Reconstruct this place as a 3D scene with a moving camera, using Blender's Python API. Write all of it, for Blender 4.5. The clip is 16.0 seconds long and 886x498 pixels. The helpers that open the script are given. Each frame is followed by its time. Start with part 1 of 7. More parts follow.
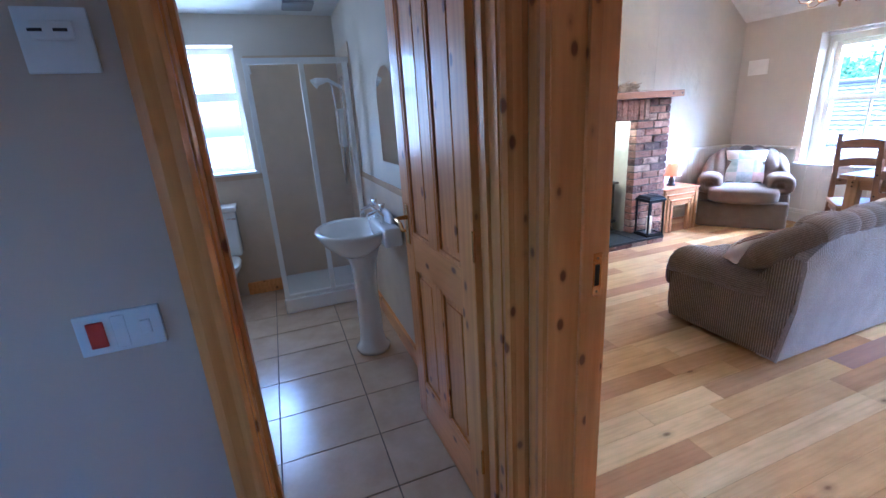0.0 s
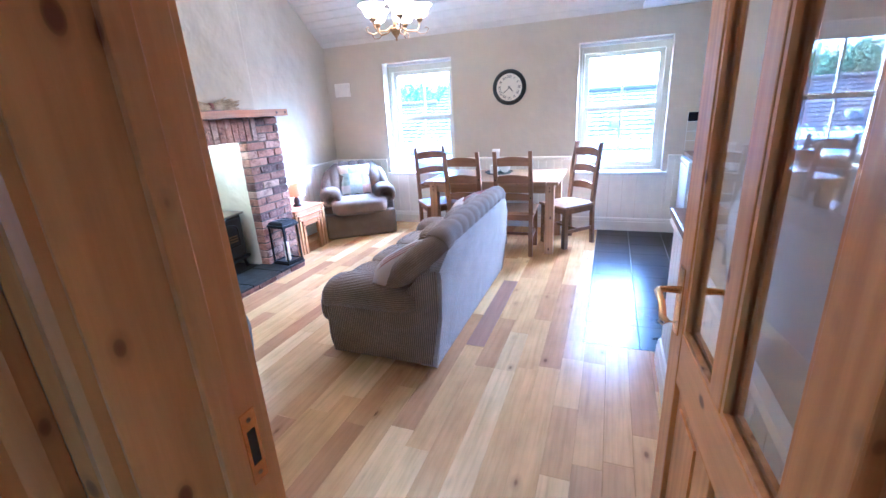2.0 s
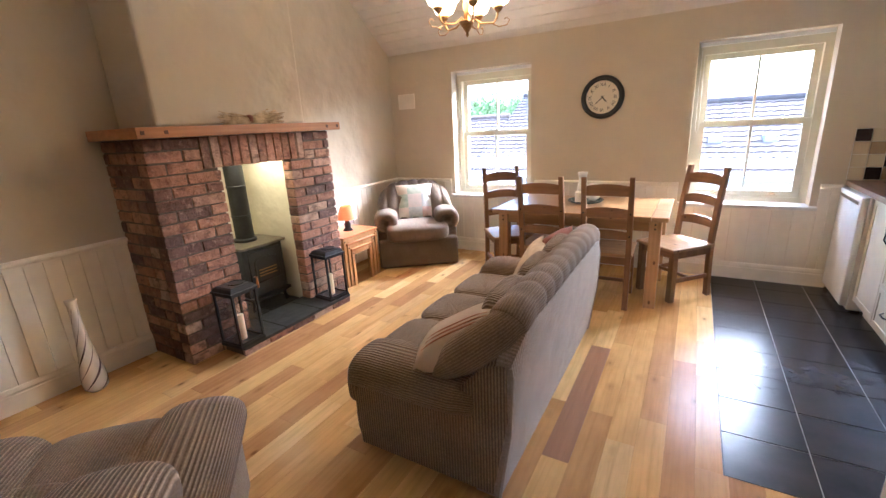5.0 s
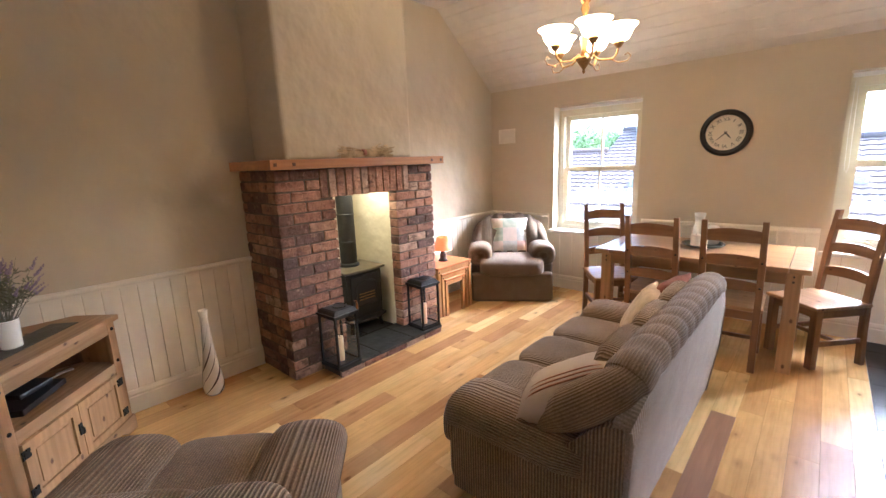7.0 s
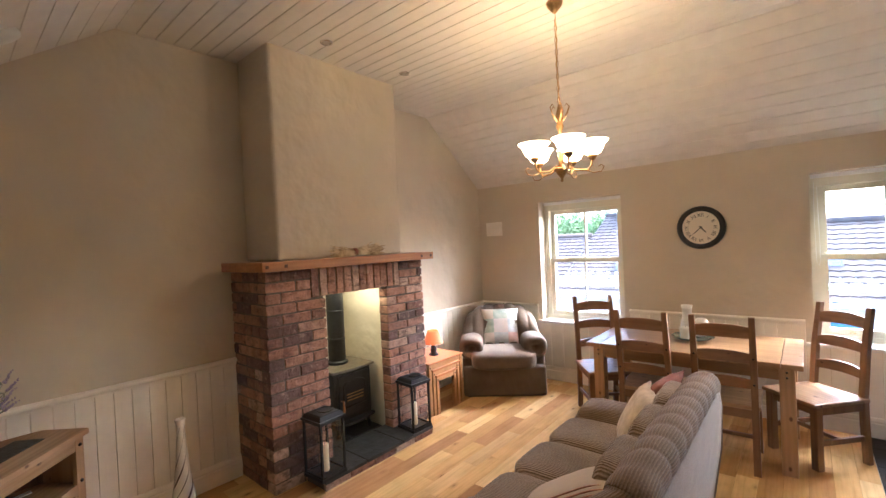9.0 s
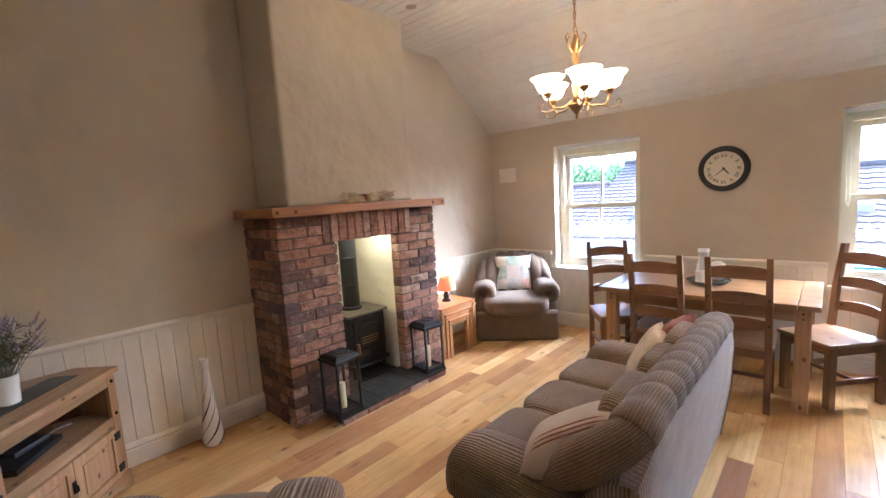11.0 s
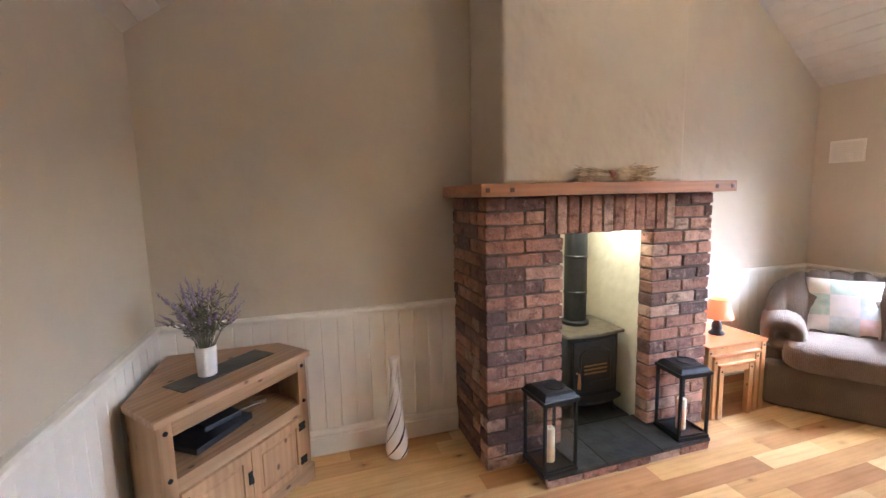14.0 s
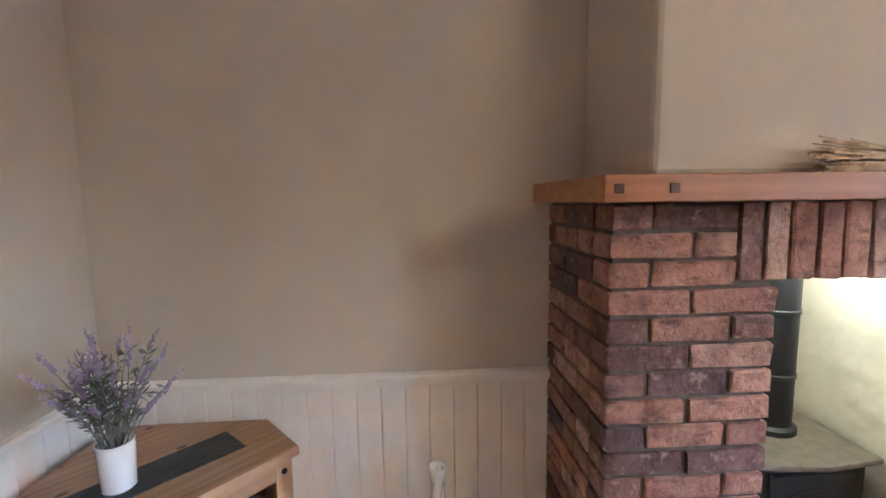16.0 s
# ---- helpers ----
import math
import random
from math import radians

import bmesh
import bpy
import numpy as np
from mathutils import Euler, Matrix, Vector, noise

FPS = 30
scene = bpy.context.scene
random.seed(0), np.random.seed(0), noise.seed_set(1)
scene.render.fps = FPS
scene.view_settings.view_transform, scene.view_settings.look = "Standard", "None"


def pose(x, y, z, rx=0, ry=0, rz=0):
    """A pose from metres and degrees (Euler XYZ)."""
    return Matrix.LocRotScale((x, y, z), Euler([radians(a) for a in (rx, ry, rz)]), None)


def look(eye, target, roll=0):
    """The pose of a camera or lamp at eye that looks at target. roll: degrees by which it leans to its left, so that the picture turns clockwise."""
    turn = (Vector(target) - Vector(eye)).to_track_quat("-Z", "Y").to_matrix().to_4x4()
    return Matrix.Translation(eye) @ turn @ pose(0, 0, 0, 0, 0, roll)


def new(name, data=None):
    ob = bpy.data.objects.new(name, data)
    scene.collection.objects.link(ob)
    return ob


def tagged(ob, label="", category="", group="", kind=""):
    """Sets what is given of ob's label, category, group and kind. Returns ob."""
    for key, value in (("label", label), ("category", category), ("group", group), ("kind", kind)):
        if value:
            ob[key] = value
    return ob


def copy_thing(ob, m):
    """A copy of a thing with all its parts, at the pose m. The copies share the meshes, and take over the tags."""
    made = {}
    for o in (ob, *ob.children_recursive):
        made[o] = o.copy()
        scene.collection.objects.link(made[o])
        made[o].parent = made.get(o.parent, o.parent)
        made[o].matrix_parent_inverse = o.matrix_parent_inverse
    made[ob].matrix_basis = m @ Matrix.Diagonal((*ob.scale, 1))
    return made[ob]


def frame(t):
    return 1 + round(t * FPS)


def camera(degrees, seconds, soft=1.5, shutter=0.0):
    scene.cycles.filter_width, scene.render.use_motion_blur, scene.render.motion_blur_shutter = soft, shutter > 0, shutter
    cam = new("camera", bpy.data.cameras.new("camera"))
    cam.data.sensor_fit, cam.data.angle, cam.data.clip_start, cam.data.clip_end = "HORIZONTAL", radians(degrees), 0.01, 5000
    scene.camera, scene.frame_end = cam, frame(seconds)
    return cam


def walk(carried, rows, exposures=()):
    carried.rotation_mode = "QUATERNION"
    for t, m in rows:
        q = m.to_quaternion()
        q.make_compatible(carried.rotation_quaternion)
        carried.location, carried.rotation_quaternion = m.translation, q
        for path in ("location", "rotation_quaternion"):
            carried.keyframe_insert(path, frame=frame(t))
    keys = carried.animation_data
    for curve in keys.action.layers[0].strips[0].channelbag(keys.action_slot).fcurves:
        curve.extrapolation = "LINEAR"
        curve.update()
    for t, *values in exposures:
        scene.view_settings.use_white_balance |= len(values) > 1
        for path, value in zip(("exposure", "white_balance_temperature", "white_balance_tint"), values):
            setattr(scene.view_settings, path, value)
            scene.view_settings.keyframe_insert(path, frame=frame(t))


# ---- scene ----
cam = camera(92.2, 16.0)

PATH = [
    (0, (0.944, 0.616, 1.434), (-0.849, 1.277, 0.844), -3.7),
    (0.5, (0.826, 0.765, 1.428), (-0.791, 1.768, 0.811), -3.8),
    (1, (0.769, 0.876, 1.459), (-0.616, 2.17, 0.819), -4.3),
    (1.5, (0.656, 0.955, 1.472), (-0.398, 2.53, 0.834), -4.0),
    (2, (0.531, 1.021, 1.466), (-0.174, 2.785, 0.841), -3.4),
    (2.5, (0.44, 1.123, 1.466), (-0.133, 2.937, 0.85), -2.7),
    (3, (0.347, 1.266, 1.47), (-0.22, 3.088, 0.871), -2.8),
    (5.5, (0.188, 1.762, 1.474), (-0.933, 3.326, 0.928), -2.9),
    (6, (0.153, 1.745, 1.472), (-1.077, 3.225, 0.927), -2.5),
    (6.5, (0.103, 1.722, 1.465), (-1.17, 3.165, 0.92), -2.2),
    (7, (0.094, 1.712, 1.501), (-1.217, 3.169, 1.1), -2.2),
    (7.5, (0.123, 1.724, 1.549), (-1.216, 3.197, 1.354), -2.2),
    (8, (0.124, 1.706, 1.599), (-1.202, 3.202, 1.574), -2.2),
    (10.5, (0.102, 1.718, 1.62), (-1.16, 3.269, 1.546), -2.7),
    (11, (0.121, 1.747, 1.555), (-1.225, 3.206, 1.315), -3.5),
    (11.5, (0.095, 1.755, 1.531), (-1.422, 3.003, 1.153), -4.8),
    (12, (-0.012, 1.792, 1.516), (-1.707, 2.778, 1.123), -5.9),
    (12.5, (-0.191, 1.877, 1.5), (-1.967, 2.708, 1.106), -4.7),
    (13, (-0.32, 1.974, 1.535), (-2.119, 2.757, 1.15), -3.6),
    (13.5, (-0.466, 2.119, 1.523), (-2.332, 2.78, 1.236), -1.7),
    (14, (-0.605, 2.221, 1.501), (-2.497, 2.819, 1.252), -1.3),
    (14.5, (-0.851, 2.313, 1.53), (-2.782, 2.778, 1.294), -1.2),
    (15, (-1.068, 2.386, 1.51), (-3.018, 2.777, 1.292), -0.7),
    (15.5, (-1.3, 2.534, 1.489), (-3.281, 2.715, 1.281), -0.7),
    (16, (-1.542, 2.591, 1.498), (-3.526, 2.705, 1.273), -0.8),
]
EXPOSURES = [(0.0, 5.36, 3640, 10), (1.0, 5.46, 3750, 10), (2.0, 5.66, 3500, 10), (2.5, 5.45, 3605, 10), (3.0, 5.36, 3950, 10), (5.5, 4.81, 4980, 10), (6.0, 4.76, 4940, 10), (7.0, 4.91, 4980, 10), (8.0, 4.7, 5100, 10), (10.5, 4.65, 4700, 10), (11.0, 4.76, 4640, 10), (12.0, 5.18, 5000, 10), (13.5, 4.99, 5100, 10), (14.0, 5.01, 4500, 10), (14.5, 5.11, 4200, 10), (15.0, 5.1, 4100, 10), (16.0, 5.17, 4150, 10)]
walk(cam, [(t, look(eye, target, roll)) for t, eye, target, roll in PATH], EXPOSURES)

# ---- world and large lights ----
world = bpy.data.worlds.new("sky")
scene.world = world
world.use_nodes = True
_wn = world.node_tree.nodes
_sky = _wn.new("ShaderNodeTexSky")
_sky.sky_type = "NISHITA"
_sky.sun_disc = False
_sky.sun_elevation = radians(37)
_sky.sun_rotation = radians(40)
_sky.air_density, _sky.dust_density, _sky.ozone_density = 1.0, 5.0, 1.0
_wn["Background"].inputs["Strength"].default_value = 0.15
world.node_tree.links.new(_sky.outputs[0], _wn["Background"].inputs[0])


def lamp(name, kind, place, energy, colour, size=0.1, aim=None):
    d = bpy.data.lights.new(name, kind)
    d.energy, d.color = energy, colour
    if kind == "SUN":
        d.angle = size
    elif kind == "AREA":
        d.size = size
    else:
        d.shadow_soft_size = size
    ob = new(name, d)
    ob.matrix_world = look(place, aim) if aim else pose(*place)
    return ob


lamp("overcast_sun", "SUN", (10.9, 18.2, 13.0), 0.28, (0.93, 0.96, 1.0), radians(85), aim=(0.6, 6, 1.0))

# ---- materials ----


def mat(name, colour, rough=0.6, metal=0.0, coat=0.0):
    m = bpy.data.materials.new(name)
    m.use_nodes = True
    b = m.node_tree.nodes["Principled BSDF"]
    b.inputs["Base Color"].default_value = (*colour, 1)
    b.inputs["Roughness"].default_value = rough
    b.inputs["Metallic"].default_value = metal
    b.inputs["Coat Weight"].default_value = coat
    return m


def node(m, kind, **inputs):
    n = m.node_tree.nodes.new(kind)
    for k, v in inputs.items():
        n.inputs[k.replace("_", " ")].default_value = v
    return n


def link(m, a, b):
    m.node_tree.links.new(a, b)


def bsdf(m):
    return m.node_tree.nodes["Principled BSDF"]


def coords(m, scale=(1, 1, 1), offset_random=False):
    """Object coordinates, stretched, shifted piece by piece where asked."""
    tc = node(m, "ShaderNodeTexCoord")
    mp = node(m, "ShaderNodeMapping")
    mp.inputs["Scale"].default_value = scale
    link(m, tc.outputs["Object"], mp.inputs["Vector"])
    if offset_random:
        info = node(m, "ShaderNodeObjectInfo")
        mul = node(m, "ShaderNodeMath")
        mul.operation = "MULTIPLY"
        mul.inputs[1].default_value = 57.0
        link(m, info.outputs["Random"], mul.inputs[0])
        link(m, mul.outputs[0], mp.inputs["Location"])
    return mp.outputs[0]


def ramp(m, fac, stops):
    r = node(m, "ShaderNodeValToRGB")
    e = r.color_ramp.elements
    while len(e) < len(stops):
        e.new(0.5)
    for el, (p, c) in zip(e, stops):
        el.position, el.color = p, (*c, 1)
    link(m, fac, r.inputs[0])
    return r.outputs[0]


def mix(m, kind, fac, a, b):
    n = node(m, "ShaderNodeMix")
    n.data_type, n.blend_type = "RGBA", kind
    for sock, v in ((n.inputs[0], fac), (n.inputs[6], a), (n.inputs[7], b)):
        if isinstance(v, (int, float)):
            sock.default_value = v
        elif isinstance(v, tuple):
            sock.default_value = (*v, 1)
        else:
            link(m, v, sock)
    return n.outputs[2]


def bump(m, height, strength, distance=0.01, first=None):
    n = node(m, "ShaderNodeBump")
    n.inputs["Strength"].default_value = strength
    n.inputs["Distance"].default_value = distance
    link(m, height, n.inputs["Height"])
    if first:
        link(m, first.outputs[0], n.inputs["Normal"])
    link(m, n.outputs[0], bsdf(m).inputs["Normal"])
    return n


def noise_tex(m, vec, scale, detail=4, rough=0.55):
    n = node(m, "ShaderNodeTexNoise")
    n.inputs["Scale"].default_value, n.inputs["Detail"].default_value, n.inputs["Roughness"].default_value = scale, detail, rough
    link(m, vec, n.inputs["Vector"])
    return n.outputs["Fac"]


def plaster(name, colour, lumps=0.35, rough=0.85):
    m = mat(name, colour, rough)
    v = coords(m)
    big = noise_tex(m, v, 1.6, 5)
    small = noise_tex(m, v, 60, 3)
    mid = noise_tex(m, v, 4.5, 3, 0.45)
    c = ramp(m, big, [(0.3, tuple(x * 0.93 for x in colour)), (0.7, tuple(min(1, x * 1.04) for x in colour))])
    link(m, c, bsdf(m).inputs["Base Color"])
    b1 = bump(m, mid, lumps, 0.035)
    bump(m, small, 0.06, 0.002, b1)
    return m


def painted(name, colour, rough=0.45):
    m = mat(name, colour, rough)
    v = coords(m)
    n = noise_tex(m, v, 9, 5)
    c = ramp(m, n, [(0.25, tuple(x * 0.92 for x in colour)), (0.75, tuple(min(1, x * 1.03) for x in colour))])
    link(m, c, bsdf(m).inputs["Base Color"])
    bump(m, noise_tex(m, v, 120, 2), 0.06, 0.002)
    return m


def wood(name, light, dark, axis=2, rough=0.4, coat=0.0, knots=0.55, pieces=False, scale=1.0):
    """Grain along one axis, with knots and slow shifts of tone."""
    m = mat(name, light, rough, 0, coat)
    st = [14 * scale] * 3
    st[axis] = 0.9 * scale
    v = coords(m, tuple(st), pieces)
    g = noise_tex(m, v, 1.6, 8, 0.65)
    st2 = [4 * scale] * 3
    st2[axis] = 0.35 * scale
    v2 = coords(m, tuple(st2), pieces)
    w = node(m, "ShaderNodeTexWave")
    w.inputs["Scale"].default_value, w.inputs["Distortion"].default_value, w.inputs["Detail"].default_value = 2.2, 7.0, 3.0
    w.bands_direction = "XYZ"[(axis + 1) % 3]
    link(m, v2, w.inputs["Vector"])
    mid = tuple((a + b) / 2 for a, b in zip(light, dark))
    c1 = ramp(m, g, [(0.36, dark), (0.5, mid), (0.64, light)])
    c2 = ramp(m, w.outputs["Fac"], [(0.0, tuple(0.6 * a + 0.4 * b for a, b in zip(dark, mid))), (0.35, mid), (0.8, light)])
    c = mix(m, "MIX", 0.38, c1, c2)
    if knots:
        st3 = [12 * scale] * 3
        st3[axis] = 7.0 * scale
        vo = node(m, "ShaderNodeTexVoronoi")
        vo.inputs["Scale"].default_value = 1.0
        link(m, coords(m, tuple(st3), pieces), vo.inputs["Vector"])
        k = ramp(m, vo.outputs["Distance"], [(0.08 * knots, (0.95, 0.95, 0.95)), (0.11 * knots, (0.7, 0.7, 0.7)), (0.125 * knots, (0.25, 0.25, 0.25)), (0.19 * knots, (0, 0, 0))])
        c = mix(m, "MIX", k, c, tuple(x * q for x, q in zip(dark, (0.34, 0.26, 0.3))))
    if pieces:
        info = node(m, "ShaderNodeObjectInfo")
        tone = ramp(m, info.outputs["Random"], [(0.0, (0.70, 0.62, 0.56)), (0.15, (0.84, 0.79, 0.73)), (0.45, (1.0, 1.0, 1.0)), (0.8, (1.12, 1.16, 1.18)), (1.0, (1.22, 1.32, 1.42))])
        c = mix(m, "MULTIPLY", 1.0, c, tone)
    link(m, c, bsdf(m).inputs["Base Color"])
    bump(m, g, 0.08, 0.003)
    return m


def oak(name, joined=False):
    """Lacquered oak strips: each board has its own tone, arched grain, slow blotches and a few knots."""
    m = mat(name, (0.6, 0.38, 0.17), 0.22)
    bsdf(m).inputs["Specular IOR Level"].default_value = 0.11
    if joined:
        rnd = node(m, "ShaderNodeNewGeometry").outputs["Random Per Island"]
    else:
        rnd = node(m, "ShaderNodeObjectInfo").outputs["Random"]
    c = ramp(m, rnd, [(0.0, (0.48, 0.265, 0.115)), (0.10, (0.54, 0.31, 0.13)), (0.28, (0.67, 0.415, 0.165)), (0.62, (0.74, 0.48, 0.195)), (0.84, (0.84, 0.605, 0.285)), (1.0, (0.59, 0.36, 0.155))])
    g = noise_tex(m, coords(m, (20, 1.2, 20), not joined), 1.6, 7, 0.65)
    c = mix(m, "MULTIPLY", 0.6, c, ramp(m, g, [(0.32, (0.78, 0.74, 0.68)), (0.5, (1, 1, 1)), (0.7, (1.1, 1.1, 1.12))]))
    w = node(m, "ShaderNodeTexWave")
    w.bands_direction = "X"
    w.inputs["Scale"].default_value, w.inputs["Distortion"].default_value, w.inputs["Detail"].default_value = 2.0, 9.0, 2.5
    w.inputs["Detail Scale"].default_value = 0.7
    link(m, coords(m, (5.0, 0.75, 5.0), not joined), w.inputs["Vector"])
    c = mix(m, "MULTIPLY", 0.13, c, ramp(m, w.outputs["Fac"], [(0.0, (0.70, 0.64, 0.57)), (0.3, (0.98, 0.98, 0.97)), (1.0, (1.05, 1.05, 1.05))]))
    c = mix(m, "MULTIPLY", 0.8, c, ramp(m, noise_tex(m, coords(m, (1, 0.5, 1), not joined), 7, 3), [(0.3, (0.84, 0.81, 0.77)), (0.7, (1.08, 1.08, 1.08))]))
    vo = node(m, "ShaderNodeTexVoronoi")
    vo.inputs["Scale"].default_value = 1.0
    link(m, coords(m, (7.0, 3.5, 7.0), not joined), vo.inputs["Vector"])
    c = mix(m, "MIX", ramp(m, vo.outputs["Distance"], [(0.0, (0.85, 0.85, 0.85)), (0.05, (0.65, 0.65, 0.65)), (0.09, (0.22, 0.22, 0.22)), (0.2, (0, 0, 0))]), c, (0.13, 0.06, 0.026))
    link(m, c, bsdf(m).inputs["Base Color"])
    bump(m, g, 0.05, 0.002)
    return m


def fabric(name, light, dark, axis=1, pitch=0.0118, depth=0.8, along=""):
    """Ribbed cord cloth; the ribs follow each other along the axis, or along a length stored in the mesh."""
    m = mat(name, light, 0.95)
    bsdf(m).inputs["Sheen Weight"].default_value = 0.16
    bsdf(m).inputs["Sheen Roughness"].default_value = 0.5
    v = coords(m)
    w = node(m, "ShaderNodeTexWave")
    w.bands_direction = "XYZ"[axis]
    w.inputs["Scale"].default_value = 0.314 / pitch
    w.inputs["Distortion"].default_value, w.inputs["Detail"].default_value = 0.3, 2
    w.inputs["Detail Scale"].default_value = 0.6
    if along:
        at = node(m, "ShaderNodeAttribute")
        at.attribute_name = along
        cb = node(m, "ShaderNodeCombineXYZ")
        link(m, at.outputs["Fac"], cb.inputs[axis])
        link(m, cb.outputs[0], w.inputs["Vector"])
    else:
        link(m, v, w.inputs["Vector"])
    slow = noise_tex(m, v, 6, 4)
    c = ramp(m, w.outputs["Fac"], [(0.38, dark), (0.95, light)])
    c = mix(m, "MULTIPLY", 0.7, c, ramp(m, slow, [(0.3, (0.72, 0.7, 0.68)), (0.7, (1.1, 1.1, 1.1))]))
    c = mix(m, "MULTIPLY", 0.75, c, ramp(m, noise_tex(m, v, 150, 3, 0.7), [(0.32, (0.58, 0.56, 0.54)), (0.68, (1.3, 1.3, 1.3))]))
    link(m, c, bsdf(m).inputs["Base Color"])
    b1 = bump(m, w.outputs["Fac"], depth, 0.006)
    bump(m, noise_tex(m, v, 220, 2), 0.5, 0.003, b1)
    return m


def cloth(name, colour, second=None):
    m = mat(name, colour, 0.95)
    v = coords(m)
    n = noise_tex(m, v, 14, 4)
    c = ramp(m, n, [(0.35, tuple(x * 0.85 for x in colour)), (0.65, second or colour)])
    link(m, c, bsdf(m).inputs["Base Color"])
    bump(m, noise_tex(m, v, 320, 2), 0.4, 0.002)
    return m


def glass(name, colour=(1, 1, 1), rough=0.0):
    m = mat(name, colour, rough)
    bsdf(m).inputs["Transmission Weight"].default_value = 1.0
    bsdf(m).inputs["IOR"].default_value = 1.45
    return m


def thin_glass(name, gloss=0.025, tint=(1, 1, 1)):
    """A window pane: clear, with a mirror's share that grows towards grazing."""
    m = bpy.data.materials.new(name)
    m.use_nodes = True
    t = m.node_tree
    t.nodes.remove(t.nodes["Principled BSDF"])
    clear, mirror, mx, fr, pw, ad = (t.nodes.new(k) for k in ("ShaderNodeBsdfTransparent", "ShaderNodeBsdfGlossy", "ShaderNodeMixShader", "ShaderNodeLayerWeight", "ShaderNodeMath", "ShaderNodeMath"))
    clear.inputs[0].default_value = (*tint, 1)
    mirror.inputs["Roughness"].default_value = 0.0
    pw.operation, pw.inputs[1].default_value = "POWER", 4.0
    ad.operation, ad.inputs[1].default_value, ad.inputs[2].default_value = "MULTIPLY_ADD", 0.9, gloss
    t.links.new(fr.outputs["Facing"], pw.inputs[0])
    t.links.new(pw.outputs[0], ad.inputs[0])
    t.links.new(ad.outputs[0], mx.inputs[0])
    t.links.new(clear.outputs[0], mx.inputs[1])
    t.links.new(mirror.outputs[0], mx.inputs[2])
    t.links.new(mx.outputs[0], t.nodes["Material Output"].inputs[0])
    return m


def glow(name, colour, strength, base=(0.9, 0.9, 0.9)):
    m = mat(name, base, 0.4)
    bsdf(m).inputs["Emission Color"].default_value = (*colour, 1)
    bsdf(m).inputs["Emission Strength"].default_value = strength
    return m


def brick_material():
    m = mat("brick", (0.35, 0.15, 0.1), 0.9)
    v = coords(m, (1, 1, 1), True)
    info = node(m, "ShaderNodeObjectInfo")
    base = ramp(m, info.outputs["Random"], [(0.0, (0.12, 0.078, 0.072)), (0.2, (0.21, 0.112, 0.085)), (0.36, (0.325, 0.168, 0.113)), (0.62, (0.43, 0.212, 0.136)), (0.84, (0.495, 0.28, 0.188)), (1.0, (0.49, 0.35, 0.26))])
    n1 = noise_tex(m, v, 14, 6, 0.65)
    n2 = noise_tex(m, v, 70, 4, 0.7)
    c = mix(m, "MULTIPLY", 1.0, base, ramp(m, n1, [(0.28, (0.42, 0.36, 0.36)), (0.5, (0.95, 0.95, 0.95)), (0.72, (1.22, 1.2, 1.15))]))
    c = mix(m, "MULTIPLY", 0.5, c, ramp(m, n2, [(0.3, (0.6, 0.6, 0.6)), (0.7, (1.2, 1.2, 1.2))]))
    n3 = noise_tex(m, v, 24, 5, 0.7)
    c = mix(m, "MIX", ramp(m, n3, [(0.56, (0, 0, 0)), (0.70, (0.6, 0.6, 0.6))]), c, (0.55, 0.38, 0.28))
    n4 = noise_tex(m, coords(m, (1, 0.35, 1), True), 19, 4, 0.6)
    c = mix(m, "MIX", ramp(m, n4, [(0.34, (0.75, 0.75, 0.75)), (0.44, (0, 0, 0))]), c, (0.11, 0.065, 0.052))
    link(m, c, bsdf(m).inputs["Base Color"])
    b1 = bump(m, n1, 1.0, 0.022)
    bump(m, n2, 0.8, 0.006, b1)
    return m


def stone_tile(name, colour, second, rough=0.35, pieces=True, relief=0.15, scale=6.0):
    m = mat(name, colour, rough)
    v = coords(m, (1, 1, 1), pieces)
    n = noise_tex(m, v, scale, 6, 0.6)
    c = ramp(m, n, [(0.3, second), (0.7, colour)])
    link(m, c, bsdf(m).inputs["Base Color"])
    bump(m, noise_tex(m, v, scale * 3, 5, 0.6), relief, 0.005)
    return m


PLASTER = plaster("wall_plaster", (0.62, 0.548, 0.43), 0.5)
BREAST = plaster("breast_plaster", (0.60, 0.528, 0.415), 0.9)
FIRE_PLASTER = plaster("fireplace_plaster", (0.80, 0.74, 0.58), 1.0)
BATH_PLASTER = plaster("bath_plaster", (0.66, 0.60, 0.50), 0.1)
HALL_PLASTER = plaster("hall_plaster", (0.63, 0.505, 0.37), 0.15)
CREAM = painted("cream_paint", (0.88, 0.835, 0.745))
WHITE = painted("white_paint", (0.80, 0.80, 0.78), 0.4)
CEILING = painted("ceiling_paint", (0.72, 0.68, 0.62), 0.5)
UPVC = painted("cream_window_paint", (0.74, 0.70, 0.55), 0.35)
FLOOR_WOOD = oak("oak_floor")
FLOOR_WOOD_REST = oak("oak_floor_rest", True)
DARK_PLANK = wood("dark_stained_plank", (0.40, 0.205, 0.10), (0.27, 0.13, 0.06), 1, 0.34, 0.0, False, False, 0.8)
PINE_DOOR = wood("varnished_pine", (0.76, 0.36, 0.082), (0.56, 0.222, 0.035), 2, 0.38, 0.1, 1.1)
PINE_DOOR_Y = wood("varnished_pine_rail", (0.78, 0.375, 0.096), (0.58, 0.242, 0.043), 0, 0.38, 0.1, 1.1)
PINE_WAX = wood("waxed_pine", (0.52, 0.315, 0.155), (0.36, 0.205, 0.09), 2, 0.45, 0.0, 0.9)
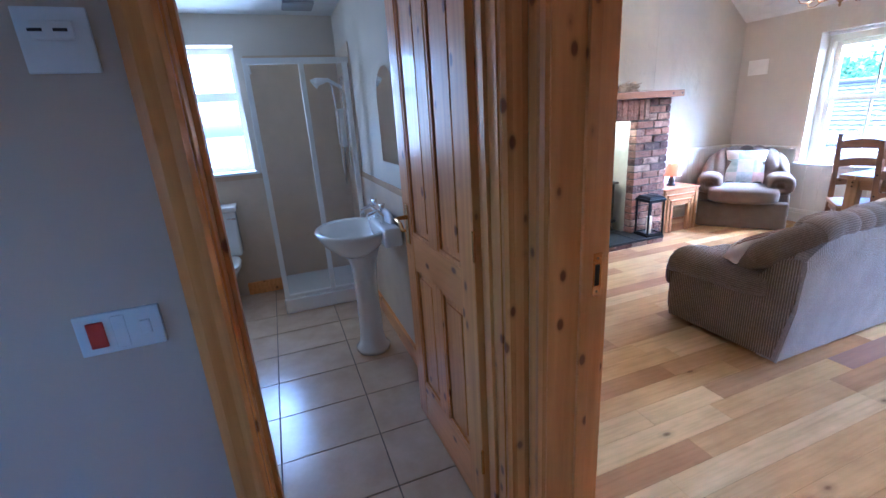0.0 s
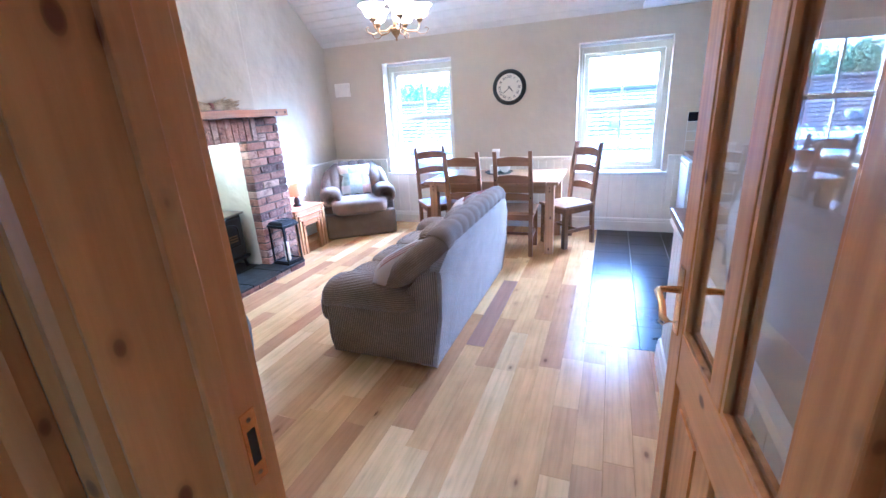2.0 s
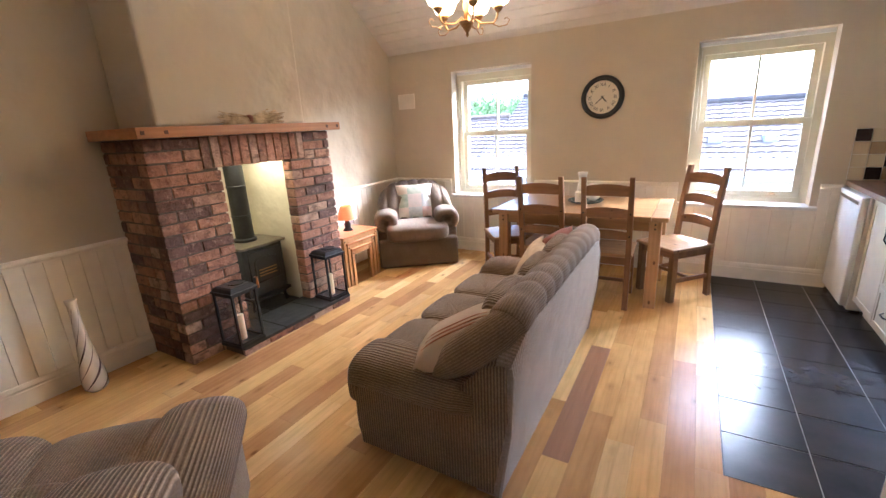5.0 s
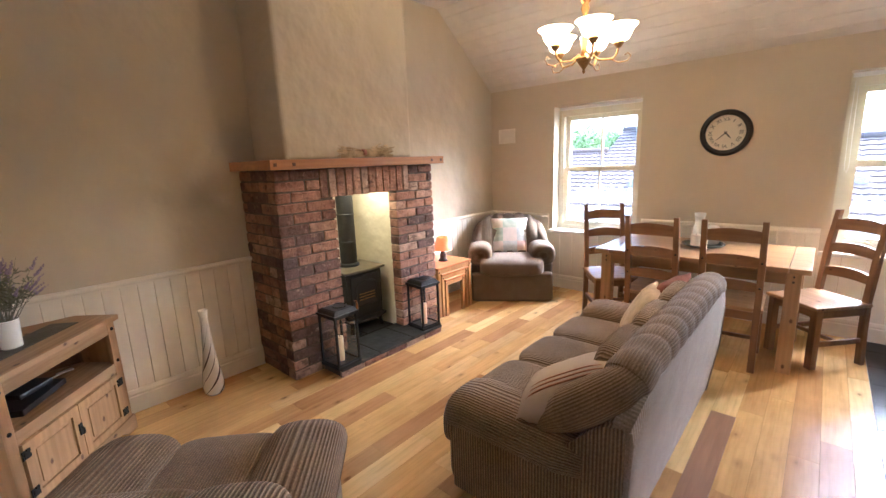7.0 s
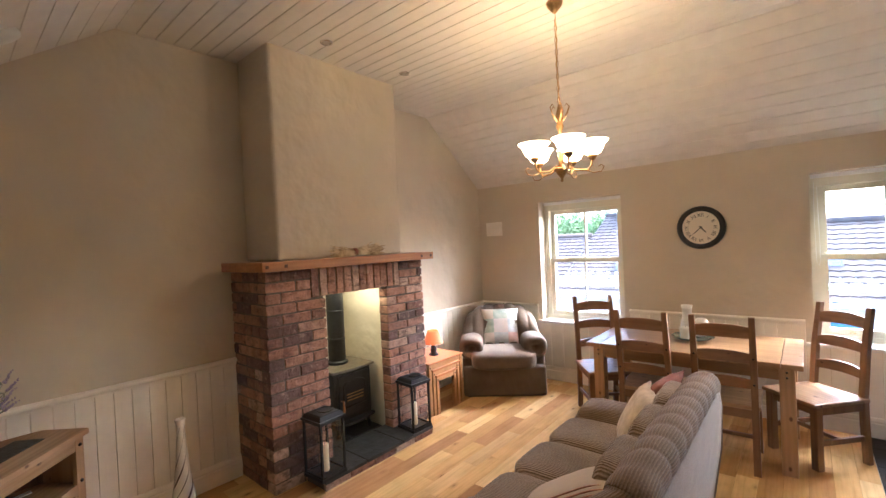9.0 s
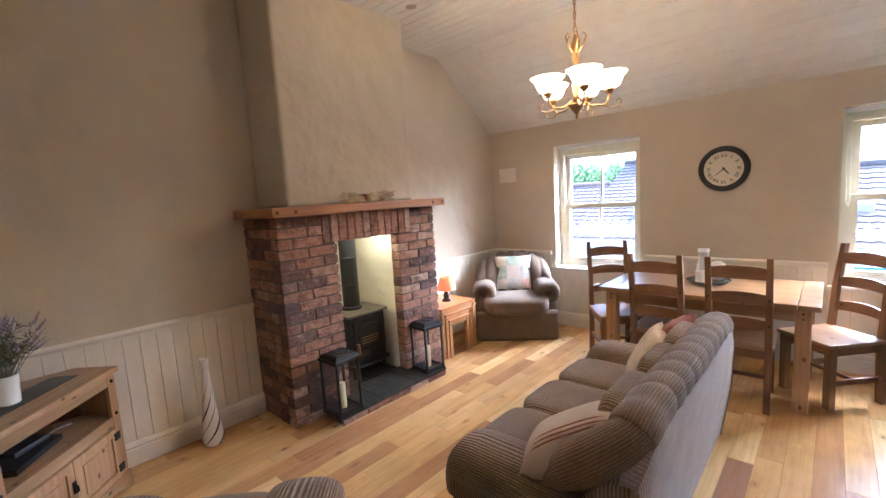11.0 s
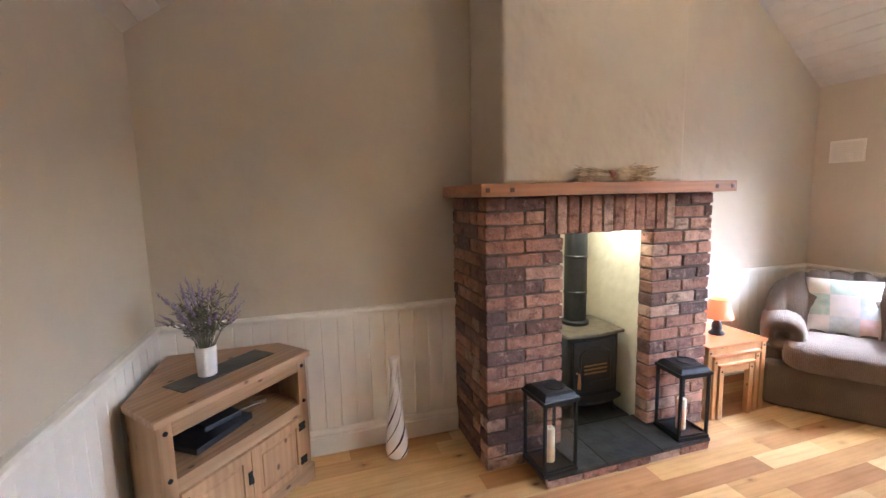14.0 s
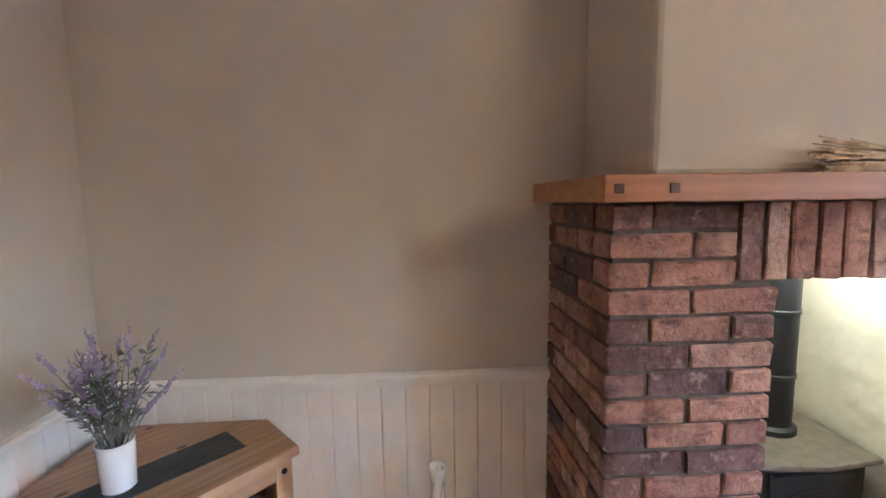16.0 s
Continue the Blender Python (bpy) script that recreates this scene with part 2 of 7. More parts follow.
PINE_WAX_X = wood("waxed_pine_lengthwise", (0.48, 0.30, 0.155), (0.28, 0.16, 0.07), 0, 0.4, 0.0, 0.9)
CHAIR_WOOD = wood("chair_pine", (0.28, 0.15, 0.066), (0.165, 0.08, 0.033), 2, 0.42)
CHAIR_WOOD_X = wood("chair_pine_cross", (0.28, 0.15, 0.066), (0.165, 0.08, 0.033), 0, 0.42)
TABLE_WOOD = wood("table_pine", (0.45, 0.27, 0.125), (0.30, 0.165, 0.068), 0, 0.33, 0.1)
MANTEL = wood("mantel_pine", (0.43, 0.195, 0.064), (0.30, 0.122, 0.036), 1, 0.4, 0.0, False)
ORANGE_PINE = wood("orange_pine", (0.45, 0.185, 0.058), (0.33, 0.122, 0.036), 1, 0.35, 0.1)
CORD_Y = fabric("brown_cord_long", (0.35, 0.258, 0.174), (0.26, 0.187, 0.123), 1, 0.0105)
CORD_X = fabric("brown_cord_cross", (0.385, 0.275, 0.177), (0.165, 0.108, 0.067), 0, 0.013)
CORD_ROLL = fabric("brown_cord_roll", (0.285, 0.20, 0.126), (0.195, 0.132, 0.08), 0, 0.0118, 0.4, "rib")
# the suite's cord darkened for the corner armchair: shade put into its colour
CORD_DEEP = fabric("shaded_brown_cord", (0.20, 0.152, 0.115), (0.16, 0.12, 0.09), 1, 0.009, 0.35)
CORD_DEEP_RIB = fabric("shaded_brown_cord_wrapped", (0.20, 0.152, 0.115), (0.155, 0.116, 0.086), 0, 0.009, 0.35, "rib")
CORD_STRIPE = fabric("striped_brown_cord", (0.47, 0.36, 0.26), (0.17, 0.12, 0.084), 1, 0.0125, 0.7)
CORD_RIB = fabric("brown_cord_wrapped", (0.355, 0.255, 0.165), (0.20, 0.135, 0.085), 0, 0.0118, 0.8, "rib")
# base colour lightened to carry window light and pile shine on the sofa back
CORD_PLAIN = fabric("brown_cord_lightened", (0.46, 0.385, 0.31), (0.35, 0.285, 0.225), 1, 0.011, 0.3)
bsdf(CORD_PLAIN).inputs["Sheen Weight"].default_value = 0.35
BRICK = brick_material()
MORTAR = stone_tile("mortar", (0.17, 0.13, 0.10), (0.085, 0.065, 0.05), 0.95, False, 0.6, 30)
SLATE = stone_tile("hearth_slate", (0.055, 0.055, 0.052), (0.012, 0.013, 0.014), 0.36, True, 0.7, 9.0)
FLOOR_TILE = stone_tile("charcoal_tile", (0.045, 0.040, 0.038), (0.028, 0.025, 0.025), 0.24)
bsdf(FLOOR_TILE).inputs["Specular IOR Level"].default_value = 0.35
GROUT = mat("pale_grout", (0.35, 0.33, 0.30), 0.9)
BATH_TILE = stone_tile("beige_tile", (0.62, 0.47, 0.305), (0.48, 0.355, 0.22), 0.22)
SHOWER_TILE = stone_tile("shower_tile", (0.62, 0.50, 0.34), (0.54, 0.43, 0.29), 0.35, False)
IRON = stone_tile("black_stove_iron", (0.022, 0.022, 0.023), (0.013, 0.013, 0.014), 0.5, False, 0.2, 40)
# top plate much lighter and browner than the stove's iron
STOVE_TOP = stone_tile("grey_brown_stove_top", (0.20, 0.17, 0.12), (0.12, 0.10, 0.075), 0.5, False, 0.2, 20)
BLACK_METAL = mat("black_metal", (0.018, 0.02, 0.024), 0.42, 0.6)
BRASS = mat("brass", (0.75, 0.50, 0.18), 0.25, 1.0)
ANTIQUE = stone_tile("antique_brass", (0.38, 0.24, 0.10), (0.22, 0.13, 0.05), 0.4, False, 0.2, 60)
bsdf(ANTIQUE).inputs["Metallic"].default_value = 0.8
CHROME = mat("chrome", (0.8, 0.8, 0.82), 0.12, 1.0)
CERAMIC = mat("white_ceramic", (0.82, 0.82, 0.80), 0.12, 0.0, 0.4)
WAX = mat("candle_wax", (0.82, 0.72, 0.50), 0.5)
bsdf(WAX).inputs["Subsurface Weight"].default_value = 0.2
GLASS = thin_glass("lantern_glass")
PANE = thin_glass("window_glass")
BLACK = mat("black_plastic", (0.012, 0.012, 0.014), 0.35)
SHADE_GLASS = glow("lit_frosted_glass", (1.0, 0.64, 0.28), 1.0, (0.9, 0.80, 0.58))
LAMP_SHADE = glow("lit_orange_shade", (1.0, 0.22, 0.06), 0.035, (0.72, 0.14, 0.04))
MIRROR = mat("mirror", (0.9, 0.9, 0.9), 0.02, 1.0)

# ---- shapes ----


def box(bm, x0, x1, y0, y1, z0, z1):
    v = [bm.verts.new(p) for p in ((x0, y0, z0), (x1, y0, z0), (x1, y1, z0), (x0, y1, z0), (x0, y0, z1), (x1, y0, z1), (x1, y1, z1), (x0, y1, z1))]
    for f in ((3, 2, 1, 0), (4, 5, 6, 7), (0, 1, 5, 4), (1, 2, 6, 5), (2, 3, 7, 6), (3, 0, 4, 7)):
        bm.faces.new([v[i] for i in f])
    return bm


def cuboid(x0, x1, y0, y1, z0, z1, bevel=0.0, seg=2):
    bm = box(bmesh.new(), x0, x1, y0, y1, z0, z1)
    if bevel:
        bmesh.ops.bevel(bm, geom=list(bm.edges), offset=bevel, segments=seg, profile=0.6, affect="EDGES")
    return bm


def prism(pts, z0, z1, bevel=0.0):
    """A plan outline, counter-clockwise, raised from z0 to z1."""
    bm = bmesh.new()
    lo = [bm.verts.new((x, y, z0)) for x, y in pts]
    hi = [bm.verts.new((x, y, z1)) for x, y in pts]
    bm.faces.new(lo[::-1]), bm.faces.new(hi)
    n = len(pts)
    for i in range(n):
        bm.faces.new((lo[i], lo[(i + 1) % n], hi[(i + 1) % n], hi[i]))
    if bevel:
        bmesh.ops.bevel(bm, geom=list(bm.edges), offset=bevel, segments=2, profile=0.6, affect="EDGES")
    return bm


def ring_surface(bm, rings, closed=True, caps=True, ribs=None):
    """Joins rings of points into a skin; ribs(i, j) gives a length to store at point j of ring i."""
    lay_ = bm.verts.layers.float.new("rib") if ribs else None
    vs = [[bm.verts.new(p) for p in r] for r in rings]
    if ribs:
        for i, r in enumerate(vs):
            for j, v in enumerate(r):
                v[lay_] = ribs(i, j)
    n = len(vs[0])
    for a, b in zip(vs, vs[1:]):
        for i in range(n if closed else n - 1):
            j = (i + 1) % n
            bm.faces.new((a[i], a[j], b[j], b[i]))
    if caps:
        bm.faces.new(vs[0][::-1])
        bm.faces.new(vs[-1])
    return bm


def lathe(profile, seg=20, bm=None, at=(0, 0, 0), caps=True):
    bm = bm or bmesh.new()
    rings = [[(at[0] + r * math.cos(2 * math.pi * i / seg), at[1] + r * math.sin(2 * math.pi * i / seg), at[2] + z) for i in range(seg)] for r, z in profile]
    return ring_surface(bm, rings, True, caps)


def tube(points, radius, seg=8, bm=None):
    """A round bar along a line of points; radius may be a list."""
    bm = bm or bmesh.new()
    pts = [Vector(p) for p in points]
    rad = radius if isinstance(radius, (list, tuple)) else [radius] * len(pts)
    rings = []
    side = None
    for i, p in enumerate(pts):
        d = (pts[min(i + 1, len(pts) - 1)] - pts[max(i - 1, 0)]).normalized()
        if side is None:
            side = d.orthogonal().normalized()
        side = (side - d * side.dot(d)).normalized()
        up = d.cross(side)
        rings.append([p + rad[i] * (math.cos(a) * side + math.sin(a) * up) for a in (2 * math.pi * k / seg for k in range(seg))])
    return ring_surface(bm, rings)


def soft_block(sx, sy, sz, power=3.5, nu=28, nv=18, crown=0.0):
    """A padded block: a super-ellipsoid with its top swelled by crown."""
    bm = bmesh.new()

    def sp(c, e):
        return math.copysign(abs(c) ** e, c)
    e = 2 / power
    rings = []
    for j in range(1, nv):
        b = -math.pi / 2 + math.pi * j / nv
        ring = []
        for i in range(nu):
            a = 2 * math.pi * i / nu
            x, y, z = sp(math.cos(b), e) * sp(math.cos(a), e), sp(math.cos(b), e) * sp(math.sin(a), e), sp(math.sin(b), e)
            if z > 0:
                z += crown * (1 - x * x) * (1 - y * y)
            ring.append((x * sx / 2, y * sy / 2, z * sz / 2))
        rings.append(ring)
    return ring_surface(bm, rings)


def pillow(sx, sy, thick, n=14):
    """A scatter cushion lying flat: thin rim with pinched corners, full middle."""
    bm = bmesh.new()
    grid = {}
    for side in (1, -1):
        for i in range(n + 1):
            for j in range(n + 1):
                u, v = 2 * i / n - 1, 2 * j / n - 1
                rim = i in (0, n) or j in (0, n)
                if side < 0 and rim:
                    grid[side, i, j] = grid[1, i, j]
                    continue
                w = (max(0, 1 - abs(u) ** 3.6) * max(0, 1 - abs(v) ** 3.6)) ** 0.55
                pull = 1 - 0.07 * (1 - abs(u * v)) * (abs(u) ** 4 + abs(v) ** 4) / 2
                grid[side, i, j] = bm.verts.new((u * sx / 2 * pull, v * sy / 2 * pull, side * w * thick / 2))
        for i in range(n):
            for j in range(n):
                q = [grid[side, i, j], grid[side, i + 1, j], grid[side, i + 1, j + 1], grid[side, i, j + 1]]
                bm.faces.new(q if side > 0 else q[::-1])
    return bm


def shift(bm, m):
    bmesh.ops.transform(bm, matrix=m, verts=list(bm.verts))
    return bm


def mesh_from(name, bm, material, smooth=False):
    bmesh.ops.recalc_face_normals(bm, faces=list(bm.faces))
    me = bpy.data.meshes.new(name)
    bm.to_mesh(me)
    bm.free()
    for m in material if isinstance(material, (list, tuple)) else [material]:
        me.materials.append(m)
    if smooth:
        me.shade_smooth()
        if smooth is not True:
            me.set_sharp_from_angle(angle=radians(smooth))
    return me


def part(name, bm, material, parent=None, label="", smooth=False):
    ob = new(name, mesh_from(name, bm, material, smooth))
    ob.parent = parent
    return tagged(ob, label)


def thing(name, m, label, category, group="", kind=""):
    ob = new(name)
    ob.empty_display_size = 0.1
    ob.matrix_basis = m
    return tagged(ob, label, category, group, kind)


def single(name, bm, material, label, category, m=None, group="", kind="", smooth=False):
    ob = new(name, mesh_from(name, bm, material, smooth))
    if m is not None:
        ob.matrix_basis = m
    return tagged(ob, label, category, group, kind)


def structure(name, bm, material, label, category="wall", smooth=False):
    return single(name, bm, material, label, category, None, "", "structure", smooth)


def piece(name, mesh, parent, m):
    """One more object on a shared mesh."""
    ob = new(name, mesh)
    ob.parent = parent
    ob.matrix_basis = m
    return ob


def boxes(*specs):
    bm = bmesh.new()
    for s in specs:
        box(bm, *s)
    return bm

# ---- plan ----
WX, NY, SY = -3.09, 6.24, 1.44          # west, window and door wall faces of the living room
EX = 0.88                               # partition beside the door
KX = 1.95                               # kitchen's east wall
EAVE, FLAT = 2.30, 3.04                 # ceiling at the eaves and in the middle
CN, CS = 5.30, 2.46                     # folds of the ceiling
HALL_W, HALL_E, HALL_S = -0.05, 1.75, -1.6
BATH_N, BATH_S = 1.25, -0.5
WIN1, WIN2 = (-2.24, -1.31), (0.155, 1.065)
SILL, HEAD = 0.68, 2.045
WALL_T = 0.42                           # thickness of the window wall

# floor base under the boards
structure("floor", cuboid(WX - 0.4, KX + 0.2, SY - 3.2, NY + 0.3, -0.25, -0.018), MORTAR, "timber floor base under oak boards and tiles", "floor")

# window wall
bm = boxes((WX - 0.3, WIN1[0], NY, NY + WALL_T, -0.2, 2.5), (WIN1[1], WIN2[0], NY, NY + WALL_T, -0.2, 2.5), (WIN2[1], KX + 0.2, NY, NY + WALL_T, -0.2, 2.5),
           (WIN1[0], WIN1[1], NY, NY + WALL_T, -0.2, SILL - 0.03), (WIN2[0], WIN2[1], NY, NY + WALL_T, -0.2, SILL - 0.03),
           (WIN1[0], WIN1[1], NY, NY + WALL_T, HEAD, 2.5), (WIN2[0], WIN2[1], NY, NY + WALL_T, HEAD, 2.5))
bmesh.ops.remove_doubles(bm, verts=bm.verts, dist=1e-4)
structure("wall_north", bm, PLASTER, "greige plastered wall with two sash windows")

# west wall, with the fire recess cut through it
FY0, FY1 = 3.53, 4.135                  # fire opening
FZ = 1.279
REC = -3.38
bm = boxes((WX - 0.3, WX, SY - 0.19, FY0 - 0.12, -0.2, 3.2), (WX - 0.3, WX, FY1 + 0.12, NY, -0.2, 3.2), (WX - 0.3, WX, FY0 - 0.12, FY1 + 0.12, 1.6, 3.2))
structure("wall_west", bm, PLASTER, "uneven greige plastered fireplace wall")
structure("chimney_breast", shift(cuboid(WX, -2.625, 3.195, 4.375, 1.552, 3.1, 0.032, 4), Matrix()), BREAST, "cream plastered chimney breast above mantel shelf", "chimney")
lining_ = thing("fireplace_lining", pose(0, 0, 0), "cream rough plaster lining of the fire recess", "fireplace", "", "structure")
for name_, q in (("back_panel", (REC - 0.12, REC, FY0 - 0.12, FY1 + 0.14, 0.0, 1.62)), ("side_panel", (REC, -2.70, FY0 - 0.12, FY0 - 0.02, 0.0, 1.62)), ("side_panel", (REC, -2.70, FY1 + 0.02, FY1 + 0.14, 0.0, 1.62)), ("top_panel", (REC, -2.70, FY0 - 0.02, FY1 + 0.02, 1.46, 1.62))):
    part(name_, boxes(q), FIRE_PLASTER, lining_)

# door wall and partition
DX0, DX1, DH = 0.035, 0.785, 2.03       # door opening
bm = boxes((WX, DX0 - 0.03, BATH_N, SY, -0.2, 2.5), (DX1 + 0.03, HALL_E + 0.1, BATH_N, SY, -0.2, 2.5), (DX0 - 0.03, DX1 + 0.03, BATH_N, SY, DH + 0.03, 2.5))
structure("wall_south", bm, PLASTER, "greige plastered wall beside the door")
structure("wall_partition", boxes((EX, EX + 0.12, SY, 3.10, -0.2, 3.2), (EX, EX + 0.12, 3.10, 3.46, -0.2, 0.86)), PLASTER, "plastered partition wall ending at the kitchen")
structure("wall_east", boxes((KX, KX + 0.15, SY, NY, -0.2, 2.6)), PLASTER, "plain kitchen side wall")
structure("wall_kitchen_back", boxes((EX + 0.12, KX, 1.44, 1.5, -0.2, 2.5)), PLASTER, "plain wall closing the kitchen")

# boarded ceiling with two slopes: one mesh, boards separated by grooves
bm = bmesh.new()


def board_strip(a, b, n):
    """Boards between the folds a and b (y, z), each a slab with chamfered long edges."""
    a, b = Vector((0, *a)), Vector((0, *b))
    d = (b - a) / n
    nrm = Vector((1, 0, 0)).cross(d).normalized()
    if nrm.z > 0:
        nrm = -nrm
    for i in range(n):
        p0, p1 = a + d * i, a + d * (i + 1)
        e = d.normalized() * 0.004
        prof = [p0 - nrm * 0.03, p0 - nrm * 0.005, p0 + e, p1 - e, p1 - nrm * 0.005, p1 - nrm * 0.03]
        ring_surface(bm, [[(x, q.y, q.z) for q in prof] for x in (WX - 0.05, EX + 0.02)])


board_strip((NY + 0.02, EAVE - 0.015), (CN, FLAT), 11)
board_strip((CN, FLAT), (CS, FLAT), 27)
board_strip((CS, FLAT), (SY - 0.02, EAVE - 0.015), 11)
structure("ceiling", bm, CEILING, "cream painted tongue and groove boarded ceiling", "ceiling")
structure("ceiling_kitchen", boxes((0.75, KX + 0.1, 3.10, NY, EAVE, EAVE + 0.1), (0.75, 0.81, 3.10, NY, EAVE + 0.1, 3.1), (0.752, EX, 3.04, 3.10, EAVE, 3.1), (EX + 0.12, KX + 0.1, SY, 3.10, EAVE, EAVE + 0.1)), WHITE, "flat white plastered kitchen ceiling", "ceiling")
bm = bmesh.new()
ring_surface(bm, [[(x, NY + 0.5, EAVE + 0.05), (x, CN, FLAT + 0.12), (x, CS, FLAT + 0.12), (x, SY - 0.3, EAVE + 0.05), (x, SY - 0.3, EAVE + 0.15), (x, CS, FLAT + 0.3), (x, CN, FLAT + 0.3), (x, NY + 0.5, EAVE + 0.15)] for x in (WX - 0.35, KX + 0.3)])
structure("roof", bm, SLATE, "dark roof shell above the ceiling", "roof")

# hall and bathroom shell
BY0, BY1 = 0.47, 1.15                   # bathroom door opening
bm = boxes((HALL_W - 0.13, HALL_W, HALL_S, BY0 - 0.03, -0.2, 2.5), (HALL_W - 0.13, HALL_W, BY0 - 0.03, BY1 + 0.03, DH + 0.03, 2.5), (HALL_W - 0.13, HALL_W, BY1 + 0.03, BATH_N, -0.2, 2.5))
structure("wall_hall_west", bm, HALL_PLASTER, "grey plastered hall wall with switches")
structure("wall_hall_east", boxes((HALL_E, HALL_E + 0.1, HALL_S, BATH_N, -0.2, 2.5)), HALL_PLASTER, "plain plastered hall wall")
# unseen opening, added in the end wall so that daylight reaches the hall
structure("wall_hall_south", boxes((HALL_W, 0.6, HALL_S - 0.1, HALL_S, -0.2, 2.5), (1.05, HALL_E, HALL_S - 0.1, HALL_S, -0.2, 2.5), (0.6, 1.05, HALL_S - 0.1, HALL_S, -0.2, 1.1), (0.6, 1.05, HALL_S - 0.1, HALL_S, 1.8, 2.5)), HALL_PLASTER, "plain plastered hall end wall with an added daylight opening")
structure("ceiling_hall", boxes((HALL_W - 0.13, HALL_E + 0.1, HALL_S - 0.1, BATH_N, 2.32, 2.42)), WHITE, "white plastered hall ceiling", "ceiling")
structure("ceiling_bathroom", boxes((WX - 0.3, HALL_W - 0.13, BATH_S - 0.1, BATH_N, 2.30, 2.42)), WHITE, "white plastered bathroom ceiling", "ceiling")
BW = (0.02, 0.44, 1.09, 2.08)           # bathroom window: y0, y1, z0, z1
bm = boxes((WX - 0.3, WX, BATH_S - 0.1, BW[0], -0.2, 2.5), (WX - 0.3, WX, BW[1], BATH_N, -0.2, 2.5), (WX - 0.3, WX, BW[0], BW[1], -0.2, BW[2]), (WX - 0.3, WX, BW[0], BW[1], BW[3], 2.5))
structure("wall_bath_west", bm, BATH_PLASTER, "pale grey bathroom wall with small window")
structure("wall_bath_south", boxes((WX - 0.3, HALL_W - 0.13, BATH_S - 0.1, BATH_S, -0.2, 2.5)), BATH_PLASTER, "pale grey bathroom wall behind bath")
structure("wall_bath_north", boxes((WX, HALL_W - 0.13, BATH_N - 0.012, BATH_N, -0.02, 2.5)), BATH_PLASTER, "pale grey bathroom wall behind basin")

# ---- wainscot, rails and skirting ----


def run_matrix(x, y, turn):
    return pose(x, y, 0, 0, 0, turn)


def profile_run(name, length, prof, material, x, y, turn, label, category="trim"):
    """A moulding along local x; prof holds (depth towards -y, z)."""
    bm = ring_surface(bmesh.new(), [[(l, -d, z) for d, z in prof] for l in (0, length)])
    ob = structure(name, bm, material, label, category)
    ob.matrix_basis = run_matrix(x, y, turn)
    return ob


SKIRT = [(0, 0), (0.022, 0), (0.022, 0.105), (0.016, 0.112), (0.018, 0.125), (0.010, 0.145), (0.0, 0.15)]
DADO = [(0, 0.815), (0.016, 0.815), (0.018, 0.828), (0.034, 0.836), (0.036, 0.85), (0.026, 0.86), (0, 0.862)]


def wainscot(name, x, y, turn, length, skirt=True, width=0.09):
    """Boards, dado rail and skirting on a wall that starts at x, y and runs along turn."""
    wall = thing(name, run_matrix(x, y, turn), "cream painted tongue and groove wainscot boards", "wainscot", "", "structure")
    n = max(1, round(length / width))
    w = length / n
    bm = cuboid(0.0008, w - 0.0008, -0.012, 0, 0.0, 0.83)
    long_edges = [e for e in bm.edges if abs(e.verts[0].co.z - e.verts[1].co.z) > 0.5 and e.verts[0].co.y < -0.01]
    bmesh.ops.bevel(bm, geom=long_edges, offset=0.003, segments=1, affect="EDGES")
    me = mesh_from("board", bm, CREAM)
    for i in range(n):
        piece("board", me, wall, pose(i * w, 0, 0))
    profile_run("dado_rail", length, DADO, CREAM, x, y, turn, "cream painted dado rail on the wall")
    if skirt:
        profile_run("baseboard", length, [(d + 0.012, z) for d, z in SKIRT], CREAM, x, y, turn, "cream painted moulded skirting board", "skirting")


# the run's left end as seen from the room; boards stand towards local -y
wainscot("wainscot_west", WX, SY, 90, 3.075 - SY)
wainscot("wainscot_west", WX, 4.58, 90, NY - 4.58)
wainscot("wainscot_north", WX, NY, 0, WIN1[0] - 0.05 - WX)
wainscot("wainscot_north", WIN1[1] + 0.05, NY, 0, WIN2[0] - WIN1[1] - 0.10)
wainscot("wainscot_south", DX0 - 0.09, SY, 180, DX0 - 0.09 - WX)
wainscot("wainscot_partition", EX, 3.46, 270, 3.46 - SY - 0.02)
for x0, x1 in (WIN1, WIN2):
    wall = thing("wainscot_sill", pose(x0 - 0.05, NY, 0), "cream painted boards under the window", "wainscot", "", "structure")
    w = (x1 - x0 + 0.1) / 7
    me = mesh_from("board", cuboid(0.0015, w - 0.0015, -0.012, 0, 0.0, SILL - 0.03), CREAM)
    for i in range(7):
        piece("board", me, wall, pose(i * w, 0, 0))
    profile_run("baseboard", x1 - x0 + 0.1, [(d + 0.012, z) for d, z in SKIRT], CREAM, x0 - 0.05, NY, 0, "cream painted moulded skirting board", "skirting")
wainscot("wainscot_north", WIN2[1] + 0.05, NY, 0, 1.255 - WIN2[1] - 0.05)

# ---- windows ----


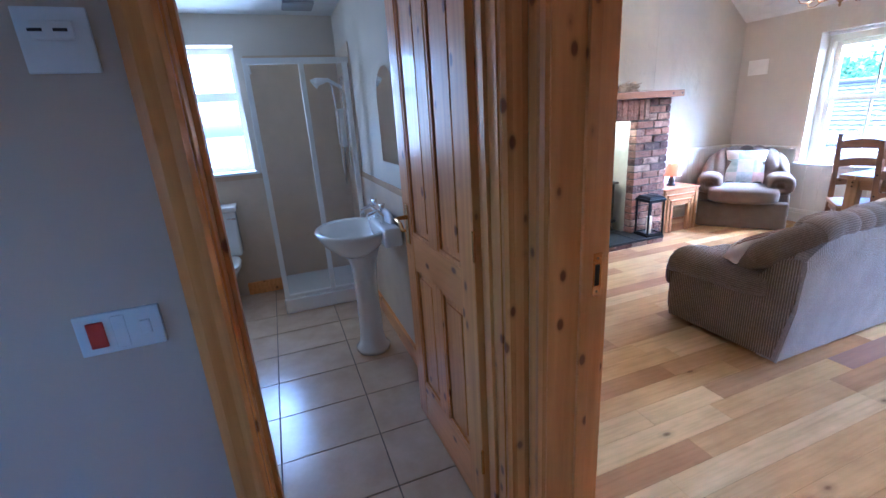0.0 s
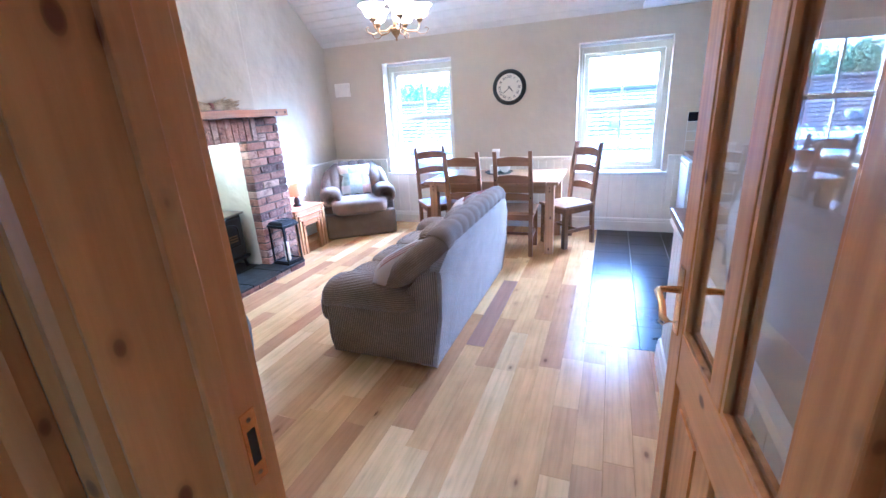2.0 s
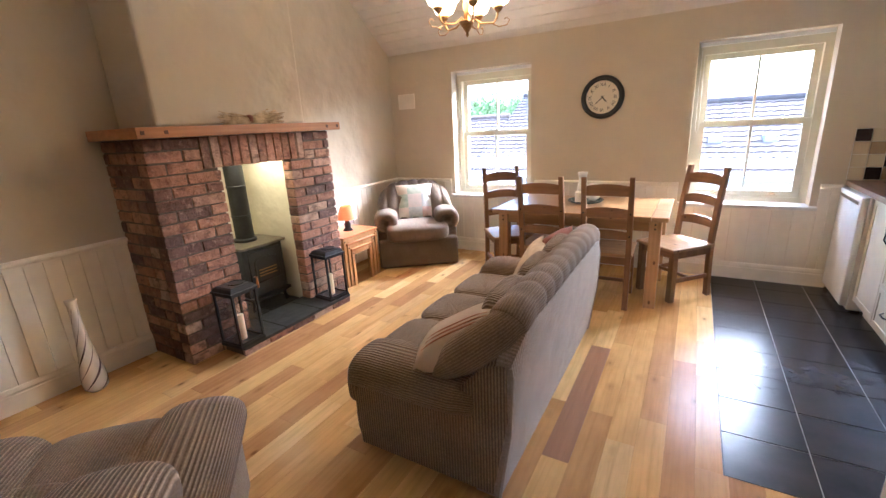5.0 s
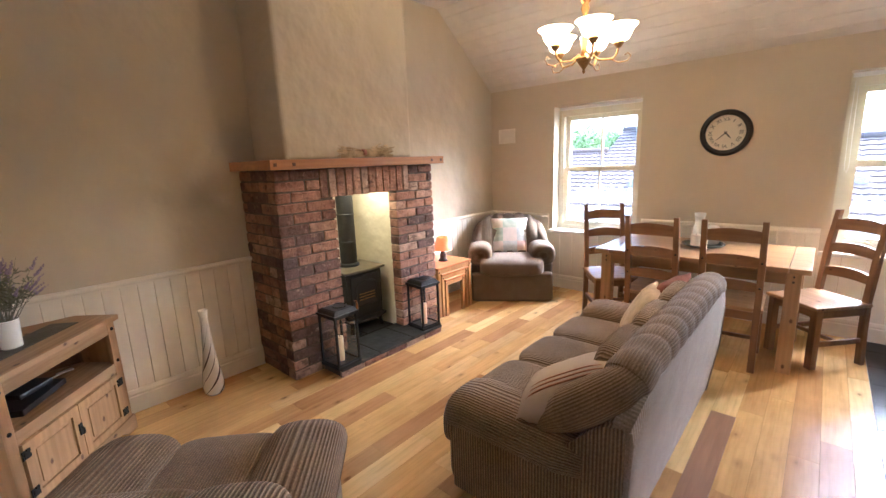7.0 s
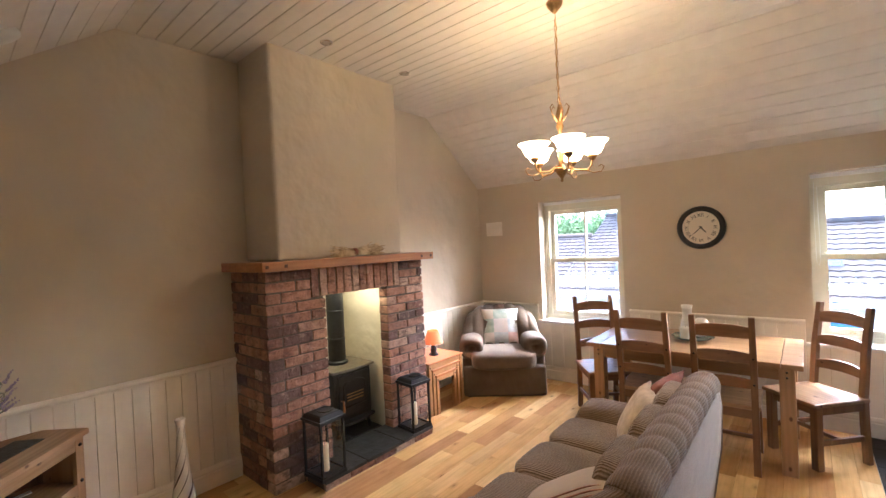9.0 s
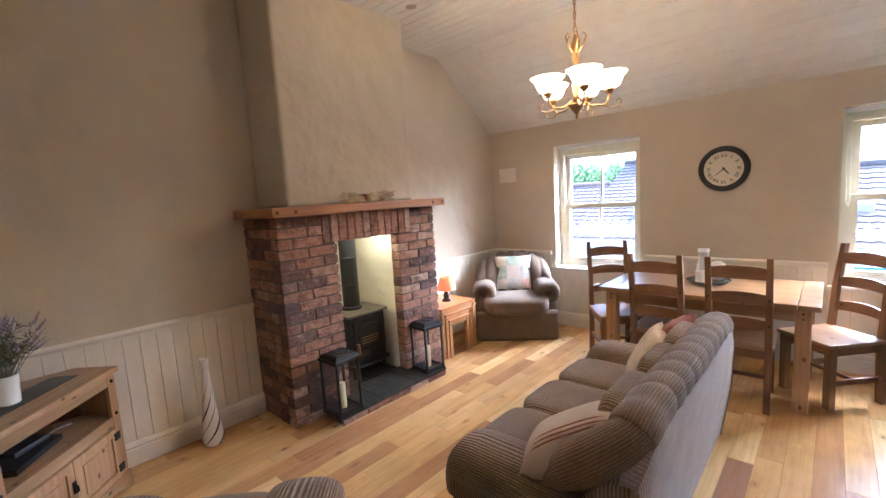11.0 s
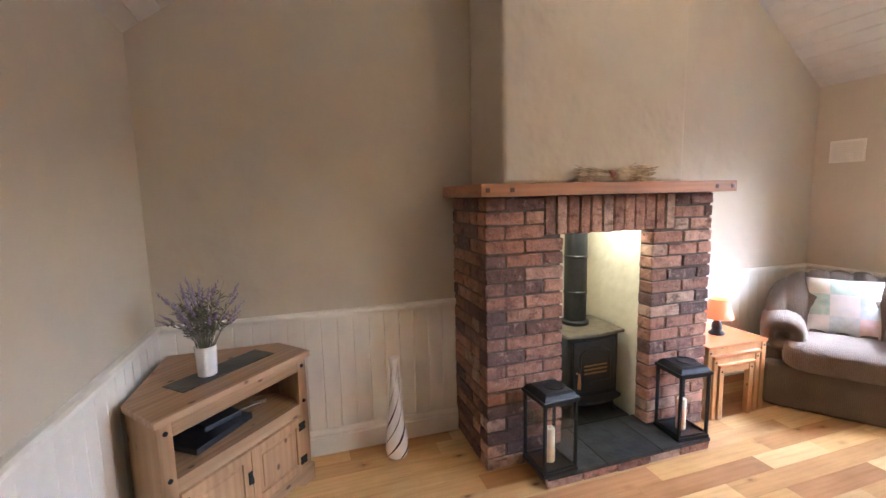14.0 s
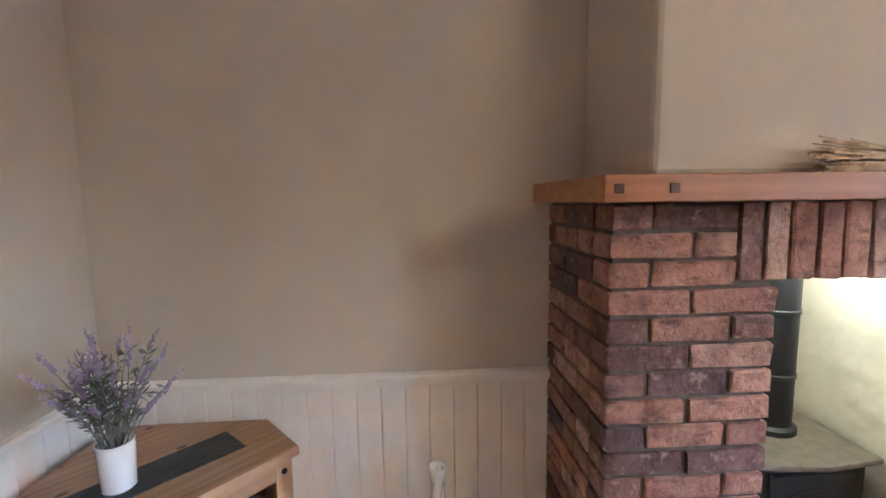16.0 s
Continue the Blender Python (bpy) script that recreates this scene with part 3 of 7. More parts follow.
def sash_window(name, x0, x1):
    w = thing(name, pose((x0 + x1) / 2, NY + 0.14, SILL), "cream sliding sash window with white sill board", "window", "", "structure")
    h, hw = HEAD - SILL, (x1 - x0) / 2
    f = 0.055
    part("window_frame", boxes((-hw, -hw + f, 0, 0.11, 0, h), (hw - f, hw, 0, 0.11, 0, h), (-hw + f, hw - f, 0, 0.11, h - 0.10, h), (-hw + f, hw - f, 0, 0.11, 0, 0.045)), UPVC, w)
    mid = 1.36 - SILL

    def sash(label, y, z0, z1):
        s = 0.05
        a, b = -hw + f, hw - f
        bm = boxes((a, a + s, y, y + 0.04, z0, z1), (b - s, b, y, y + 0.04, z0, z1), (a + s, b - s, y, y + 0.04, z1 - 0.045, z1), (a + s, b - s, y, y + 0.04, z0, z0 + 0.055))
        sa = part("sash", bm, UPVC, w)
        part("glazing_bar", cuboid(-0.010, 0.010, y + 0.005, y + 0.03, z0 + 0.055, z1 - 0.045, 0.003), UPVC, sa)
        for px0, px1 in ((a + s, -0.010), (0.010, b - s)):
            g = part("pane", cuboid(px0, px1, y + 0.015, y + 0.019, z0 + 0.055, z1 - 0.045), PANE, sa)
            g.visible_shadow = False
        return sa
    lower = sash("lower", 0.012, 0.045, mid + 0.025)
    sash("upper", 0.058, mid - 0.02, h - 0.10)
    for sx in (-0.22, 0.22):
        part("sash_lock", tube([(sx - 0.02, 0.02, mid + 0.027), (sx, 0.015, mid + 0.037), (sx + 0.025, 0.02, mid + 0.03)], 0.006, 6), BRASS, w, "small brass sash lock", True)
        part("sash_lift", tube([(sx - 0.02, 0.005, 0.07), (sx, -0.008, 0.075), (sx + 0.02, 0.005, 0.07)], 0.004, 6), BRASS, w, "", True)
    part("window_sill", cuboid(-hw - 0.05, hw + 0.05, -0.185, 0.0, -0.03, 0.0, 0.006), WHITE, w, "white painted window board")
    part("cord", tube([(-hw + 0.03, -0.006, h - 0.06), (-hw + 0.028, -0.01, h - 0.4), (-hw + 0.035, -0.012, h - 0.72), (-hw + 0.05, -0.012, h - 0.75), (-hw + 0.06, -0.012, h - 0.70), (-hw + 0.05, -0.008, h - 0.1)], 0.002, 5), WHITE, w, "white blind cord loop", True)
    part("blind_rail", cuboid(-hw + 0.01, hw - 0.01, -0.03, -0.002, h - 0.035, h - 0.004, 0.004), WHITE, w, "white slim blind head rail")


sash_window("window_1", *WIN1)
sash_window("window_2", *WIN2)

# ---- doors ----


def architrave(name, w, h, m, label):
    """Frame round an opening of w by h, standing on local y = 0 towards -y."""
    ob = thing(name, m, label, "door frame", "", "structure")
    prof = [(0.0, 0), (0.0, -0.014), (0.010, -0.022), (0.03, -0.018), (0.055, -0.022), (0.075, -0.016), (0.075, 0)]
    for sx in (-1, 1):
        pts = [(sx * (w / 2 + a), b) for a, b in prof]
        part("architrave", ring_surface(bmesh.new(), [[(x, y, z) for x, y in pts] for z in (0, h + 0.075)]), PINE_DOOR, ob)
    part("architrave_head", ring_surface(bmesh.new(), [[(x, b, h + a) for a, b in prof] for x in (-w / 2, w / 2)]), PINE_DOOR_Y, ob)
    return ob


def lining(name, w, h, t, m, stop, label):
    ob = thing(name, m, label, "door frame", "", "structure")
    for sx in (-1, 1):
        x0, x1 = sorted((sx * w / 2, sx * (w / 2 + 0.03)))
        part("jamb", cuboid(x0, x1, 0, t, 0, h, 0.002), PINE_DOOR, ob)
        x0, x1 = sorted((sx * w / 2, sx * (w / 2 - 0.012)))
        part("stop", cuboid(x0, x1, stop, stop + 0.035, 0, h, 0.002), PINE_DOOR, ob)
    part("head", cuboid(-w / 2 - 0.03, w / 2 + 0.03, 0, t, h, h + 0.03, 0.002), PINE_DOOR_Y, ob)
    return ob


def lever(parent, x, y, z, side, reach):
    """A lever handle on a long plate; side is the face's outward sign in y, reach the way the lever points in x."""
    pl = part("handle_plate", cuboid(x - 0.02, x + 0.02, min(y, y + side * 0.005), max(y, y + side * 0.005), z - 0.09, z + 0.09, 0.002), BRASS, parent, "polished brass handle plate")
    part("lever", tube([(x, y, z + 0.03), (x, y + side * 0.05, z + 0.03), (x + reach * 0.012, y + side * 0.056, z + 0.03), (x + reach * 0.07, y + side * 0.055, z + 0.022), (x + reach * 0.105, y + side * 0.058, z + 0.002), (x + reach * 0.125, y + side * 0.052, z + 0.004)], [0.011, 0.008, 0.009, 0.008, 0.009, 0.006], 8), BRASS, parent, "brass lever handle", True)
    return pl


DW = DX1 - DX0
lining("door_lining_living", DW, DH, SY - BATH_N, pose((DX0 + DX1) / 2, BATH_N, 0), 0.10, "varnished pine door lining of the living room")
architrave("architrave_hall", DW + 0.01, DH, pose((DX0 + DX1) / 2, BATH_N, 0), "varnished knotty pine architrave in the hall")
architrave("architrave_living", DW + 0.01, DH, pose((DX0 + DX1) / 2, SY, 0, 0, 0, 180), "varnished knotty pine architrave in the living room")
BWD = BY1 - BY0
lining("door_lining_bath", BWD, DH, 0.13, pose(HALL_W, (BY0 + BY1) / 2, 0, 0, 0, 90), 0.05, "varnished pine door lining of the bathroom")
architrave("architrave_bath", BWD + 0.01, DH, pose(HALL_W, (BY0 + BY1) / 2, 0, 0, 0, 90), "varnished knotty pine architrave round bathroom door")

# strike plate on the living room's jamb
st = thing("strike_plate", pose(DX0 + 0.001, SY - 0.03, 0.98), "brass strike plate let into the door jamb", "strike plate")
part("plate", boxes((0, 0.002, -0.014, 0.014, -0.065, -0.032), (0, 0.002, -0.014, 0.014, 0.032, 0.065), (0, 0.002, -0.014, -0.008, -0.032, 0.032), (0, 0.002, 0.008, 0.014, -0.032, 0.032)), BRASS, st)
# thin black sheet in place of the dark inside of the latch hole
part("latch_hole_shade", cuboid(0, 0.0008, -0.008, 0.008, -0.032, 0.032), BLACK, st)
for z in (-0.05, 0.05):
    part("screw", lathe([(0.004, 0), (0.004, 0.001), (0.001, 0.0015)], 8, None), ANTIQUE, st).matrix_basis = pose(0.002, 0, z, 0, 90, 0)


def living_door():
    """Half-glazed pine door, closed along local +x from the hinge, thickness in y."""
    d = thing("door_1", pose(DX1 + 0.002, SY + 0.012, 0.008, 0, 0, 94), "varnished pine half-glazed door standing open", "door", "", "structure")
    w, h, t = 0.745, 2.015, 0.040
    st = 0.105
    part("stile", cuboid(0, st, -t / 2, t / 2, 0, h, 0.003), PINE_DOOR, d)
    part("stile", cuboid(w - st, w, -t / 2, t / 2, 0, h, 0.003), PINE_DOOR, d)
    for z0, z1 in ((0, 0.20), (0.76, 0.90), (h - 0.11, h)):
        part("rail", cuboid(st, w - st, -t / 2 + 0.001, t / 2 - 0.001, z0, z1, 0.003), PINE_DOOR_Y, d)
    part("mullion", cuboid(w / 2 - 0.045, w / 2 + 0.045, -t / 2 + 0.001, t / 2 - 0.001, 0.20, 0.76, 0.003), PINE_DOOR, d)
    part("glazing_bar", cuboid(w / 2 - 0.03, w / 2 + 0.03, -t / 2 + 0.001, t / 2 - 0.001, 0.90, h - 0.11, 0.004), PINE_DOOR, d)
    for x0, x1 in ((st, w / 2 - 0.045), (w / 2 + 0.045, w - st)):
        bm = cuboid(x0, x1, -0.007, 0.007, 0.20, 0.76)
        box(bm, x0 + 0.04, x1 - 0.04, -0.013, 0.013, 0.25, 0.71)
        part("panel", bm, PINE_DOOR, d)
    for x0, x1 in ((st, w / 2 - 0.03), (w / 2 + 0.03, w - st)):
        g = part("pane", cuboid(x0, x1, -0.002, 0.002, 0.90, h - 0.11), PANE, d, "clear glass door pane")
        g.visible_shadow = False
        bm = bmesh.new()
        for y in (-0.016, 0.006):
            for q in ((x0, x0 + 0.012, 0.90, h - 0.11), (x1 - 0.012, x1, 0.90, h - 0.11), (x0 + 0.012, x1 - 0.012, 0.90, 0.912), (x0 + 0.012, x1 - 0.012, h - 0.122, h - 0.11)):
                box(bm, q[0], q[1], y, y + 0.010, q[2], q[3])
        part("bead", bm, PINE_DOOR, d)
    for side in (-1, 1):
        lever(d, w - 0.055, side * t / 2, 0.965, side, -1)
    part("key", tube([(w - 0.055, t / 2, 0.905), (w - 0.055, t / 2 + 0.025, 0.905), (w - 0.055, t / 2 + 0.035, 0.915), (w - 0.055, t / 2 + 0.045, 0.905), (w - 0.055, t / 2 + 0.035, 0.895), (w - 0.055, t / 2 + 0.026, 0.904)], 0.003, 6), CHROME, d, "small key in the lock", True)
    for z in (0.25, 1.75):
        part("hinge", cuboid(-0.004, 0.003, -t / 2 - 0.006, t / 2, z - 0.05, z + 0.05, 0.002), BRASS, d, "brass butt hinge")
    return d


living_door()


def bath_door():
    """Four-panel pine door, local +x from the hinge."""
    d = thing("door_2", pose(HALL_W - 0.12, BY1 - 0.005, 0.008, 0, 0, 181.5), "varnished knotty pine four-panel door standing open", "door", "", "structure")
    w, h, t = 0.70, 2.015, 0.040
    st = 0.105
    part("stile", cuboid(0, st, -t / 2, t / 2, 0, h, 0.003), PINE_DOOR, d)
    part("stile", cuboid(w - st, w, -t / 2, t / 2, 0, h, 0.003), PINE_DOOR, d)
    for z0, z1 in ((0, 0.21), (0.80, 0.95), (h - 0.11, h)):
        part("rail", cuboid(st, w - st, -t / 2 + 0.001, t / 2 - 0.001, z0, z1, 0.003), PINE_DOOR_Y, d)
    for z0, z1 in ((0.21, 0.80), (0.95, h - 0.11)):
        part("mullion", cuboid(w / 2 - 0.045, w / 2 + 0.045, -t / 2 + 0.001, t / 2 - 0.001, z0, z1, 0.003), PINE_DOOR, d)
        for x0, x1 in ((st, w / 2 - 0.045), (w / 2 + 0.045, w - st)):
            bm = cuboid(x0, x1, -0.006, 0.006, z0, z1)
            box(bm, x0 + 0.035, x1 - 0.035, -0.012, 0.012, z0 + 0.04, z1 - 0.04)
            for y in (-0.016, 0.008):
                for q in ((x0, x0 + 0.014, z0, z1), (x1 - 0.014, x1, z0, z1), (x0 + 0.014, x1 - 0.014, z0, z0 + 0.014), (x0 + 0.014, x1 - 0.014, z1 - 0.014, z1)):
                    box(bm, q[0], q[1], y, y + 0.008, q[2], q[3])
            part("panel", bm, PINE_DOOR, d)
    for side in (-1, 1):
        lever(d, w - 0.055, side * t / 2, 0.99, side, -1)
    for z in (0.25, 1.05, 1.78):
        part("hinge", cuboid(-0.006, 0.002, t / 2 - 0.004, t / 2 + 0.006, z - 0.05, z + 0.05, 0.002), BRASS, d, "brass butt hinge")


bath_door()

# ---- upholstered seats ----


def couch(name, m, label, category, width, depth, seats, channels, top, arch, cords, group=""):
    """Cord-covered seat facing local -x, back at +x, long in y."""
    long_cord, cross_cord = cords
    s = thing(name, m, label, category, group)
    hw, hd = width / 2, depth / 2
    az = 0.445 if width > 1.2 else 0.475
    arm = 0.21
    part("base", shift(cuboid(-hd + 0.05, hd - 0.07, -hw + 0.02, hw - 0.02, 0.006, 0.31, 0.03, 3), Matrix()), long_cord, s, "", True)
    part("plinth", cuboid(-hd + 0.07, hd - 0.09, -hw + 0.06, hw - 0.06, 0.0, 0.035, 0.01), BLACK, s)
    inner = 2 * (hw - arm + 0.01)
    for i in range(seats):
        w = inner / seats
        c = soft_block(depth * 0.74, w + 0.18, 0.18, 4.5, 32, 16, 0.16)
        part("seat_cushion", shift(c, pose(-hd + depth * 0.35 - 0.05, -inner / 2 + w * (i + 0.5), 0.38)), long_cord, s, "", True)
    for sy in (-1, 1):
        yc = sy * (hw - 0.115)
        # rolled arm: sections along x
        rings = []
        n = 18
        for k, x in enumerate([-hd + 0.185, -hd + 0.14, -hd + 0.105, -hd + 0.09, -hd + 0.105, -hd + 0.15, -hd + 0.21, -hd + 0.32, 0.05, hd - 0.15, hd - 0.06]):
            g = (0.22, 0.34, 0.50, 0.74, 0.90, 0.98, 1, 1, 1.0, 0.98, 0.85)[k]
            z = az + 0.02 * math.sin(math.pi * k / 10)
            rings.append([(x, yc + g * 0.132 * math.copysign(abs(math.cos(a)) ** 0.8, math.cos(a)), z + g * 0.115 * math.copysign(abs(math.sin(a)) ** 0.8, math.sin(a))) for a in (2 * math.pi * q / n for q in range(n))])
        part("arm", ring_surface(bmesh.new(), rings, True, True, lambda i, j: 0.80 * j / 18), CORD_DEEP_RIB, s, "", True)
        y0, y1 = sorted((sy * (hw - 0.20), sy * (hw - 0.015)))
        part("arm_side", cuboid(-hd + 0.14, hd - 0.05, y0, y1, 0.006, 0.40, 0.03, 3), cross_cord, s, "", True)
    # channelled back: sections along y
    rings, run, last = [], [0.0], None
    steps = channels * 10
    for k in range(steps + 1):
        u = 2 * k / steps - 1
        y = u * (hw - 0.01)
        drop = max(0.0, (abs(u) - (1 - arch)) / arch)
        h = top - (top - 0.57) * (1 - math.sqrt(max(0.0, 1 - drop ** 2.0)))
        if last:
            run.append(run[-1] + math.hypot(y - last[0], h - last[1]))
        last = (y, h)
        puff = abs(math.sin(math.pi * k / 10)) ** 0.55
        p = 0.026 * puff
        lean = 0.055 * (1 - 0.75 * drop)
        out = 0.035 - 0.075 * drop
        curve = -0.10 * drop ** 2
        sec = [(hd - 0.27 + curve, 0.36), (hd - 0.29 + curve - p, 0.48), (hd - 0.24 + curve - p + lean * 0.5, 0.36 + (h - 0.36) * 0.7), (hd - 0.17 + lean - p * 0.6 + curve * 0.7, h - 0.055 + p * 0.4), (hd - 0.10 + lean + curve * 0.5, h + p - 0.012), (hd - 0.02 + lean + curve * 0.3, h - 0.01 + p * 0.9), (hd + out + lean + curve * 0.2, h - 0.075), (hd + out - 0.005 + lean, h - 0.12), (hd + out - 0.035 + lean * 0.6, min(0.5, h - 0.14)), (hd - 0.06, 0.36)]
        rings.append([(x, y, min(z, h + 0.03)) for x, z in sec])
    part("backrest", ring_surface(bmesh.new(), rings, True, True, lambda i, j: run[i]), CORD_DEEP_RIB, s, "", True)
    # outer back panel, plain
    rings = []
    for k in range(25):
        u = 2 * k / 24 - 1
        drop = max(0.0, (abs(u) - (1 - arch)) / arch)
        h = top - (top - 0.57) * (1 - math.sqrt(max(0.0, 1 - drop ** 2.0)))
        y = u * (hw - 0.012)
        edge = 0.012 * abs(u) ** 12
        wav = 0.006 * math.sin(k * 1.9)
        rings.append([(hd - 0.10, y, 0.035), (hd - 0.02 - edge + wav, y, 0.035), (hd + 0.015 - edge + wav, y, 0.25), (hd + 0.055 - edge, y, h - 0.14), (hd + 0.06 - edge, y, h - 0.09), (hd - 0.05, y, h - 0.09)])
    part("back_panel", ring_surface(bmesh.new(), rings), CORD_PLAIN, s, "plain smooth rear panel of lightened pile", True)
    return s

def sweep(path, section, girth=0.0):
    """A padded roll: section(k) gives (half width, half height) at point k of the path; ribs cross the path, or run along it where a girth is given."""
    pts = [Vector(q) for q in path]
    rings, run = [], [0.0]
    side = None
    for i, q in enumerate(pts):
        d = (pts[min(i + 1, len(pts) - 1)] - pts[max(i - 1, 0)]).normalized()
        if side is None:
            side = d.cross(Vector((0, 0, 1))).normalized() if abs(d.z) < 0.95 else Vector((1, 0, 0))
        side = (side - d * side.dot(d)).normalized()
        up = side.cross(d)
        a_, b_ = section(i)
        rings.append([q + side * a_ * math.cos(t) + up * b_ * math.sin(t) for t in (2 * math.pi * k / 16 - 2.0 for k in range(16))])
        if i:
            run.append(run[-1] + (q - pts[i - 1]).length)
    return ring_surface(bmesh.new(), rings, True, True, lambda i, j: girth * j / 16 if girth else run[i])


def smooth_path(corners, step=0.012):
    """Points at even steps on a rounded line through the corners."""
    out = []
    n = len(corners)
    c = [Vector(q) for q in corners]
    for i in range(n - 1):
        p0, p1, p2, p3 = c[max(i - 1, 0)], c[i], c[i + 1], c[min(i + 2, n - 1)]
        m = max(2, int((p2 - p1).length / step))
        for k in range(m):
            t = k / m
            out.append(0.5 * ((2 * p1) + (p2 - p0) * t + (2 * p0 - 5 * p1 + 4 * p2 - p3) * t * t + (3 * p1 - p0 - 3 * p2 + p3) * t ** 3))
    out.append(c[-1])
    return out


def roll_couch(name, m, label, category, width, depth, seats, bulge, top, seat_z, drop=0.0, group=""):
    """Cord seat facing local -x: flat striped ends, plain back panel, padded roll along the top of the back."""
    s = thing(name, m, label, category, group)
    hw, hd = width / 2, depth / 2
    part("plinth", cuboid(-hd + 0.07, hd - 0.09, -hw + 0.06, hw - 0.06, 0.0, 0.035, 0.01), BLACK, s)
    part("base", cuboid(-hd + 0.05, hd - 0.10, -hw + 0.10, hw - 0.10, 0.03, seat_z - 0.12, 0.03, 3), CORD_Y, s, "", True)
    for sy in (-1, 1):
        prof = [(-hd + 0.03, 0.03), (hd - 0.03, 0.03), (hd + 0.02, 0.40), (hd + 0.035, top - 0.19), (hd + 0.01, top - 0.165), (hd - 0.08, top - 0.19), (hd - 0.20, seat_z + 0.07 - drop), (-hd + 0.05, seat_z + 0.02 - drop), (-hd + 0.02, 0.30)]
        y0, y1 = sy * (hw - 0.17), sy * hw
        bm = ring_surface(bmesh.new(), [[(x, yy, z) for x, z in prof] for yy in (y0, y1)])
        bmesh.ops.bevel(bm, geom=[e for e in bm.edges if abs(e.verts[0].co.y - y1) < 1e-5 and abs(e.verts[1].co.y - y1) < 1e-5], offset=0.016, segments=3, affect="EDGES")
        part("end_panel", bm, CORD_X if seats > 1 else CORD_PLAIN, s, "", 50)
        # flat padded arm
        yc = sy * (hw - 0.105)
        rings = []
        n = 22
        xs = [-hd + 0.0, -hd + 0.012, -hd + 0.045, -hd + 0.12, -hd + 0.3, 0.0, hd - 0.22, hd - 0.12]
        for k, x in enumerate(xs):
            g = (0.55, 0.82, 0.97, 1, 1, 1, 0.97, 0.8)[k]
            z = seat_z + 0.06 - drop - (0.035 if k < 2 else 0.012 if k == 2 else 0)
            rings.append([(x, yc + g * (0.145 if seats > 1 else 0.155) * math.copysign(abs(math.cos(a)) ** 0.75, math.cos(a)), z - 0.008 + g * 0.094 * math.copysign(abs(math.sin(a)) ** 0.8, math.sin(a))) for a in (2 * math.pi * q / n for q in range(n))])
        part("arm", ring_surface(bmesh.new(), rings, True, True, lambda i, j: 0.70 * j / 22), CORD_RIB, s, "", True)
        part("arm_front", shift(soft_block(0.09, 0.20, 0.20, 3.0, 20, 12), pose(-hd + 0.005, yc, seat_z - 0.06 - drop)), CORD_X, s, "", True)
        part("front_post", shift(soft_block(0.10, 0.19, 0.30, 3.5, 20, 12), pose(-hd + 0.045, yc, 0.175)), CORD_X, s, "", True)
    inner = 2 * (hw - 0.20)
    for i in range(seats):
        w = inner / seats
        yc = -inner / 2 + w * (i + 0.5)
        part("seat_cushion", shift(soft_block(depth * 0.72, w - 0.004, 0.17, 5.0, 32, 16, 0.16), pose(-hd + depth * 0.36 - 0.035, yc, seat_z - (0.075 if seats > 1 else 0.105))), CORD_Y, s, "", True)
        part("back_cushion", shift(soft_block(0.14, w - 0.004, top - seat_z + 0.02, 4.0, 24, 16), pose(hd - 0.15, yc, (top + seat_z) / 2 - 0.03, 0, 9, 0)), CORD_Y, s, "", True)
    if seats == 1:
        # three plump lobes over a striped outer back
        lobe = (2 * hw - 0.01) / 3
        for i in (-1, 0, 1):
            part("back_roll", shift(soft_block(0.27, lobe + 0.03, 0.17, 3.0, 30, 18), pose(hd - 0.065, i * lobe, top - 0.085, 0, -6, 0)), CORD_STRIPE, s, "plump striped lobe of the back", True)
        rings = []
        for k in range(31):
            u = 2 * k / 30 - 1
            y = u * (hw - 0.004)
            wav = 0.003 * math.sin(k * 1.3) + 0.002 * math.sin(k * 2.9)
            rings.append([(hd - 0.12, y, 0.03), (hd - 0.015 + wav, y, 0.03), (hd + 0.025 + wav, y, 0.36), (hd + 0.058 + wav * 0.5, y, top - 0.13), (hd + 0.05, y, top - 0.085), (hd - 0.02, y, top - 0.085)])
        part("back_panel", ring_surface(bmesh.new(), rings), CORD_STRIPE, s, "striped outer back with sewn seams", 50)
        for pts in ([(hd + 0.060, hw * (2 * k / 24 - 1), top - 0.118 + 0.004 * math.sin(k * 1.7)) for k in range(25)],
                    [(hd + 0.058, hw * 0.42, top - 0.125), (hd + 0.050, hw * 0.50, top - 0.23), (hd + 0.036, hw * 0.60, 0.42), (hd + 0.022, hw * 0.70, 0.24), (hd - 0.008, hw * 0.80, 0.05)],
                    [(hd + 0.058, -hw * 0.42, top - 0.125), (hd + 0.050, -hw * 0.50, top - 0.23), (hd + 0.036, -hw * 0.60, 0.42), (hd + 0.022, -hw * 0.70, 0.24), (hd - 0.008, -hw * 0.80, 0.05)],
                    [(hd + 0.056, hw, top - 0.125), (hd + 0.022, hw, 0.36), (hd - 0.016, hw, 0.04)],
                    [(hd + 0.056, -hw, top - 0.125), (hd + 0.022, -hw, 0.36), (hd - 0.016, -hw, 0.04)]):
            part("piping", tube(pts, 0.0055, 6), CORD_PLAIN, s, "", True)
        return s
    # roll with gathered channels, sinking to the arms at its ends
    e = hw - 0.085
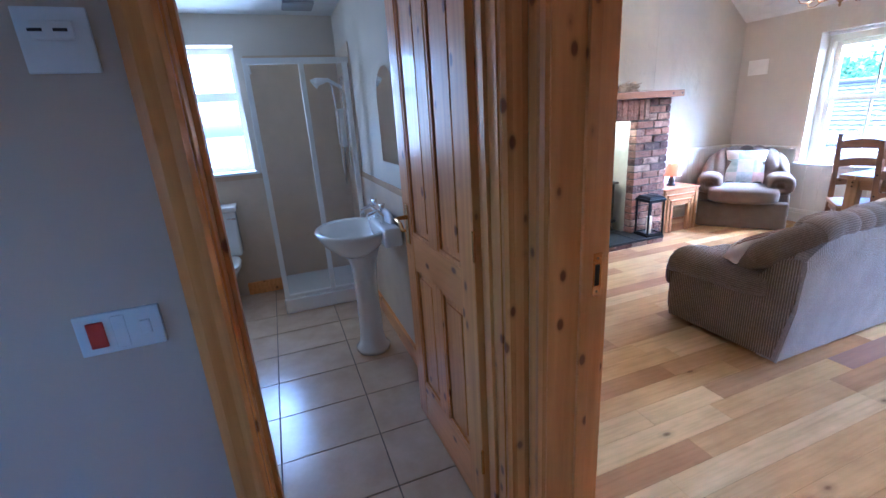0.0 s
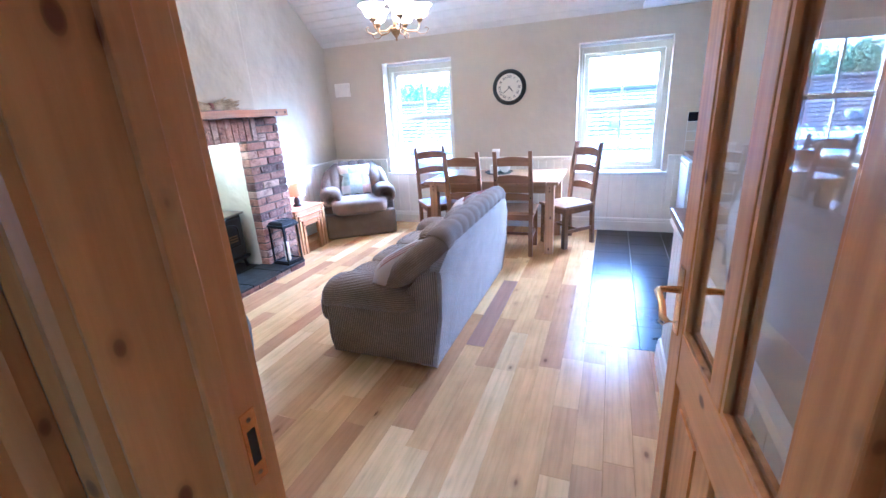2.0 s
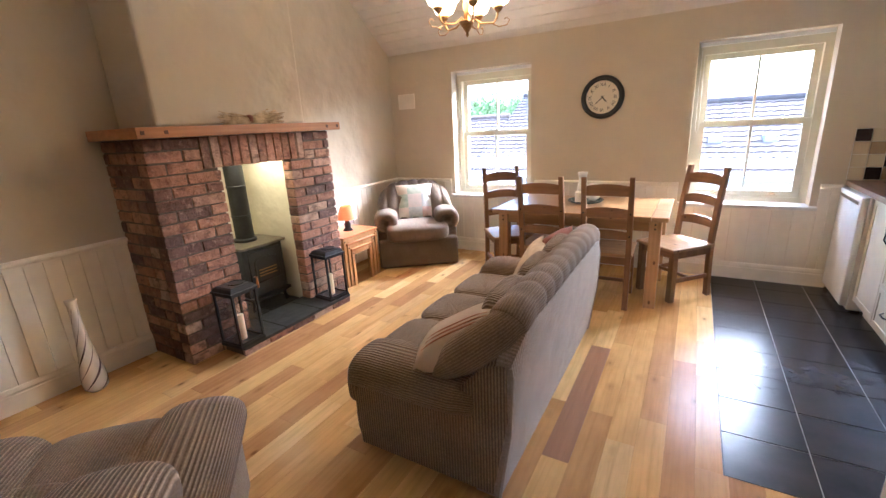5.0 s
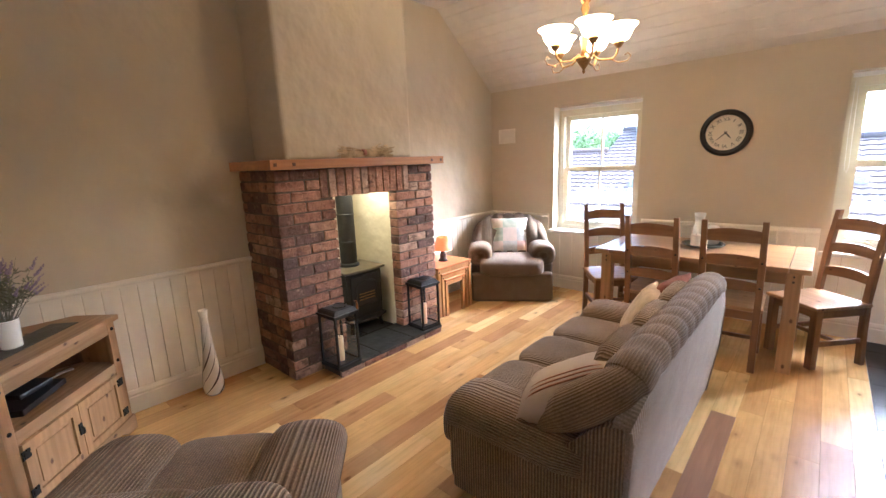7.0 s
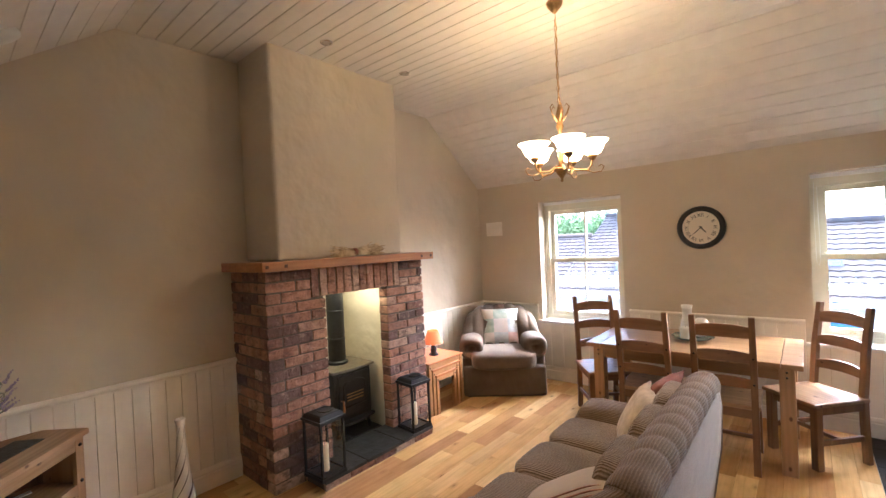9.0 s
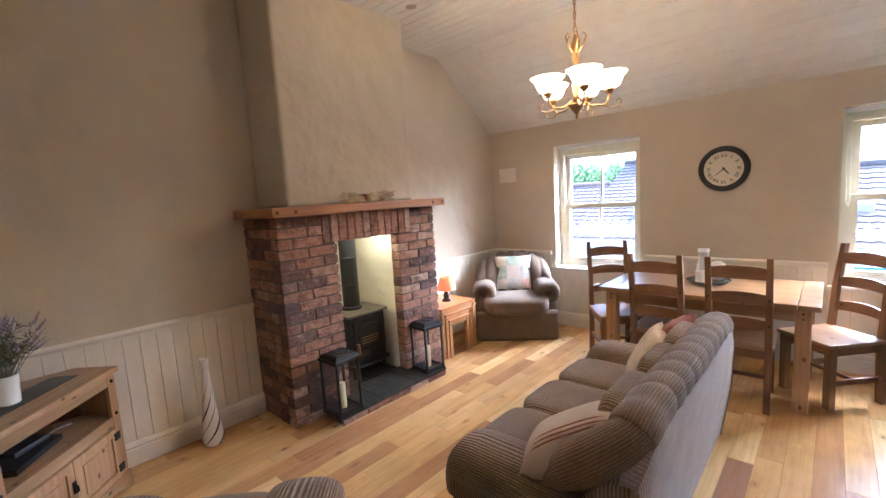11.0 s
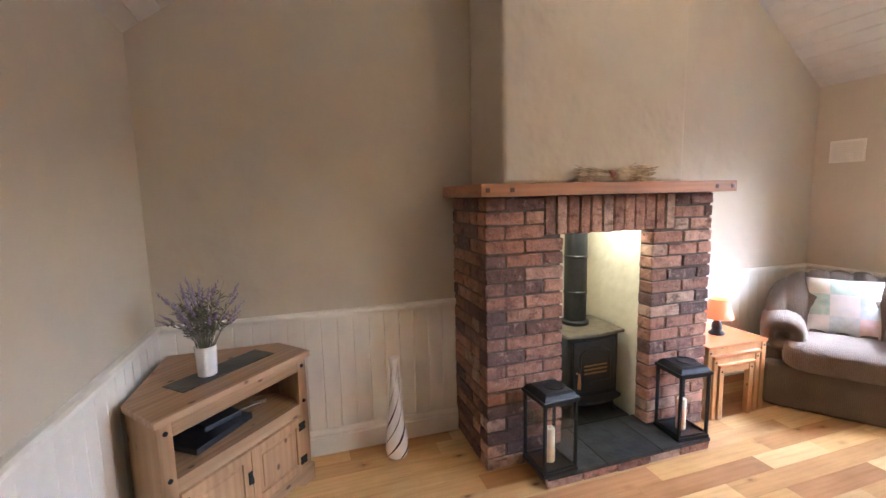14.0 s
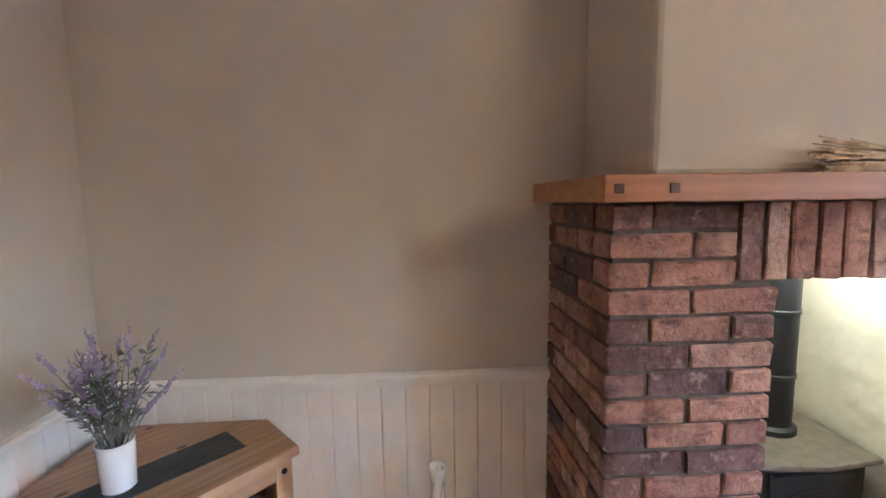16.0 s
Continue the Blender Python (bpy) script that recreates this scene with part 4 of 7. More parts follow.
    path = smooth_path([(hd - 0.30, -e - 0.02, seat_z + 0.075), (hd - 0.21, -e - 0.02, seat_z + 0.15), (hd - 0.10, -e - 0.02, top - 0.14), (hd - 0.035, -e + 0.05, top - 0.09), (hd - 0.03, -e + 0.22, top - 0.07), (hd - 0.03, e - 0.22, top - 0.07), (hd - 0.035, e - 0.05, top - 0.09), (hd - 0.10, e + 0.02, top - 0.14), (hd - 0.21, e + 0.02, seat_z + 0.15), (hd - 0.30, e + 0.02, seat_z + 0.075)])
    total = len(path) - 1
    run = [0.0]
    for p, q in zip(path, path[1:]):
        run.append(run[-1] + (Vector(q) - Vector(p)).length)
    length = run[-1]
    first = min(0.36, length * 0.24)
    mid_cells = max(2, round((length - 2 * first) / bulge))
    seams = [0.0] + [first + (length - 2 * first) * k / mid_cells for k in range(mid_cells + 1)] + [length]

    def section(i):
        u = i / total
        pf = 0.0
        for a, b in zip(seams, seams[1:]):
            if a <= run[i] <= b:
                pf = max(0.0, math.sin(math.pi * (run[i] - a) / (b - a))) ** 0.4
        endk = min(1.0, 0.62 + 6 * min(u, 1 - u))
        return (0.089 + 0.011 * pf) * endk, (0.068 + 0.014 * pf) * endk
    part("back_roll", sweep(path, section, 0.52), CORD_ROLL, s, "gathered channelled roll along the back", True)
    # plain outer back
    rings = []
    for k in range(41):
        u = 2 * k / 40 - 1
        y = u * (hw - 0.006)
        wav = 0.0025 * math.sin(k * 1.3) + 0.002 * math.sin(k * 2.9)
        low = 0.10 * min(1.0, max(0.0, (abs(y) - hw + 0.16) / 0.15)) ** 1.5
        rings.append([(hd - 0.12, y, 0.03), (hd - 0.018 + wav * 0.3, y, 0.03), (hd + 0.030 + wav, y, 0.36), (hd + 0.062 + wav * 0.5 - low * 0.2, y, top - 0.13 - low), (hd + 0.055 - low * 0.2, y, top - 0.08 - low), (hd - 0.02, y, top - 0.07 - low)])
    part("back_panel", ring_surface(bmesh.new(), rings), CORD_PLAIN, s, "plain rear panel with window light in its pale colour", 50)
    for sy in (-1, 1):
        part("piping", tube([(hd - 0.014, sy * (hw - 0.002), 0.035), (hd + 0.033, sy * (hw - 0.002), 0.36), (hd + 0.043, sy * (hw - 0.002), top - 0.225), (hd + 0.036, sy * (hw - 0.002), top - 0.185)], 0.006, 6), CORD_PLAIN, s, "", True)
    return s


roll_couch("sofa", pose(-0.70, 3.795, 0), "brown ribbed cord three-seat sofa with channelled back", "sofa", 1.62, 0.76, 3, 0.125, 0.82, 0.44, 0.06)
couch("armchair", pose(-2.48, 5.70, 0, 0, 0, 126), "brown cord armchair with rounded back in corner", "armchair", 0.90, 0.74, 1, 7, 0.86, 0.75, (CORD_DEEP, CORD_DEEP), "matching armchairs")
roll_couch("armchair", pose(-1.34, 2.01, 0, 0, 0, -43), "brown ribbed cord armchair facing the fireplace", "armchair", 0.86, 0.80, 1, 0.19, 0.72, 0.455, 0.09, "matching armchairs")

# ---- cushions ----
CREAM_CLOTH = cloth("cream_linen", (0.58, 0.46, 0.32), (0.66, 0.54, 0.39))
BEIGE_CLOTH = cloth("beige_linen", (0.60, 0.50, 0.41), (0.54, 0.44, 0.36))
RED_CLOTH = cloth("dull_red_cloth", (0.22, 0.08, 0.055), (0.30, 0.12, 0.08))
ROSE_CLOTH = cloth("faded_red_stripe", (0.42, 0.19, 0.14), (0.48, 0.25, 0.19))
PATCH_BASE = cloth("white_floral_cotton", (0.80, 0.75, 0.72), (0.78, 0.70, 0.67))
PATCH_COLOURS = [cloth("pink_patch", (0.68, 0.42, 0.40), (0.76, 0.60, 0.57)), cloth("green_patch", (0.42, 0.54, 0.46), (0.60, 0.66, 0.58)), cloth("blue_patch", (0.56, 0.62, 0.66), (0.68, 0.70, 0.72)), cloth("cream_patch", (0.80, 0.70, 0.56), (0.78, 0.70, 0.60))]

single("cushion", pillow(0.38, 0.40, 0.14), CREAM_CLOTH, "cream linen scatter cushion leaning on sofa back", "cushion", pose(-0.62, 4.19, 0.58, 0, -62, 20), "sofa cushions", "", True)
single("cushion", pillow(0.40, 0.40, 0.13), RED_CLOTH, "dull red striped cushion tucked at sofa end", "cushion", pose(-0.575, 4.43, 0.60, 0, -64, -8), "sofa cushions", "", True)
c = thing("cushion", pose(-0.575, 3.215, 0.60, -14, -24, 28), "beige linen cushion with red stripes on sofa", "cushion", "sofa cushions")
part("cover", pillow(0.44, 0.42, 0.18), BEIGE_CLOTH, c, "", True)
for off in (-0.035, -0.015, 0.012):
    bm = bmesh.new()
    rr = []
    for k in range(13):
        u = 2 * k / 12 - 1
        z = (max(0, 1 - abs(u) ** 3.6) * (1 - abs((off - 0.13) / 0.21) ** 3.6)) ** 0.55 * 0.09 + 0.003
        rr.append([(u * 0.20, off - 0.13 - 0.004, z), (u * 0.20, off - 0.13 + 0.004, z), (u * 0.20, off - 0.13 + 0.004, z - 0.006), (u * 0.20, off - 0.13 - 0.004, z - 0.006)])
    part("stripe", ring_surface(bm, rr), ROSE_CLOTH, c, "", True)
c = thing("cushion", pose(-2.57, 5.83, 0.64, 66, 0, 36), "white patchwork floral cushion on corner armchair", "cushion")
bm = pillow(0.42, 0.42, 0.13, 16)
for f in bm.faces:
    p = f.calc_center_median()
    i, j = int((p.x + 0.21) / 0.14), int((p.y + 0.21) / 0.14)
    f.material_index = ((i * 3 + j * 2) % 5)
part("cover", bm, [PATCH_BASE, *PATCH_COLOURS], c, "", True)

# ---- dining set ----


def table(m):
    t = thing("dining_table", m, "solid waxed pine dining table with square legs", "table")
    L, D, H = 1.39, 0.84, 0.745
    part("tabletop", cuboid(-L / 2 + 0.115, L / 2 - 0.115, -D / 2, D / 2, H - 0.035, H, 0.006), TABLE_WOOD, t)
    for sx in (-1, 1):
        x0, x1 = sorted((sx * (L / 2 - 0.113), sx * L / 2))
        part("breadboard_end", cuboid(x0, x1, -D / 2, D / 2, H - 0.036, H - 0.0005, 0.006), PINE_WAX_X, t, "cross-grained end board of the top")
        part("apron", cuboid(sx * (L / 2 - 0.085) - 0.011, sx * (L / 2 - 0.085) + 0.011, -D / 2 + 0.1, D / 2 - 0.1, H - 0.125, H - 0.036, 0.002), TABLE_WOOD, t)
        for sy in (-1, 1):
            x, y = sx * (L / 2 - 0.085), sy * (D / 2 - 0.085)
            leg = part("leg", cuboid(x - 0.042, x + 0.042, y - 0.042, y + 0.042, 0, H - 0.036, 0.006), PINE_WAX, t)
            for z in (H - 0.065, H - 0.10):
                part("peg", lathe([(0.007, 0), (0.007, 0.004), (0.002, 0.005)], 8), BLACK_METAL, leg).matrix_basis = pose(x, y + sy * 0.042, z, -90 * sy, 0, 0)
    for sy in (-1, 1):
        y = sy * (D / 2 - 0.075)
        part("apron", cuboid(-L / 2 + 0.125, L / 2 - 0.125, y - 0.011, y + 0.011, H - 0.125, H - 0.036, 0.002), TABLE_WOOD, t)
    return t


table(pose(-0.605, 5.585, 0))


def chair(m):
    """Ladder-back chair facing local +y."""
    c = thing("dining_chair", m, "dark waxed pine ladder-back dining chair with solid seat", "chair", "chairs round the table")
    bm = cuboid(-0.20, 0.20, -0.20, 0.225, 0.425, 0.452, 0.008)
    part("seat", bm, PINE_WAX_X, c, "pale worn solid wooden seat")
    for sx in (-1, 1):
        part("front_leg", cuboid(sx * 0.165 - 0.024, sx * 0.165 + 0.024, 0.155, 0.203, 0, 0.425, 0.004), CHAIR_WOOD, c)
        rings = []
        for z, y in ((0, -0.205), (0.25, -0.19), (0.45, -0.185), (0.75, -0.215), (1.02, -0.262), (1.05, -0.267)):
            hw = 0.02 if z < 1.0 else 0.017
            rings.append([(sx * 0.168 + a * hw, y + b * 0.017, z) for a, b in ((-1, -1), (1, -1), (1, 1), (-1, 1))])
        part("back_post", ring_surface(bmesh.new(), rings), CHAIR_WOOD, c)
        part("side_rail", cuboid(sx * 0.166 - 0.01, sx * 0.166 + 0.01, -0.17, 0.156, 0.365, 0.424, 0.002), CHAIR_WOOD, c)
        part("stretcher", cuboid(sx * 0.166 - 0.010, sx * 0.166 + 0.010, -0.18, 0.156, 0.16, 0.195, 0.002), CHAIR_WOOD, c)
    part("front_rail", cuboid(-0.142, 0.142, 0.17, 0.19, 0.365, 0.424, 0.002), CHAIR_WOOD_X, c)
    part("back_rail", cuboid(-0.150, 0.150, -0.196, -0.176, 0.365, 0.424, 0.002), CHAIR_WOOD_X, c)
    part("stretcher", cuboid(-0.157, 0.157, -0.02, 0.0, 0.165, 0.19, 0.002), CHAIR_WOOD_X, c)
    for z, hh in ((0.60, 0.06), (0.775, 0.065), (0.945, 0.075)):
        y = -0.185 - 0.26 * max(0, z - 0.45) ** 1.3 / 2.0 - 0.005
        rings = []
        for k in range(9):
            u = 2 * k / 8 - 1
            bow = -0.022 * (1 - u * u)
            up = 0.018 * (1 - u * u)
            rings.append([(u * 0.153, y + bow - 0.009, z - hh / 2 + up * 0.3), (u * 0.153, y + bow + 0.009, z - hh / 2 + up * 0.3), (u * 0.153, y + bow + 0.005, z + hh / 2 + up), (u * 0.153, y + bow - 0.013, z + hh / 2 + up)])
        sl = part("back_slat", ring_surface(bmesh.new(), rings), CHAIR_WOOD_X, c)
        for sx in (-1, 1):
            part("peg", lathe([(0.007, 0), (0.007, 0.004), (0.002, 0.005)], 8), BLACK_METAL, sl).matrix_basis = pose(sx * 0.168, y - 0.016, z, 90, 0, 0)
    return c


ch = chair(pose(-0.835, 5.31, 0))
copy_thing(ch, pose(-0.335, 5.31, 0, 0, 0, 2))
copy_thing(ch, pose(0.14, 5.65, 0, 0, 0, 138))
copy_thing(ch, pose(-1.31, 5.57, 0, 0, 0, -142))

# ---- fireplace furniture ----
m_ = thing("mantel_shelf", pose(0, 0, 0), "thick waxed pine mantel shelf with wooden pegs", "shelf")
part("shelf", cuboid(WX, -2.488, 3.012, 4.635, 1.488, 1.552, 0.004), MANTEL, m_)
for y in (3.045, 3.175, 4.48, 4.60):
    part("peg", cuboid(-2.489, -2.484, y - 0.011, y + 0.011, 1.509, 1.531, 0.002), mat("peg_wood", (0.10, 0.045, 0.02), 0.5), m_, "dark wooden square peg head")

STRAW = cloth("dry_straw", (0.19, 0.11, 0.045), (0.68, 0.53, 0.33))
w_ = thing("dried_wheat_bundle", pose(-2.56, 3.80, 1.552), "bundle of dried wheat stalks with red ribbon", "dried flowers")
rng = random.Random(4)
bm = bmesh.new()
bm2 = bmesh.new()
for i in range(110):
    a = rng.uniform(0, 6.28)
    r0 = 0.024 * math.sqrt(rng.random())
    y0, z0 = r0 * math.cos(a), 0.030 + r0 * math.sin(a)
    e0, e1 = rng.uniform(0.12, 0.235), rng.uniform(0.13, 0.26)
    s0, s1 = rng.uniform(0.8, 2.4), rng.uniform(0.8, 2.8)
    pts = [(y0 * s0 * 0.9, -e0, max(0.004, 0.03 + (z0 - 0.03) * s0 * 1.1)), (y0, 0, z0), (y0 * s1, e1, max(0.004, 0.03 + (z0 - 0.03) * s1 + 0.02 * rng.random()))]
    tube(pts, 0.0024, 4, bm)
    end = Vector(pts[2])
    d = (end - Vector(pts[1])).normalized()
    tube([end - d * 0.01, end + d * 0.012, end + d * 0.035], [0.002, 0.005, 0.001], 5, bm2)
tagged(part("straw", bm, STRAW, w_), kind="stuff")
tagged(part("grain", bm2, STRAW, w_), kind="stuff")
part("ribbon", lathe([(0.026, -0.016), (0.029, -0.008), (0.028, 0.010), (0.025, 0.016)], 14, None, (0, 0, 0)), RED_CLOTH, w_, "dark red ribbon tie", True).matrix_basis = pose(0, 0, 0.038, 90, 0, 0)

# stove on the hearth
st_ = thing("wood_stove", pose(-2.98, 3.905, 0.075), "black cast iron wood burning stove with flue", "stove")
part("body", cuboid(-0.15, 0.17, -0.19, 0.19, 0.12, 0.53, 0.012), IRON, st_)
part("base_plate", prism([(-0.16, -0.2), (0.20, -0.2), (0.235, -0.1), (0.245, 0), (0.235, 0.1), (0.20, 0.2), (-0.16, 0.2)], 0.10, 0.122, 0.006), IRON, st_)
part("top_plate", prism([(-0.165, -0.215), (0.20, -0.215), (0.225, 0), (0.20, 0.215), (-0.165, 0.215)], 0.53, 0.552, 0.007), STOVE_TOP, st_, "grey-brown stove top, lighter than the body")
for x in (-0.12, 0.15):
    for y in (-0.15, 0.15):
        part("leg", tube([(x, y, 0.11), (x + 0.01, y * 1.05, 0.05), (x + 0.02, y * 1.1, 0.0)], [0.022, 0.014, 0.018], 8), IRON, st_, "", True)
dr = part("door", cuboid(0.165, 0.19, -0.155, 0.155, 0.16, 0.50, 0.01), IRON, st_)
arch_pts = [(-0.11, 0.24)] + [(0.11 * math.cos(a) * -1, 0.40 + 0.05 * math.sin(a)) for a in (math.pi * k / 8 for k in range(9))] + [(0.11, 0.24)]
part("door_rim", tube([(0.192, y, z) for y, z in arch_pts] + [(0.192, -0.11, 0.24)], 0.008, 6), IRON, dr, "", True)
part("door_glass", prism([(y, z) for y, z in arch_pts[::-1]], 0.0, 0.004), BLACK, dr, "sooty dark stove glass").matrix_basis = Matrix(((0, 0, 1, 0.189), (1, 0, 0, 0), (0, 1, 0, 0), (0, 0, 0, 1)))
for z in (0.29, 0.315, 0.34):
    part("grate_bar", cuboid(0.196, 0.201, -0.085, 0.085, z - 0.005, z + 0.005, 0.002), ANTIQUE, dr, "brass-coloured grate bar")
part("door_handle", tube([(0.19, -0.135, 0.30), (0.225, -0.14, 0.31), (0.235, -0.145, 0.25), (0.24, -0.15, 0.22)], [0.006, 0.006, 0.011, 0.010], 8), ORANGE_PINE, dr, "wooden stove door handle", True)
fl = part("flue", lathe([(0.09, 0.0), (0.09, 0.02), (0.073, 0.03), (0.073, 1.0)], 20, None, (-0.03, 0.0, 0.552)), IRON, st_, "black enamel flue pipe", 40)
for z in (0.76, 1.0):
    part("flue_ring", lathe([(0.073, 0), (0.077, 0.004), (0.077, 0.014), (0.073, 0.018)], 20, None, (-0.03, 0.0, z), False), IRON, fl, "thin joint ring", 40)

# spot hidden behind the lintel that lights the recess
sp = thing("recess_light", pose(-2.85, 4.02, 1.455), "small warm spot fitting behind the lintel", "light")
part("housing", lathe([(0.03, -0.02), (0.03, 0.0), (0.02, 0.005)], 14), CHROME, sp)
part("bulb", lathe([(0.018, -0.026), (0.022, -0.0215), (0.02, -0.0205)], 14), glow("lit_spot_bulb", (1.0, 0.8, 0.45), 4), sp, "lit warm bulb")
lamp("recess_lamp", "POINT", (-2.85, 3.88, 1.385), 0.32, (1.0, 0.80, 0.46), 0.06)


LANTERN = stone_tile("lantern_metal", (0.028, 0.03, 0.034), (0.014, 0.015, 0.018), 0.34, False, 0.15, 30)
bsdf(LANTERN).inputs["Metallic"].default_value = 0.4


def lantern(m, label):
    l = thing("lantern", m, label, "lantern", "hearth lanterns")
    w, h = 0.092, 0.425
    part("base", cuboid(-w - 0.012, w + 0.012, -w - 0.012, w + 0.012, 0, 0.022, 0.004), LANTERN, l)
    for sx in (-1, 1):
        for sy in (-1, 1):
            part("post", cuboid(sx * w - 0.0075, sx * w + 0.0075, sy * w - 0.0075, sy * w + 0.0075, 0.022, h - 0.04, 0.002), LANTERN, l)
    for k in range(4):
        g = part("pane", cuboid(-w + 0.009, w - 0.009, w - 0.0015, w + 0.0015, 0.03, h - 0.045), GLASS, l, "clear glass lantern pane")
        g.matrix_basis = pose(0, 0, 0, 0, 0, 90 * k)
        g.visible_shadow = False
        for z0, z1 in ((0.022, 0.034), (h - 0.052, h - 0.04)):
            part("pane_rail", cuboid(-w + 0.009, w - 0.009, w - 0.006, w + 0.006, z0, z1, 0.002), LANTERN, l).matrix_basis = pose(0, 0, 0, 0, 0, 90 * k)
    roof = cuboid(-w - 0.016, w + 0.016, -w - 0.016, w + 0.016, h - 0.04, h - 0.022, 0.004)
    ring_surface(roof, [[(sx * q, sy * q, z) for sx, sy in ((-1, -1), (1, -1), (1, 1), (-1, 1))] for q, z in ((w + 0.008, h - 0.022), (w - 0.005, h), (w - 0.018, h + 0.008))])
    part("lid", roof, LANTERN, l)
    part("ring", tube([(0.055 * math.cos(a), 0.02 + 0.055 * math.sin(a), h + 0.012) for a in (2 * math.pi * k / 16 for k in range(17))], 0.003, 6), LANTERN, l, "", True)
    part("candle", lathe([(0.026, 0.022), (0.027, 0.03), (0.027, 0.20), (0.024, 0.206), (0.012, 0.202), (0.002, 0.201)], 18), WAX, l, "cream pillar candle", 50)
    part("wick", tube([(0, 0, 0.201), (0.001, 0, 0.215)], 0.0012, 5), BLACK, l)
    return l


lantern(pose(-2.452, 3.372, 0.072, 0, 0, 3), "black metal lantern with candle on the hearth")
lantern(pose(-2.465, 4.27, 0.072, 0, 0, -5), "black metal lantern with candle on the hearth")

# ---- side tables and lamp ----


NEST_PALE = wood("pale_side_pine", (0.50, 0.275, 0.115), (0.37, 0.185, 0.07), 2, 0.38, 0.1)


def nest():
    t = thing("nest_of_tables", pose(0, 0, 0), "nest of three orange pine side tables", "side table")
    for i, (x0, x1, y0, y1, h) in enumerate(((-3.04, -2.585, 4.61, 5.13, 0.50), (-3.02, -2.575, 4.65, 5.065, 0.435), (-3.00, -2.565, 4.69, 5.00, 0.375))):
        part("tabletop", cuboid(x0, x1, y0, y1, h - 0.02, h, 0.005), ORANGE_PINE, t, "orange varnished top")
        part("apron", boxes((x1 - 0.03, x1 - 0.014, y0 + 0.03, y1 - 0.03, h - 0.064, h - 0.02), (x0 + 0.03, x1 - 0.03, y0 + 0.014, y0 + 0.028, h - 0.064, h - 0.02), (x0 + 0.03, x1 - 0.03, y1 - 0.028, y1 - 0.014, h - 0.064, h - 0.02)), NEST_PALE, t, "paler pine apron")
        for x in (x0 + 0.03, x1 - 0.026):
            for y in (y0 + 0.025, y1 - 0.025):
                leg = part("leg", cuboid(x - 0.018, x + 0.018, y - 0.018, y + 0.018, 0, h - 0.02, 0.003), NEST_PALE, t)
                if x > x0 + 0.1:
                    part("stud", lathe([(0.007, 0), (0.006, 0.004), (0.002, 0.006)], 8), BLACK_METAL, leg, "small black iron stud").matrix_basis = pose(x + 0.018, y, h - 0.045, 0, 90, 0)
    return t


nest()
lp = thing("table_lamp", pose(-2.78, 4.90, 0.50), "small table lamp with glowing orange shade", "lamp")
part("base", lathe([(0.05, 0), (0.052, 0.01), (0.03, 0.03), (0.034, 0.05), (0.03, 0.075), (0.018, 0.10), (0.014, 0.13)], 18), BLACK, lp, "dark glossy ceramic base", True)
part("stem", lathe([(0.008, 0.13), (0.008, 0.20)], 10), BRASS, lp)
part("shade", lathe([(0.102, 0.12), (0.056, 0.25), (0.053, 0.25), (0.099, 0.12)], 24, None, (0, 0, 0), False), LAMP_SHADE, lp, "lit orange fabric shade", True)
part("bulb", lathe([(0.01, 0.15), (0.024, 0.18), (0.02, 0.205), (0.005, 0.215)], 12), glow("lit_lamp_bulb", (1.0, 0.65, 0.3), 3), lp, "", True)
lamp("table_lamp_light", "POINT", (-2.78, 4.90, 0.73), 0.05, (1.0, 0.45, 0.16), 0.03)

# ---- corner cabinet ----


